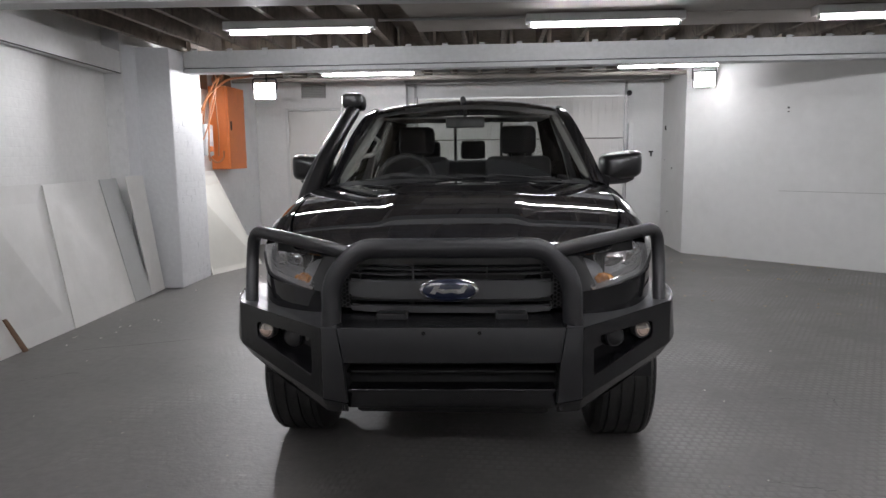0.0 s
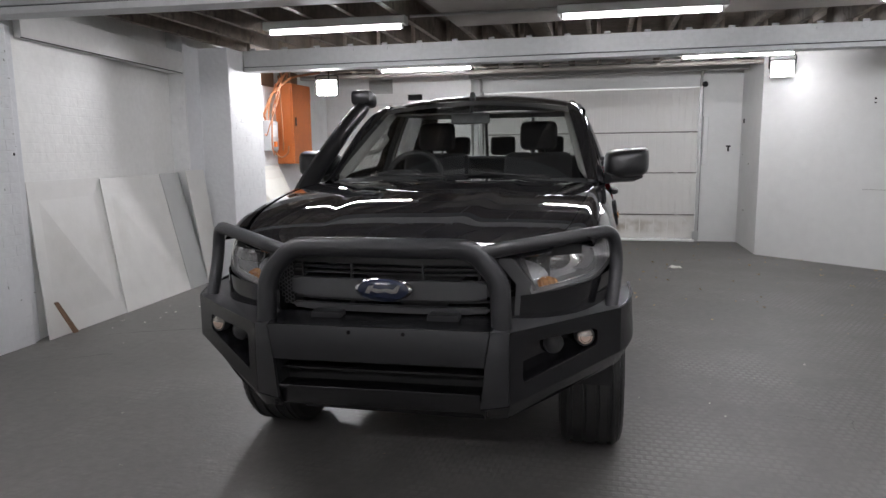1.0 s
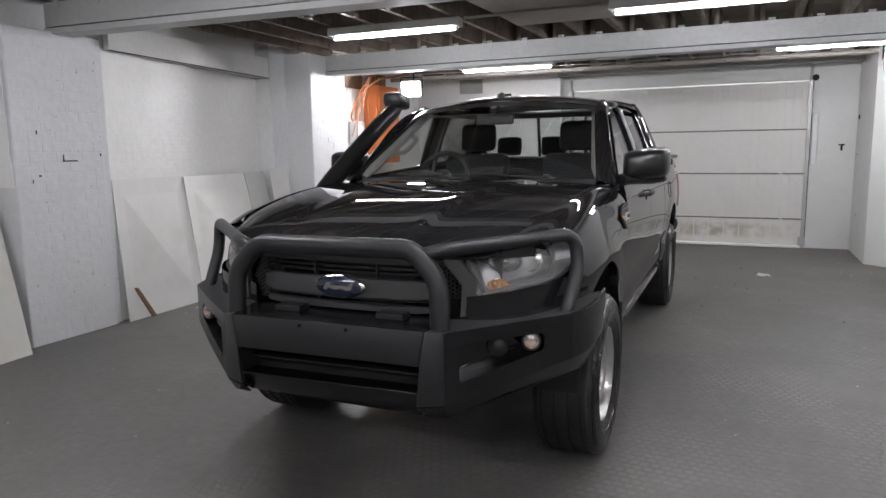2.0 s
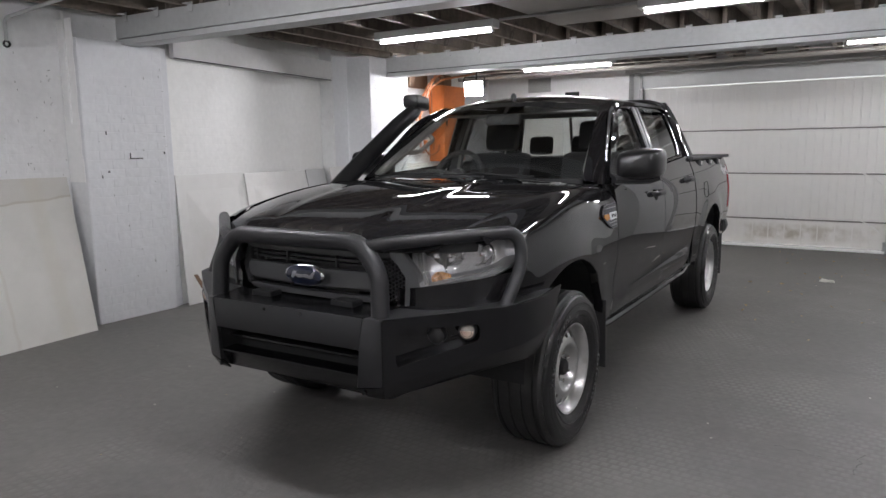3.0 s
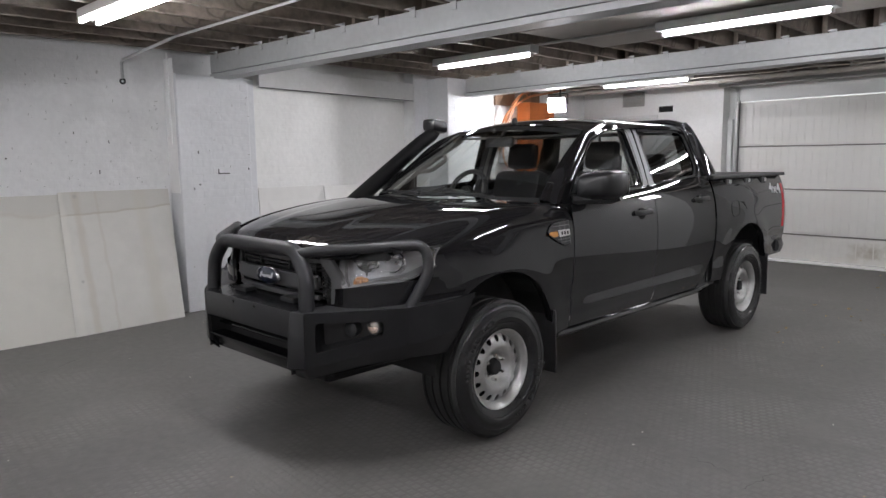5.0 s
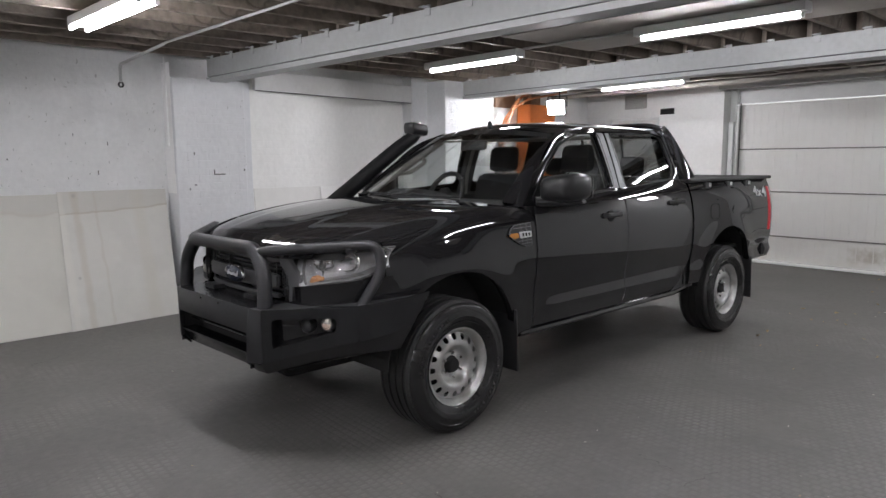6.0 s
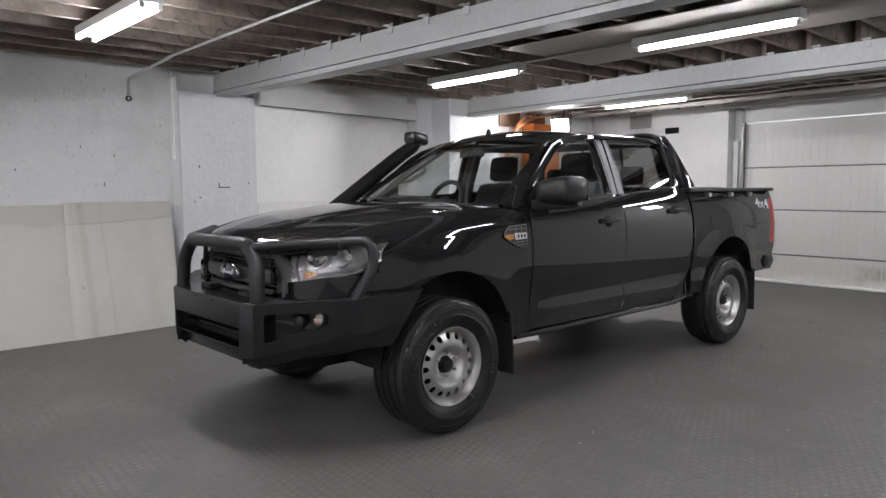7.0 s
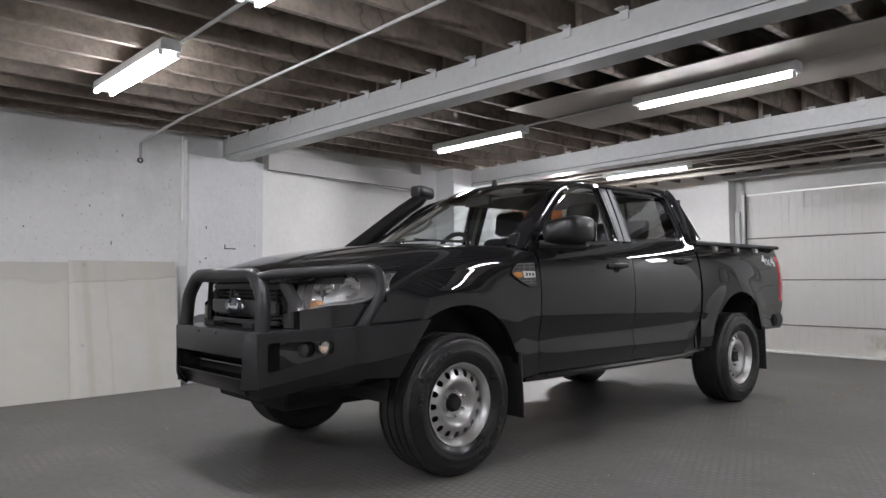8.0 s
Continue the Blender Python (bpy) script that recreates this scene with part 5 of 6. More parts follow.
# ---- door handles, mirrors, wing badges, fuel flap ----
for sx in (1, -1):
    for y, z in ((1.475, 1.132), (2.365, 1.182)):
        x = side_x(y, z)
        h = part("door_handle", tube(rounded([(sx * (x - 0.01), y - 0.10, z), (sx * (x + 0.035), y - 0.085, z + 0.002), (sx * (x + 0.038), y + 0.06, z + 0.004), (sx * (x - 0.005), y + 0.085, z + 0.004)], 0.03), 0.016, 8, squash=(0.8, 1.1)), PLASTIC, truck, "", True)
        cup = lathe([(0.004, 0.045), (0.006, 0.038), (0.001, 0.0)], "X", 16, (0, 0, 0))
        for v in cup.verts:
            v.co = Vector((sx * (x + 0.001 + v.co.x), y - 0.025 + v.co.y, z - 0.008 + v.co.z * 0.9))
        part("handle_cup", cup, UNDER, h, "", True)
    # mirror: rounded shell on a flat arm
    rows = []
    for k in range(13):
        a = math.pi * k / 12
        s = max(0.02, math.sin(a)) ** 0.45
        y = 0.845 - 0.150 * math.cos(a)
        row = []
        for j in range(20):
            t = 2 * math.pi * j / 20
            cx = math.copysign(abs(math.cos(t)) ** 0.42, math.cos(t))
            cz = math.copysign(abs(math.sin(t)) ** 0.42, math.sin(t))
            row.append((sx * (0.960 + 0.128 * cx * s), y + 0.05 * (0.960 + 0.122 * cx - 0.86), 1.338 + (0.086 if cz > 0 else 0.086) * cz * s + 0.012 * cx))
        rows.append(row)
    bm = grid(rows, close=True)
    bm.faces.new([v for v in bm.verts][:20])
    bm.faces.new([v for v in bm.verts][-20:])
    mir = part("wing_mirror", bm, SHELL, truck, "black wing mirror", True, 1.1)
    part("mirror_arm", tube([(sx * 0.825, 0.72, 1.252), (sx * 0.875, 0.77, 1.252), (sx * 0.99, 0.90, 1.250), (sx * 1.05, 0.915, 1.258)], [0.055, 0.048, 0.046, 0.025], 10, squash=(1.3, 0.6)), PLASTIC, mir, "", True)
    part("mirror_glass", slab([(sx * 0.885, 1.003, 1.27), (sx * 1.045, 1.008, 1.28), (sx * 1.045, 1.008, 1.40), (sx * 0.885, 1.003, 1.39)], (0, 1, 0), 0.004), CHROME, mir)
    # wing vent with indicator
    f = lambda y, z, d: (sx * (side_x(y, z) + d), y, z)
    outline = [(0.398, 1.082), (0.420, 1.112), (0.448, 1.130), (0.590, 1.138), (0.592, 1.004), (0.545, 1.000), (0.490, 1.018), (0.425, 1.052)]
    vent = part("wing_vent", slab([f(y, z, 0.001) for y, z in outline], (sx, 0, 0), 0.012, 0.004), PLASTIC, truck)
    part("indicator", slab([f(y, z, 0.012) for y, z in ((0.392, 1.070), (0.412, 1.084), (0.468, 1.084), (0.474, 1.056), (0.435, 1.050))], (sx, 0, 0), 0.006, 0.002), AMBER, vent, "amber side indicator")
    part("badge_plate", slab([f(y, z, 0.012) for y, z in ((0.480, 1.090), (0.586, 1.090), (0.586, 1.054), (0.488, 1.050))], (sx, 0, 0), 0.005, 0.001), DECAL, vent, "silver badge with dark bars")
    for k in range(3):
        y = 0.502 + 0.027 * k
        part("badge_bar", slab([f(y + dy, z, 0.0175) for dy, z in ((0, 1.080), (0.013, 1.080), (0.013, 1.062), (0, 1.062))], (sx, 0, 0), 0.002), UNDER, vent)
    part("vent_rim", tube([f(y, z, 0.010) for y, z in outline + outline[:1]], 0.0032, 6), VENT_RIM, vent, "satin grey rim", True)
    for z, ya in ((1.112, 0.43), (1.034, 0.47), (1.017, 0.50)):
        part("vent_slat", tube([f(ya, z, 0.012), f(0.588, z + 0.004, 0.012)], 0.0026, 6), VENT_RIM, vent)
    for y in (0.50, 0.545):
        part("vent_post", tube([f(y, 1.094, 0.012), f(y, 1.133, 0.012)], 0.0020, 6), VENT_RIM, vent)
        part("vent_post", tube([f(y + 0.005, 1.012, 0.012), f(y + 0.005, 1.048, 0.012)], 0.0020, 6), VENT_RIM, vent)
flap = [(2.90, 1.01), (3.05, 1.01), (3.06, 1.14), (2.90, 1.13)]
n = 40
loop = resample(soft_loop(flap, 0.05), n)
part("fuel_flap", tube([(side_x(y, z) + 0.0005, y, z) for y, z in loop + loop[:1]], 0.0025, 5), UNDER, truck)


def lettering(text, size, m, mat, parent, name, depth=0.002):
    """Raised letters as one mesh."""
    cu = bpy.data.curves.new(name, "FONT")
    cu.offset = 0.0012
    cu.body, cu.size, cu.extrude, cu.align_x, cu.align_y = text, size, depth, "CENTER", "CENTER"
    tmp = new("tmp", cu)
    me = bpy.data.meshes.new_from_object(tmp.evaluated_get(bpy.context.evaluated_depsgraph_get()))
    bpy.data.objects.remove(tmp)
    me.materials.append(mat)
    ob = new(name, me)
    ob.parent = parent
    ob.matrix_basis = m
    return ob


SLANT = Matrix.Rotation(-0.27, 4, "X") @ Matrix(((1.65, 0.22, 0, 0), (0, 1.25, 0, 0), (0, 0, 1, 0), (0, 0, 0, 1)))
for sx in (1, -1):
    lettering("4x4", 0.105, pose(sx * (side_x(3.905, 1.205) + 0.006), 3.905, 1.205, 90, 0, sx * 90) @ Matrix.Rotation(sx * 0.044, 4, "Y") @ SLANT, DECAL, truck, "side_decal")

# ---- snorkel along the driver's pillar ----
path = [(-0.865, 0.25, 1.120), (-0.868, 0.42, 1.235), (-0.855, 0.56, 1.335), (-0.815, 0.74, 1.475), (-0.772, 0.93, 1.620), (-0.742, 1.05, 1.700), (-0.735, 1.08, 1.745)]
snorkel = part("snorkel", tube(rounded(path, 0.12, 4), [0.062 - 0.012 * k / 26 for k in range(27)], 12, squash=(0.85, 1.1)), SHELL, truck, "black plastic snorkel", True)
bm = padded(-0.805, -0.665, 0.995, 1.165, 1.715, 1.815, 0.0, 0.03)
for v in bm.verts:
    v.co.z += 0.12 * (1.08 - v.co.y)
part("snorkel_head", bm, SHELL, snorkel, "", True)
part("snorkel_base", slab([(-0.835, 0.12, 1.02), (-0.835, 0.48, 1.10), (-0.835, 0.48, 1.25), (-0.835, 0.22, 1.16)], (-1, 0, 0), 0.085, 0.03), SHELL, snorkel, "", True)

# ---- front end ----
def nose_y(x, z):
    """The nose's surface behind the bar."""
    return -0.835 + 0.30 * (abs(x) / 0.80) ** 3.2 + 0.10 * max(0.0, z - 0.98)


rows = []
for k in range(17):
    z = 0.60 + 0.475 * k / 16
    rows.append([(0.47 * u / 20, nose_y(0.47 * u / 20, z) + 0.03, z) for u in range(-20, 21)])
part("nose", grid(rows), PAINT, truck, "", True)
part("lip", tube([(x / 20 * 0.62, nose_y(x / 20 * 0.62, 1.045) - 0.005, 1.052 - 0.018 * (x / 20) ** 2) for x in range(-20, 21)], 0.014, 8), PAINT, truck, "", True)

# grille: dark opening, frame, bars, honeycomb side nets
def front_shape(points, d0, d1, mat, name, parent, bevel=0.004, label=""):
    """A plate that follows the nose: outline in (x, z), lying d0 ahead of the nose, thick d1."""
    bm = bmesh.new()
    a = [bm.verts.new((x, nose_y(x, z) - d0, z)) for x, z in points]
    b = [bm.verts.new((x, nose_y(x, z) - d0 - d1, z)) for x, z in points]
    m = len(points)
    bm.faces.new(a)
    bm.faces.new(b[::-1])
    for k in range(m):
        bm.faces.new((a[k], b[k], b[(k + 1) % m], a[(k + 1) % m]))
    bmesh.ops.bevel(bm, geom=bm.edges[:], offset=bevel, segments=2, affect="EDGES")
    return part(name, bm, mat, parent, label, True)


def strip(x0, x1, za, zb, n=12):
    xs = [x0 + (x1 - x0) * k / n for k in range(n + 1)]
    return [(x, za) for x in xs] + [(x, zb) for x in xs[::-1]]


grille = front_shape(strip(-0.47, 0.47, 0.80, 1.03), -0.028, 0.006, UNDER, "grille", truck, 0.001)
front_shape(strip(-0.405, 0.405, 0.858, 0.932), 0.008, 0.03, GRILLE, "grille_bar", grille, 0.012, "dark grey main grille bar")
front_shape(strip(-0.43, 0.43, 0.992, 1.022), -0.005, 0.03, GRILLE, "grille_top", grille, 0.008)
front_shape(strip(-0.40, 0.40, 0.803, 0.828), 0.0, 0.03, GRILLE, "grille_bottom", grille, 0.008)
for z in (0.972, 0.952, 0.845):
    front_shape(strip(-0.40, 0.40, z - 0.004, z + 0.004), -0.015, 0.02, PLASTIC, "grille_slat", grille, 0.002)
for x in (-0.36, -0.145, 0.145, 0.36):
    front_shape([(x - 0.004, 0.93), (x + 0.004, 0.93), (x + 0.004, 0.995), (x - 0.004, 0.995)], -0.012, 0.02, PLASTIC, "grille_post", grille, 0.001)
for sx in (1, -1):
    front_shape([(sx * 0.440, 1.035), (sx * 0.490, 1.025), (sx * 0.557, 0.93), (sx * 0.540, 0.80), (sx * 0.495, 0.80), (sx * 0.508, 0.925), (sx * 0.440, 1.005)], 0.032, 0.030, GRILLE, "grille_surround", grille, 0.004)
    bm = bmesh.new()
    for i in range(7):
        for j in range(11):
            cx, cz = 0.412 + 0.0145 * i, 0.822 + 0.0168 * j + (0.0084 if i % 2 else 0)
            if cx > 0.49 - 0.05 * abs(cz - 0.90) / 0.09:
                continue
            hexa = [(sx * (cx + 0.0092 * math.cos(math.pi / 3 * q)), nose_y(cx, cz) - 0.012, cz + 0.0092 * math.sin(math.pi / 3 * q)) for q in range(7)]
            bm = tube(hexa, 0.0022, 4, bm, caps=False)
    part("honeycomb_net", bm, GRILLE, grille)
# emblem: a blue oval with a bright rim and a plain pale stroke
em = part("emblem", lathe([(-0.012, 0.0), (-0.012, 0.94), (-0.006, 1.0), (0.01, 1.0)], "Y", 40), CHROME, grille, "blue oval emblem with bright rim", True, 0.5)
em.matrix_basis = pose(0, -0.878, 0.898) @ Matrix.Diagonal((0.115, 1, 0.048, 1))
part("emblem_field", lathe([(-0.0145, 0.0), (-0.0145, 0.86), (-0.013, 0.89), (-0.011, 0.89)], "Y", 40), BLUE, em, "deep blue field", True, 0.5)
stroke = [(-0.62, -0.25), (-0.50, 0.30), (-0.30, 0.36), (-0.36, 0.12), (-0.10, 0.05), (0.16, 0.12), (0.36, 0.05), (0.52, 0.42), (0.62, 0.40), (0.50, -0.22), (0.30, -0.28), (0.08, -0.16), (-0.18, -0.26), (-0.42, -0.10), (-0.48, -0.34)]
part("emblem_stroke", slab([(x, -0.0165, z) for x, z in stroke], (0, 1, 0), 0.0015), CHROME, em, "plain pale stroke")

# dark rubber seal between bonnet and lamps
for sx in (1, -1):
    part("bonnet_seal", grid([[(sx * x, lerp_table(x, ((0.44, -0.79), (0.60, -0.74), (0.76, -0.63), (0.82, -0.52))) + d, z + 0.02 * (x - 0.44)) for x in (0.44, 0.52, 0.60, 0.68, 0.74)] for d, z in ((0.0, 1.015), (0.012, 1.05), (0.03, 1.085))]), UNDER, truck, "", True)

# head lamps: reflector bowl, amber corner, projector bowls, clear cover
for sx in (1, -1):
    def lamp_pt(u, v, d):
        """u: 0 inner to 1 outer, v: 0 bottom to 1 top."""
        top = Vector((lerp_table(u, ((0, 0.485), (0.5, 0.67), (0.85, 0.80), (1, 0.850))), 0, lerp_table(u, ((0, 1.032), (0.5, 1.060), (0.85, 1.074), (1, 1.078)))))
        bot = Vector((lerp_table(u, ((0, 0.562), (0.5, 0.70), (0.85, 0.81), (1, 0.860))), 0, lerp_table(u, ((0, 0.876), (0.5, 0.905), (0.85, 0.932), (1, 0.985)))))
        p = bot.lerp(top, v)
        p.y = lerp_table(u, ((0, -0.805), (0.35, -0.755), (0.7, -0.655), (0.88, -0.560), (1, -0.46))) + 0.05 * v - 0.02 * math.sin(math.pi * v)
        return Vector((sx * (p.x - d * 0.9 * u), p.y + d * (1 - 0.55 * u), p.z))
    U, V = 16, 6
    lamp = part("head_lamp", grid([[lamp_pt(i / U, j / V, 0.075 if 0 < i < U and 0 < j < V else 0.004) for j in range(V + 1)] for i in range(U + 1)]), LAMP_HOUSING, truck, "clear head lamp with amber corner", True)
    part("lamp_cover", grid([[lamp_pt(i / U, j / V, 0.0) for j in range(V + 1)] for i in range(U + 1)]), LAMP_GLASS, lamp, "clear cover", True)
    part("lamp_bezel", tube([lamp_pt(i / U, 0, 0) for i in range(U + 1)], 0.007, 6), PLASTIC, lamp)
    part("lamp_top_bezel", tube([lamp_pt(i / U, 1, 0.004) for i in range(U + 1)], 0.006, 6), PLASTIC, lamp)
    part("lamp_inner_mask", grid([[lamp_pt(0.01 + 0.07 * i / 4, 0.06 + 0.88 * j / 4, 0.03) for j in range(5)] for i in range(5)]), GRILLE, lamp)
    # amber corner: a ribbed reflector low beside the grille
    rows = []
    for i in range(13):
        a = 0.12 + 0.28 * i / 12
        top = 0.10 + 0.16 * math.sin(math.pi * min(1.0, (a - 0.06) / 0.36))
        rows.append([lamp_pt(a, 0.05 + top * j / 6, 0.052 + 0.006 * math.sin(i * 1.9) - 0.012 * math.sin(math.pi * j / 6)) for j in range(7)])
    part("indicator_reflector", grid(rows), AMBER, lamp, "amber indicator reflector", True)
    part("indicator_bulb", lathe([(-0.030, 0.0), (-0.027, 0.007), (-0.010, 0.009), (0.0, 0.006)], "Y", 12, lamp_pt(0.26, 0.22, 0.045)), AMBER, lamp, "", True)
    part("brow_strip", tube([lamp_pt(0.10 + 0.42 * q / 8, 0.88, 0.035) for q in range(9)], 0.0045, 6), CHROME, lamp, "bright brow strip", True)
    part("lower_strip", tube([lamp_pt(0.30 + 0.55 * q / 8, 0.10, 0.030) for q in range(9)], 0.003, 6), CHROME, lamp, "", True)
    for u, v, r, wide in ((0.44, 0.64, 0.040, 1.5), (0.77, 0.56, 0.054, 1.0)):
        c = lamp_pt(u, v, 0.066)
        own = lathe([(-0.030, r * 1.06), (-0.038, r), (-0.030, r * 0.97), (-0.014, r * 0.80), (0.000, r * 0.52), (0.006, r * 0.30), (0.008, 0.0)], "Y", 24)
        for q in own.verts:
            q.co = Vector((c.x + wide * q.co.x, c.y + q.co.y + 0.30 * sx * wide * q.co.x, c.z + q.co.z))
        bowl = part("lamp_bowl", own, REFLECTOR, lamp, "faceted chrome bowl", True)
        part("bulb", lathe([(-0.034, 0.0), (-0.032, 0.009), (-0.010, 0.012), (0.004, 0.012)], "Y", 12, c), CHROME, bowl, "", True)
    # black gloss bumper piece under the lamp
    rows = []
    for k in range(7):
        z = 0.775 + 0.095 * k / 6
        rows.append([(sx * (0.46 + 0.40 * u / 12), lerp_table(0.46 + 0.40 * u / 12, ((0.46, -0.83), (0.62, -0.80), (0.76, -0.70), (0.83, -0.55), (0.87, -0.40))) + 0.03 * (z - 0.8), z + 0.06 * (u / 12) * (k / 6)) for u in range(13)])
    part("bumper_corner", grid(rows), PAINT, truck, "", True)

FOG_GLASS = material("fog_lamp_glass", (0.36, 0.33, 0.30), 0.12, 0.7, var=0.3, scale=30, coat=0.8)

# ---- steel bull bar ----
bar = truck
WING = [(0.487, -1.008, 0.462, 0.780), (0.69, -0.862, 0.508, 0.800), (0.89, -0.705, 0.560, 0.816)]


def wing_at(x):
    """Foot line of the angled wing: depth, bottom and top at a distance from the middle."""
    return tuple(lerp_table(x, [(w[0], w[i]) for w in WING]) for i in (1, 2, 3))


front_plate = slab([(-0.400, -1.042, 0.655), (0.400, -1.042, 0.655), (0.420, -1.038, 0.787), (-0.420, -1.038, 0.787)], (0, 1, 0), 0.012, 0.004)
bull = part("bull_bar", front_plate, BAR, truck, "matte black steel bull bar", True)
part("lower_plate", slab([(-0.385, -1.036, 0.548), (0.385, -1.036, 0.548), (0.40, -0.98, 0.460), (-0.40, -0.98, 0.460)], (0, 1, 0), 0.012, 0.004), PLATE, bull, "", True)
part("lower_lip", box(-0.385, 0.385, -1.038, -0.95, 0.546, 0.554, 0.002), PLATE, bull)
part("inner_tray", box(-0.40, 0.40, -0.90, -0.89, 0.48, 0.76), UNDER, bull)
for sx in (1, -1):
    part("inner_cheek", slab([(sx * 0.402, -1.030, 0.47), (sx * 0.402, -0.88, 0.47), (sx * 0.402, -0.88, 0.775), (sx * 0.402, -1.030, 0.775)], (sx, 0, 0), 0.008), UNDER, bull)
part("inner_ledge", box(-0.40, 0.40, -0.97, -0.90, 0.595, 0.605, 0.002), PAINT, bull)
part("top_shelf", slab([(-0.420, -1.036, 0.789), (0.420, -1.036, 0.789), (0.46, -0.83, 0.794), (-0.46, -0.83, 0.794)], (0, 0, -1), 0.008), PLATE, bull)
for x, z in ((-0.10, 0.768), (0.105, 0.768)):
    part("bolt", lathe([(-0.006, 0.0), (-0.006, 0.006), (-0.001, 0.008)], "Y", 8, (x, -1.042, z)), PLATE, bull)
for sx in (1, -1):
    part("corner_plate", slab([(sx * 0.387, -1.043, 0.500), (sx * 0.486, -1.010, 0.506), (sx * 0.486, -1.010, 0.780), (sx * 0.422, -1.039, 0.787), (sx * 0.402, -1.043, 0.655)], (0, 1, 0), 0.02, 0.004), BAR, bull, "", True)
    part("corner_skirt", slab([(sx * 0.387, -1.043, 0.498), (sx * 0.486, -1.010, 0.504), (sx * 0.474, -0.975, 0.446), (sx * 0.395, -0.985, 0.446)], (0, 1, 0.3), 0.012, 0.003), PLATE, bull, "", True)
    # angled wing with a tapered recess
    n = 64
    outer = [(0.487, 0.508), (0.89, 0.640), (0.89, 0.816), (0.487, 0.780)]
    inner = [(0.532, 0.585), (0.800, 0.684), (0.800, 0.752), (0.532, 0.734)]
    o, i = resample(outer, n), resample(soft_loop(inner, 0.02), n)
    c = (0.67, 0.675)
    key = lambda p: math.atan2(p[1] - c[1], p[0] - c[0])
    o.sort(key=key)
    i.sort(key=key)
    P = lambda p, d: (sx * (p[0] - d * 0.62), wing_at(p[0])[0] + d * 0.78, p[1])
    wing = part("wing_plate", grid([[P(p, 0) for p in o], [P(p, 0) for p in i], [P(p, 0.07) for p in i]], close=True), PLATE, bull, "", True, 0.5)
    bm = bmesh.new()
    bm.faces.new([bm.verts.new(P(p, 0.07)) for p in i])
    part("recess_back", bm, PAINT, wing)
    part("recess_edge", tube([P(p, 0.0) for p in [(0.536, 0.588), (0.66, 0.634), (0.794, 0.683)]], 0.003, 6), PAINT, wing)
    # round lamps in the recess
    d = Vector((sx * 0.26, -0.966, 0))
    for x, z, r, deep, mat, nm in ((0.762, 0.719, 0.034, 0.014, FOG_GLASS, "fog_lamp"), (0.668, 0.700, 0.036, 0.050, PLASTIC, "parking_lamp")):
        c3 = Vector(P((x, z), deep))
        own = lathe([(-0.03, r * 1.05), (0.0, r * 1.08), (0.008, r), (0.005, r * 0.9)], "X", 24)
        turn = d.to_track_quat("X", "Z").to_matrix().to_4x4()
        own.transform(Matrix.Translation(c3) @ turn)
        lampo = part(nm, own, PLASTIC, wing, "small round lamp", True)
        own = lathe([(0.004, r * 0.92), (0.012, r * 0.6), (0.014, 0.0)], "X", 24)
        own.transform(Matrix.Translation(c3) @ turn)
        part("lens", own, mat, lampo, "", True)
        if nm == "fog_lamp":
            own = lathe([(0.0145, 0.0), (0.013, r * 0.5), (0.009, r * 0.8)], "X", 16)
            own.transform(Matrix.Translation(c3) @ turn)
            for v in own.verts:
                v.co.z = min(v.co.z, c3.z + 0.004)
            part("amber_half", own, FOG_AMBER, lampo, "amber half lens")
    # side cheek back to the wheel arch
    rows, foot = [], []
    for k in range(11):
        w = k / 10
        x = 0.89 + 0.066 * (1 - (1 - w) ** 3)
        lo, hi = Vector((sx * x, -0.705 + 0.295 * w, 0.640 + 0.046 * w)), Vector((sx * (x - 0.006 * w), -0.705 + 0.420 * w, 0.816 + 0.022 * w))
        rows.append([lo.lerp(hi, j / 6) for j in range(7)])
        foot.append((lo, Vector((sx * (x - 0.052), -0.678 + 0.223 * w, 0.566 - 0.006 * w))))
    part("cheek_plate", thicken(grid(rows), 0.010), PLATE, bull, "", True)
    # lower skirt, folded inwards under the wing and the cheek
    rows = []
    for k in range(13):
        w = k / 12
        x = 0.487 + 0.403 * w
        rows.append([(sx * x, wing_at(x)[0], 0.508 + 0.132 * w), (sx * (x - 0.012 - 0.040 * w), wing_at(x)[0] + 0.035 - 0.008 * w, 0.446 + 0.120 * w)])
    rows += [[a, b] for a, b in foot[1:]]
    part("lower_skirt", thicken(grid(rows), 0.008), PLATE, bull, "", True, 0.5)
    under = [(sx * 0.475, -0.973, 0.446), (sx * 0.658, -0.840, 0.505)] + [tuple(b) for a, b in foot[::2]] + [(sx * 0.80, -0.42, 0.52), (sx * 0.40, -0.88, 0.446)]
    bm = bmesh.new()
    bm.faces.new([bm.verts.new(p) for p in under])
    part("wing_underside", bm, PLATE, bull)
    shelf = [(sx * 0.422, -1.037, 0.786), (sx * 0.487, -1.008, 0.779), (sx * 0.69, -0.862, 0.799), (sx * 0.89, -0.705, 0.816), (sx * 0.930, -0.60, 0.818), (sx * 0.952, -0.48, 0.822), (sx * 0.944, -0.287, 0.824), (sx * 0.84, -0.40, 0.818), (sx * 0.74, -0.66, 0.808), (sx * 0.46, -0.83, 0.792)]
    bm = bmesh.new()
    bm.faces.new([bm.verts.new(p) for p in shelf])
    part("wing_shelf", bm, PLASTIC, bull)
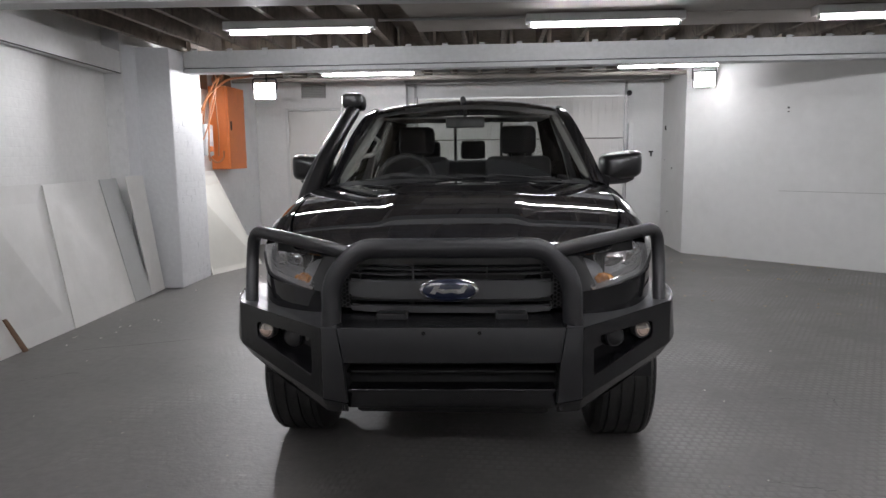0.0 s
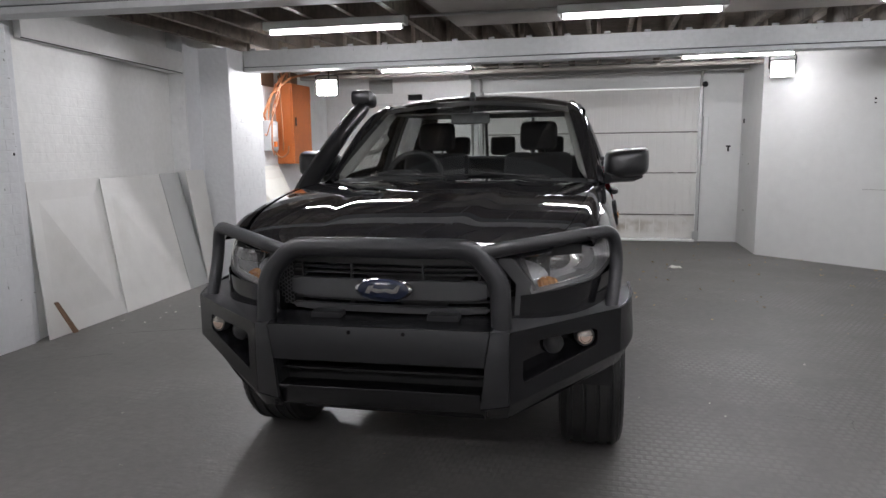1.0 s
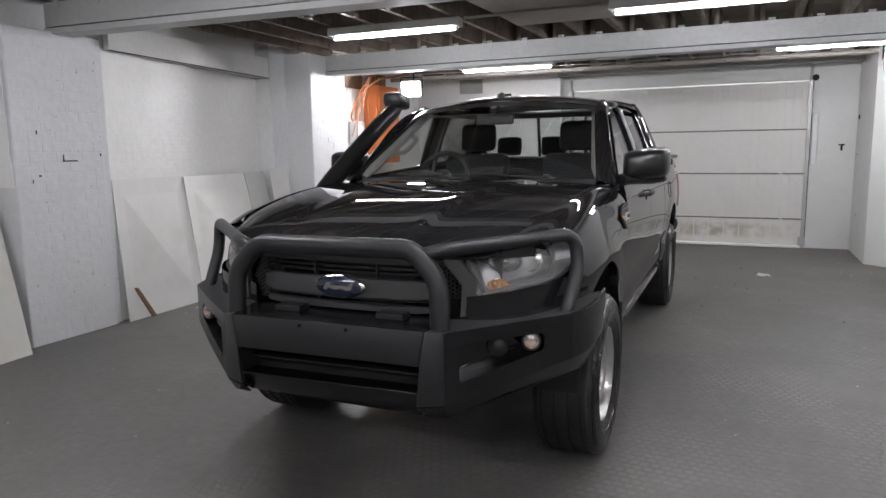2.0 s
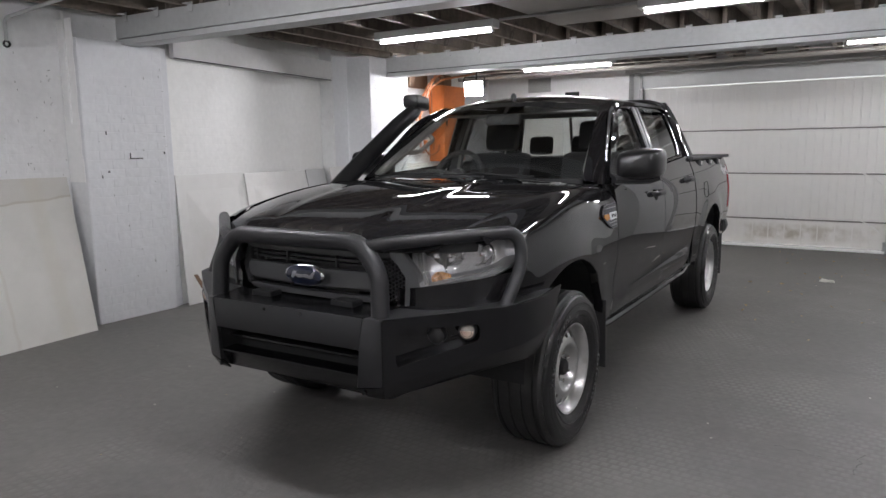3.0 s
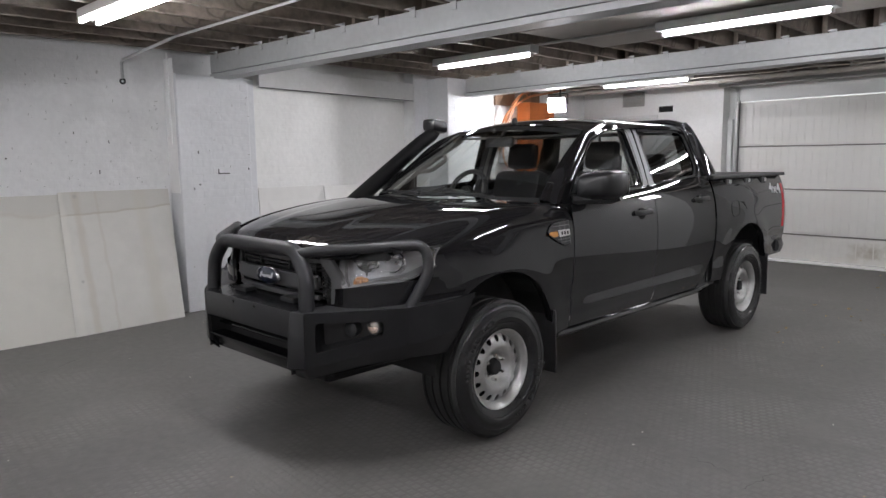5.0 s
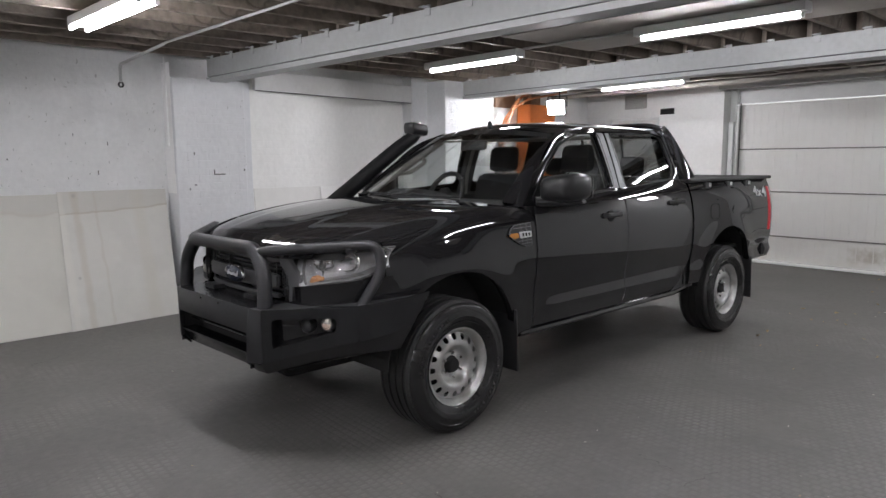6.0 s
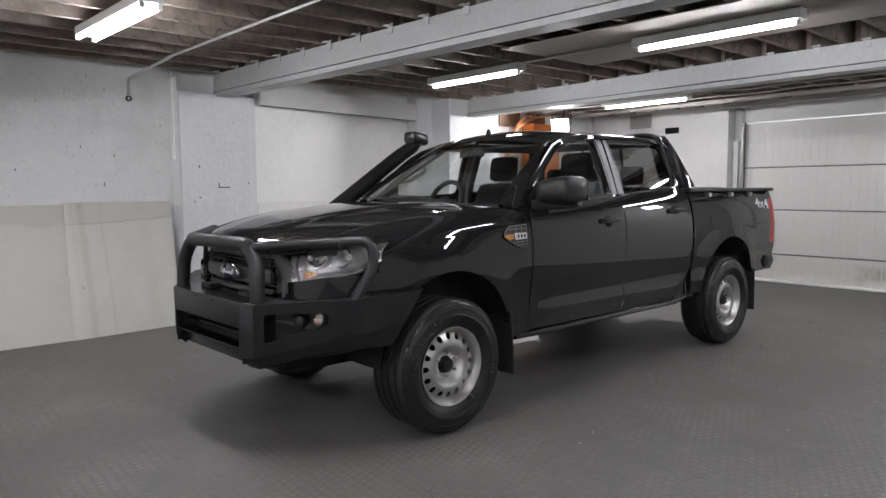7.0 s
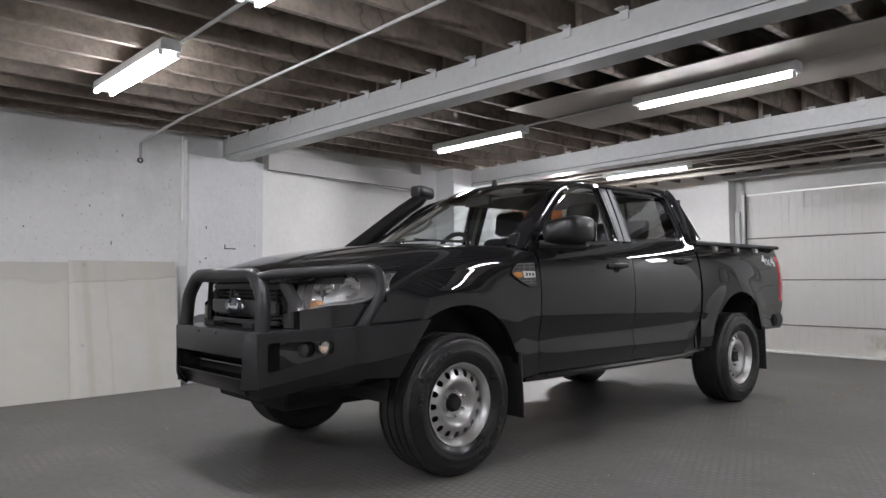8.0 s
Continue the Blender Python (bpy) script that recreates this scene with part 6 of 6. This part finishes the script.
# hoops
hoop = rounded([(-0.455, -0.965, 0.78), (-0.448, -0.955, 0.955), (-0.345, -0.945, 1.069), (0.345, -0.945, 1.069), (0.448, -0.955, 0.955), (0.455, -0.965, 0.78)], 0.055, 6)
part("centre_hoop", tube(hoop, 0.038, 14), BAR, bull, "thick black hoop", True)
for sx in (1, -1):
    loop = rounded([(sx * 0.375, -0.945, 1.050), (sx * 0.46, -0.91, 1.068), (sx * 0.862, -0.555, 1.098), (sx * 0.880, -0.545, 0.97), (sx * 0.852, -0.672, 0.785)], 0.10, 8)
    part("outer_hoop", tube(loop, 0.027, 12), BAR, bull, "", True)
    part("hoop_tab", box(sx * 0.23 - 0.06, sx * 0.23 + 0.06, -0.93, -0.86, 0.788, 0.815, 0.006), BAR, bull)


# the bar sits a little askew on its mounts
bull.matrix_basis = Matrix.Translation((0.011, -0.95, 0)) @ pose(0, 0, 0, 0, 0, 1.7) @ Matrix.Translation((0, 0.95, 0))


# ---- garage door ----
gdoor = thing("garage_door", "closed white sectional garage door with vertical grooves, grimy at the foot", "garage door", (0, BACK + 0.06, 0), kind="structure")
for z0, z1 in ((0.032, 0.385), (0.405, 1.025), (1.045, 1.635), (1.655, 2.295)):
    rows = []
    xs, x = [], -1.068
    while x < 2.10:
        xs += [(x, 0.0), (x + 0.088, 0.0), (x + 0.0955, 0.0028)]
        x += 0.103
    xs.append((2.196, 0.0))
    rows = [[(a, b + 0.012 * (k in (0, 5)), z) for a, b in xs] for k, z in enumerate((z0, z0 + 0.008, z0 + 0.02, z1 - 0.02, z1 - 0.008, z1))]
    part("door_section", grid(rows), DOOR_FOOT if z0 < 0.1 else DOOR_PAINT, gdoor)
for z in (0.395, 1.035, 1.645):
    part("door_gap", box(-1.066, 2.194, -0.002, 0.010, z - 0.0095, z + 0.0095), DOOR_JOINT, gdoor)
    part("door_rail", box(-1.045, 2.16, -0.018, -0.004, z + 0.012, z + 0.030, 0.003), DOOR_PAINT, gdoor)
for run in ([(1.82, -0.012, 1.075), (2.00, -0.012, 0.99), (2.13, -0.012, 0.88)], [(1.87, -0.012, 0.43), (2.04, -0.012, 0.34), (2.16, -0.012, 0.22)]):
    part("brace", tube(run, 0.009, 6), DOOR_PAINT, gdoor, "", True)
for x in (-1.075, 2.215):
    track = part("track", box(x - 0.022, x + 0.022, -0.10, -0.055, 0.0, 2.28, 0.004), GALV, gdoor, "galvanised door track")
    part("track_gap", box(x + 0.024, x + 0.034, -0.062, -0.056, 0.02, 2.32), DARK_GAP, track)
    part("track_curve", tube(rounded([(x, -0.078, 2.30), (x, -0.078, 2.50), (x, -0.45, 2.52)], 0.15), 0.02, 8), GALV, track, "", True)
part("spring_cover", box(2.255, 2.325, -0.13, -0.062, 1.16, 1.86, 0.006), LAMP_BODY, gdoor, "white counterweight cover")
part("cable_wheel", lathe([(-0.02, 0.0), (-0.02, 0.042), (0.0, 0.038), (0.0, 0.0)], "Y", 20, (2.262, -0.075, 2.33)), UNDER, gdoor, "", True)
part("foot_bracket", box(2.16, 2.25, -0.12, -0.06, 0.032, 0.15, 0.006), GALV, gdoor)
part("cover_left", box(-1.19, -1.12, -0.13, -0.062, 1.10, 2.05, 0.006), LAMP_BODY, gdoor, "white counterweight cover")
# white colour and raised height imitate the bright line of light below the door
structure("threshold", box(-1.06, 2.19, BACK - 0.075, BACK + 0.075, 0.001, 0.028, 0.008), FRESH_WHITE, "raised white strip in place of light leaking under the garage door", "threshold")
bm = bmesh.new()
bm.faces.new([bm.verts.new(p) for p in ((-2.5, 8.25, -0.14), (3.5, 8.25, -0.14), (3.5, 8.25, 2.9), (-2.5, 8.25, 2.9))])
tagged(part("backdrop", bm, DAYLIGHT), "bright daylight outside the door", "daylight", kind="structure")
structure("jamb_block", box(-3.612, -1.20, 7.33, BACK - 0.003, 0.0, DECK - 0.003), LEDGER_PAINT, "white painted wall block beside the door track")

# side door, grilles and fittings on the far wall
sdoor = thing("door_1", "flush white painted side door, closed", "door", (-2.68, 7.327, 0), kind="structure")
part("door_leaf", box(-0.40, 0.40, -0.02, -0.002, 0.02, 2.12, 0.004), DOOR_PAINT, sdoor)
for x0, x1, z0, z1 in ((-0.45, -0.405, 0.0, 2.17), (0.405, 0.45, 0.0, 2.17), (-0.405, 0.405, 2.125, 2.17)):
    part("door_frame", box(x0, x1, -0.03, -0.002, z0, z1, 0.004), WHITE_WALL, sdoor)
part("door_knob", lathe([(0.0, 0.012), (-0.03, 0.012), (-0.045, 0.026), (-0.06, 0.018), (-0.062, 0.0)], "Y", 14, (0.33, -0.02, 1.02)), CHROME, sdoor, "", True)


def wall_grille(x0, x1, z0, z1, y, label, mat, slats):
    ob = thing("wall_vent", label, "vent", ((x0 + x1) / 2, y, (z0 + z1) / 2), kind="structure")
    w, h = (x1 - x0) / 2, (z1 - z0) / 2
    part("backing", box(-w, w, -0.004, -0.001, -h, h), mat, ob)
    for a in ((-w, -w + 0.014, -h, h), (w - 0.014, w, -h, h), (-w + 0.014, w - 0.014, h - 0.014, h), (-w + 0.014, w - 0.014, -h, -h + 0.014)):
        part("frame_bar", box(a[0], a[1], -0.018, -0.004, a[2], a[3], 0.002), mat, ob)
    for k in range(slats):
        z = -h + 0.02 + (2 * h - 0.04) * (k + 0.5) / slats
        part("slat", slab([(-w + 0.014, -0.016, z - 0.006), (w - 0.014, -0.016, z - 0.006), (w - 0.014, -0.006, z + 0.008), (-w + 0.014, -0.006, z + 0.008)], (0, -1, 0.4), 0.002), mat, ob)


wall_grille(-2.86, -2.47, 2.32, 2.54, 7.327, "grey slatted wall vent high on the white wall", VENT_GREY, 7)
wall_grille(-2.215, -1.985, 2.205, 2.295, 7.327, "small dark vent on the white wall", DARK_GAP, 4)
latch = thing("wall_latch", "small dark metal latch screwed to the white wall", "latch", (2.62, BACK - 0.004, 1.42))
part("plate", box(-0.035, 0.035, -0.012, 0.0, -0.004, 0.016, 0.003), DARK_GAP, latch)
part("bolt", box(-0.010, 0.012, -0.02, 0.0, -0.07, -0.002, 0.003), DARK_GAP, latch)
hinge = thing("wall_hook", "small dark hook on the return wall edge", "hook", (2.782, 7.30, 1.78))
part("plate", box(-0.012, 0.0, -0.02, 0.02, -0.03, 0.03, 0.003), DARK_GAP, hinge)

# ---- orange electrical cabinet with its conduits ----
cab = thing("electrical_cabinet", "orange enamelled steel electrical cabinet on a white wall", "cabinet", (-3.618, 5.52, 1.255))
part("case", box(0.0, 0.235, 0.0, 0.60, 0.0, 1.10, 0.008), ORANGE, cab)
cdoor = part("cabinet_door", box(0.237, 0.262, 0.004, 0.596, 0.004, 1.096, 0.006), ORANGE, cab)
part("latch", box(0.262, 0.275, 0.05, 0.085, 0.52, 0.64, 0.005), DARK_GAP, cdoor, "dark recessed latch")
for z in (0.15, 0.95):
    part("hinge", tube([(0.25, 0.60, z - 0.05), (0.25, 0.60, z + 0.05)], 0.012, 8), ORANGE, cdoor)
part("junction_box", box(0.03, 0.20, 0.10, 0.32, 1.10, 1.26, 0.01), BROWN_WOOD, cab, "brown cable gland box")
meter = thing("meter_box", "grey plastic meter box beside the orange cabinet", "meter box", (-3.618, 5.10, 1.44))
part("case", box(0.0, 0.12, 0.0, 0.24, 0.0, 0.40, 0.015), GREY_PLASTIC, meter, "", True)
part("window", box(0.118, 0.125, 0.04, 0.20, 0.18, 0.34, 0.004), LAMP_BODY, meter)
part("switch", box(0.12, 0.15, 0.09, 0.15, 0.05, 0.12, 0.006), ORANGE, meter)


def cable(points, r, label):
    ob = tagged(part("cable_conduit", tube(rounded(points, 0.14, 6), r, 8), ORANGE_PLASTIC, None, "", True), label, "conduit", "orange conduits")
    return ob


cable([(-3.50, 5.75, 2.50), (-3.40, 5.45, 2.50), (-3.36, 5.15, 2.30), (-3.38, 4.95, 1.95), (-3.42, 4.98, 1.50), (-3.50, 5.20, 1.36), (-3.56, 5.30, 1.445)], 0.011, "looped orange cable conduit beside the meter box")
cable([(-3.28, 6.30, CEIL), (-3.25, 6.00, 2.52), (-3.30, 5.40, 2.42), (-3.45, 5.10, 2.20), (-3.56, 5.06, 1.9), (-3.57, 5.14, 1.83)], 0.016, "thick orange conduit curving from the ceiling")
cable([(-3.56, 5.30, 1.445), (-3.48, 5.34, 1.33), (-3.42, 5.46, 1.40), (-3.44, 5.516, 1.50)], 0.012, "short orange conduit between meter and cabinet")
cable([(-3.55, 5.60, 2.52), (-3.42, 5.35, 2.44), (-3.33, 5.05, 2.12), (-3.36, 4.86, 1.80), (-3.46, 4.92, 1.62), (-3.55, 5.06, 1.66)], 0.008, "thin drooping cable loop beside the meter box")
cable([(-3.52, 5.70, 2.40), (-3.36, 5.42, 2.50), (-3.40, 5.20, 2.36), (-3.50, 5.12, 2.10), (-3.55, 5.16, 1.84)], 0.010, "bent conduit above the meter box")
cable([(-3.52, 5.45, 2.45), (-3.44, 5.32, 2.2), (-3.40, 5.28, 1.7), (-3.46, 5.38, 1.40), (-3.50, 5.49, 1.55)], 0.009, "thin looped orange cable beside the cabinet")
part_box = thing("cable_board", "dark timber backing board high on the wall", "board", (-3.618, 5.0, 2.30))
part("board", box(0.0, 0.03, 0.0, 0.45, 0.0, 0.24, 0.004), BROWN_WOOD, part_box)


# ---- boards leaning on the walls ----
def leaning(name, y0, y1, base0, base1, top0, top1, z, mat, label, skew=0.0, thick=0.012):
    """A sheet whose foot stands out from the wall and whose head rests against it."""
    ob = tagged(part(name, slab([(base0, y0, 0.0), (base1, y1, 0.0), (top1, y1 + skew, z), (top0, y0 + skew, z)], (-1, 0, -0.2), thick, 0.002), mat), label, "board", "leaning boards")
    return ob


leaning("leaning_board", -2.25, -0.985, -3.13, -3.15, -3.60, -3.60, 1.225, BOARD, "cream sheet board leaning on the brick wall", 0.06)
leaning("leaning_board", -0.995, 0.012, -3.135, -3.225, -3.585, -3.60, 1.245, BOARD_STAINED, "cream sheet board leaning on the brick wall, water-stained", 0.06)
leaning("leaning_board", 0.972, 1.900, -3.33, -3.355, -3.42, -3.545, 1.222, BOARD_PALE, "pale sheet board leaning between columns", 0.0)
leaning("leaning_board", 1.886, 2.960, -3.345, -3.395, -3.525, -3.685, 1.205, BOARD_PALE, "wide pale sheet board leaning between columns", 0.0)
leaning("leaning_board", 2.946, 3.330, -3.385, -3.410, -3.665, -3.715, 1.215, BOARD_GREY, "narrow grey board leaning between columns", -0.01)
leaning("leaning_board", 3.300, 3.610, -3.400, -3.420, -3.600, -3.575, 1.235, BOARD_PALE, "narrow white board leaning beside the column", -0.01)
tagged(part("leaning_board", slab([(-3.24, 4.47, 0.0), (-2.93, 5.35, 0.0), (-3.55, 5.40, 1.24), (-3.59, 4.50, 1.24)], (-1, 0.25, -0.3), 0.012, 0.002), BOARD), "white sheet board leaning under the orange cabinet", "board", "leaning boards")
tagged(part("timber_offcut", slab([(-3.300, 1.19, 0.0), (-3.300, 1.24, 0.0), (-3.330, 1.085, 0.28), (-3.330, 1.05, 0.28)], (-1, 0, 0), 0.016, 0.002), BROWN_WOOD), "brown timber offcut leaning on a board", "timber")

# ---- pipes, trunking, wall scars ----
ragged = random.Random(23)
left = [(-3.612, 1.20 + 0.0815 * q) for q in range(17)]
right = [(-3.395 + ragged.uniform(-0.014, 0.014), 1.20 + 0.0815 * q) for q in range(17)]
tagged(part("fresh_paint", slab([(x, 0.1085, z) for x, z in left + right[::-1]], (0, -1, 0), 0.003), FRESH_WHITE), "fresh white paint with a ragged edge on the column side", "paint", kind="structure")
tagged(part("wall_conduit", tube([(-3.50, 0.098, 1.68), (-3.50, 0.098, 2.56)], 0.010, 8), FRESH_WHITE), "white painted conduit up the column side", "conduit", kind="structure")
pipe = thing("ceiling_pipe", "thin pipe along the joists ending in a hooked drop", "pipe", kind="structure")
part("galvanised_run", tube([(-2.62, -0.21, 2.552), (6.9, 0.05, 2.552)], 0.011, 8), GALV, pipe, "", True)
part("white_drop", tube(rounded([(-3.58, -0.30, 2.29), (-3.58, -0.30, 2.46), (-2.62, -0.21, 2.548)], 0.05), 0.014, 8), BEAM_PAINT, pipe, "white painted end", True)
part("hook_ring", tube([(-3.58 , -0.30 + 0.022 * math.sin(2 * math.pi * k / 12), 2.268 + 0.022 * math.cos(2 * math.pi * k / 12)) for k in range(13)], 0.008, 6), DARK_GAP, pipe, "dark ring")
for x0, x1, y in ((-0.68, 0.34, -0.95), (1.6, 2.62, -0.88), (-0.8, 0.45, 2.44)):
    tagged(part("lamp_conduit", tube([(x0, y, 2.545), (x1, y + 0.03, 2.545)], 0.012, 8), BEAM_PAINT if y < 0 else GALV, None, "", True), "thin conduit between two lamps", "conduit", "lamp conduits")
for y, z, r, m in ((5.05, 2.53, 0.022, GALV), (6.35, 2.50, 0.03, CEILING_SHEET), (6.62, 2.545, 0.018, GALV)):
    tagged(part("service_pipe", tube([(-3.6, y, z), (2.9 + (6.3 - y) * 1.05, y, z)], r, 8), m, None, "", True), "old service pipe under the joists", "pipe", "service pipes", "structure")
for k, (y, z, r) in enumerate(((5.35, 2.535, 0.009), (5.43, 2.530, 0.007), (5.52, 2.52, 0.010), (6.05, 2.535, 0.008))):
    pts = [(-3.2 + 0.45 * q, y + 0.03 * math.sin(1.7 * q + k), z - 0.018 * abs(math.sin(1.3 * q + 0.8 * k))) for q in range(13)]
    tagged(part("ceiling_cable", tube(pts, r, 6), CEILING_SHEET if k % 2 else GALV, None, "", True), "sagging old cable clipped under the joists", "cable", "ceiling cables", "structure")
structure("steel_lintel", box(-1.2, 2.78, 7.14, 7.30, 2.50, 2.565, 0.004), VENT_GREY, "dark steel lintel above the garage door", "lintel")
for k, (y, z, w, h) in enumerate(((0.56, 1.386, 0.125, 0.010), (0.505, 1.41, 0.008, 0.045), (0.30, 1.60, 0.008, 0.03), (0.30, 1.28, 0.016, 0.014), (0.24, 1.24, 0.006, 0.025), (0.84, 1.43, 0.006, 0.02))):
    tagged(part("paint_scar", box(-3.366, -3.3555, y - w / 2, y + w / 2, z - h / 2, z + h / 2), DARK_GAP), "dark gouge in the white paint of the column", "scar", "paint scars", "structure")
for y, z, w, h in ((-0.75, 1.78, 0.006, 0.022), (-0.55, 1.42, 0.008, 0.04), (-0.45, 1.70, 0.006, 0.03), (-1.3, 1.55, 0.010, 0.014)):
    tagged(part("paint_scar", box(-3.621, -3.6175, y - w / 2, y + w / 2, z - h / 2, z + h / 2), DARK_GAP), "dark gouge in the white paint of the wall", "scar", "paint scars", "structure")
for y, z, w, h in ((7.34, 1.30, 0.02, 0.012), (6.9, 1.18, 0.012, 0.03), (7.1, 0.52, 0.03, 0.014)):
    tagged(part("paint_scar", box(2.778, 2.7925, y - w / 2, y + w / 2, z - h / 2, z + h / 2), VENT_GREY), "grey chip in the white paint of the return wall", "scar", "paint scars", "structure")
# small chips and bare specks scattered over the brick wall and the column
chips = random.Random(41)
for face, deep, y0, y1, z0, z1, count in ((-3.6175, 0.004, -2.3, 0.05, 1.30, 2.30, 64), (-3.3555, 0.004, 0.16, 0.90, 0.35, 2.2, 22)):
    bm = bmesh.new()
    for k in range(count):
        y = y1 - (y1 - y0) * chips.random() ** 1.3
        z = z0 + (z1 - z0) * chips.random() ** 1.5
        long, thin = chips.uniform(0.008, 0.032), chips.uniform(0.003, 0.007)
        turn, n = chips.choice((0.0, 1.45, 1.57, 1.7)) + chips.uniform(-0.15, 0.15), 7
        loop = []
        for q in range(n):
            a = 2 * math.pi * q / n
            u, v = 0.5 * long * math.cos(a) * chips.uniform(0.7, 1.2), 0.5 * thin * math.sin(a) * chips.uniform(0.6, 1.3)
            loop.append((face, y + u * math.cos(turn) - v * math.sin(turn), z + u * math.sin(turn) + v * math.cos(turn)))
        bm = merge(bm, slab(loop, (-1, 0, 0), deep))
    tagged(part("paint_chips", bm, VENT_GREY), "small grey chips in the white wall paint", "paint chips", kind="stuff")
# marks and a seam on the angled wall
u = Vector((0.7486, -0.6630, 0))
nrm = Vector((-0.6630, -0.7486, 0))
o = Vector((2.80, 6.295, 0))


def on_angle(s0, s1, z0, z1, name, mat, label, category, t=0.003):
    pts = [o + u * s0 + Vector((0, 0, z0)), o + u * s1 + Vector((0, 0, z0)), o + u * s1 + Vector((0, 0, z1)), o + u * s0 + Vector((0, 0, z1))]
    tagged(part(name, slab(pts, nrm, t), mat), label, category, kind="structure")


on_angle(1.28, 6.0, 0.92, 2.02, "wall_patch", WHITE_WALL, "repainted rectangular patch on the white wall", "wall patch", 0.004)
on_angle(1.27, 6.0, 1.062 - 0.152, 1.068 - 0.152, "patch_seam", VENT_GREY, "thin grey seam along the wall patch", "seam", 0.006)
on_angle(1.325, 1.35, 1.93, 1.95, "screw_plug", DARK_GAP, "dark screw plug in the wall", "plug", 0.007)
on_angle(1.33, 1.35, 1.885, 1.90, "screw_plug", DARK_GAP, "dark screw plug in the wall", "plug", 0.007)

# ---- floor cracks, leaves and scraps ----
wob = random.Random(17)
for a, b, w in (((2.1, -0.42), (2.35, -0.44), 0.004), ((1.75, 0.45), (1.95, 0.42), 0.004), ((2.9, 0.58), (3.3, 0.56), 0.004), ((1.35, -0.6), (1.6, -0.66), 0.004), ((2.12, 0.55), (2.08, 0.30), 0.003), ((-3.0, 1.2), (-2.2, 1.6), 0.008), ((-2.4, -1.2), (-2.2, -1.5), 0.005), ((-2.9, 0.55), (-2.6, 0.75), 0.006)):
    d = Vector(b) - Vector(a)
    nn = Vector((-d.y, d.x)).normalized()
    line = [Vector(a) + d * (q / 7) + nn * wob.uniform(-0.018, 0.018) for q in range(8)]
    edge = [0.5 * w * wob.uniform(0.3, 1.0) for q in range(8)]
    bm = bmesh.new()
    one = [bm.verts.new((p.x + nn.x * e, p.y + nn.y * e, 0.0015)) for p, e in zip(line, edge)]
    two = [bm.verts.new((p.x - nn.x * e, p.y - nn.y * e, 0.0015)) for p, e in zip(line, edge)]
    for q in range(7):
        bm.faces.new((one[q], one[q + 1], two[q + 1], two[q]))
    tagged(part("floor_seam", bm, CRACK), "dark ragged crack in the floor sheet", "crack", "floor cracks", "structure")
rnd = random.Random(5)


def scraps(name, count, area, size, mat, label):
    """Many small curled flakes lying on the floor, as one object."""
    bm = bmesh.new()
    for k in range(count):
        x, y = rnd.uniform(*area[0]), rnd.uniform(*area[1])
        r, a = rnd.uniform(*size), rnd.uniform(0, 6.28)
        own = bmesh.new()
        n = rnd.randint(5, 7)
        ring = []
        for q in range(n):
            t = 2 * math.pi * q / n
            rr = r * rnd.uniform(0.6, 1.1)
            px, py = rr * math.cos(t), rr * 0.55 * math.sin(t)
            ring.append((x + px * math.cos(a) - py * math.sin(a), y + px * math.sin(a) + py * math.cos(a), 0.001 + rnd.uniform(0.0, r * 0.8)))
        vs = [own.verts.new(p) for p in ring]
        c = own.verts.new((x, y, 0.001 + r * 0.1))
        for q in range(n):
            own.faces.new((c, vs[q], vs[(q + 1) % n]))
        bm = merge(bm, own)
    tagged(part(name, bm, mat), label, "litter", kind="stuff")


scraps("dry_leaves", 110, ((1.0, 4.2), (2.4, 7.2)), (0.010, 0.027), LEAF, "small dry brown leaves scattered on the floor")
scraps("floor_scraps", 90, ((-3.0, 4.0), (-2.4, 6.8)), (0.003, 0.010), DEBRIS, "tiny pale paint flakes scattered on the floor")
scraps("floor_crumbs", 70, ((-2.6, 4.2), (-2.4, 3.0)), (0.003, 0.008), LEAF, "tiny rust-brown crumbs scattered on the floor")
scraps("foot_litter", 14, ((-3.2, -2.6), (0.9, 4.6)), (0.006, 0.02), DEBRIS, "pale litter along the foot of the boards")
scrap = thing("paper_scrap", "crumpled white paper scrap on the floor", "litter", (1.685, 5.075, 0))
bm = bmesh.new()
bmesh.ops.create_icosphere(bm, subdivisions=2, radius=0.05)
for v in bm.verts:
    v.co = Vector((v.co.x * 1.5 + rnd.uniform(-0.02, 0.02), v.co.y + rnd.uniform(-0.02, 0.02), max(0.002, v.co.z * 0.45 + rnd.uniform(-0.008, 0.012))))
part("paper", bm, BOARD, scrap)
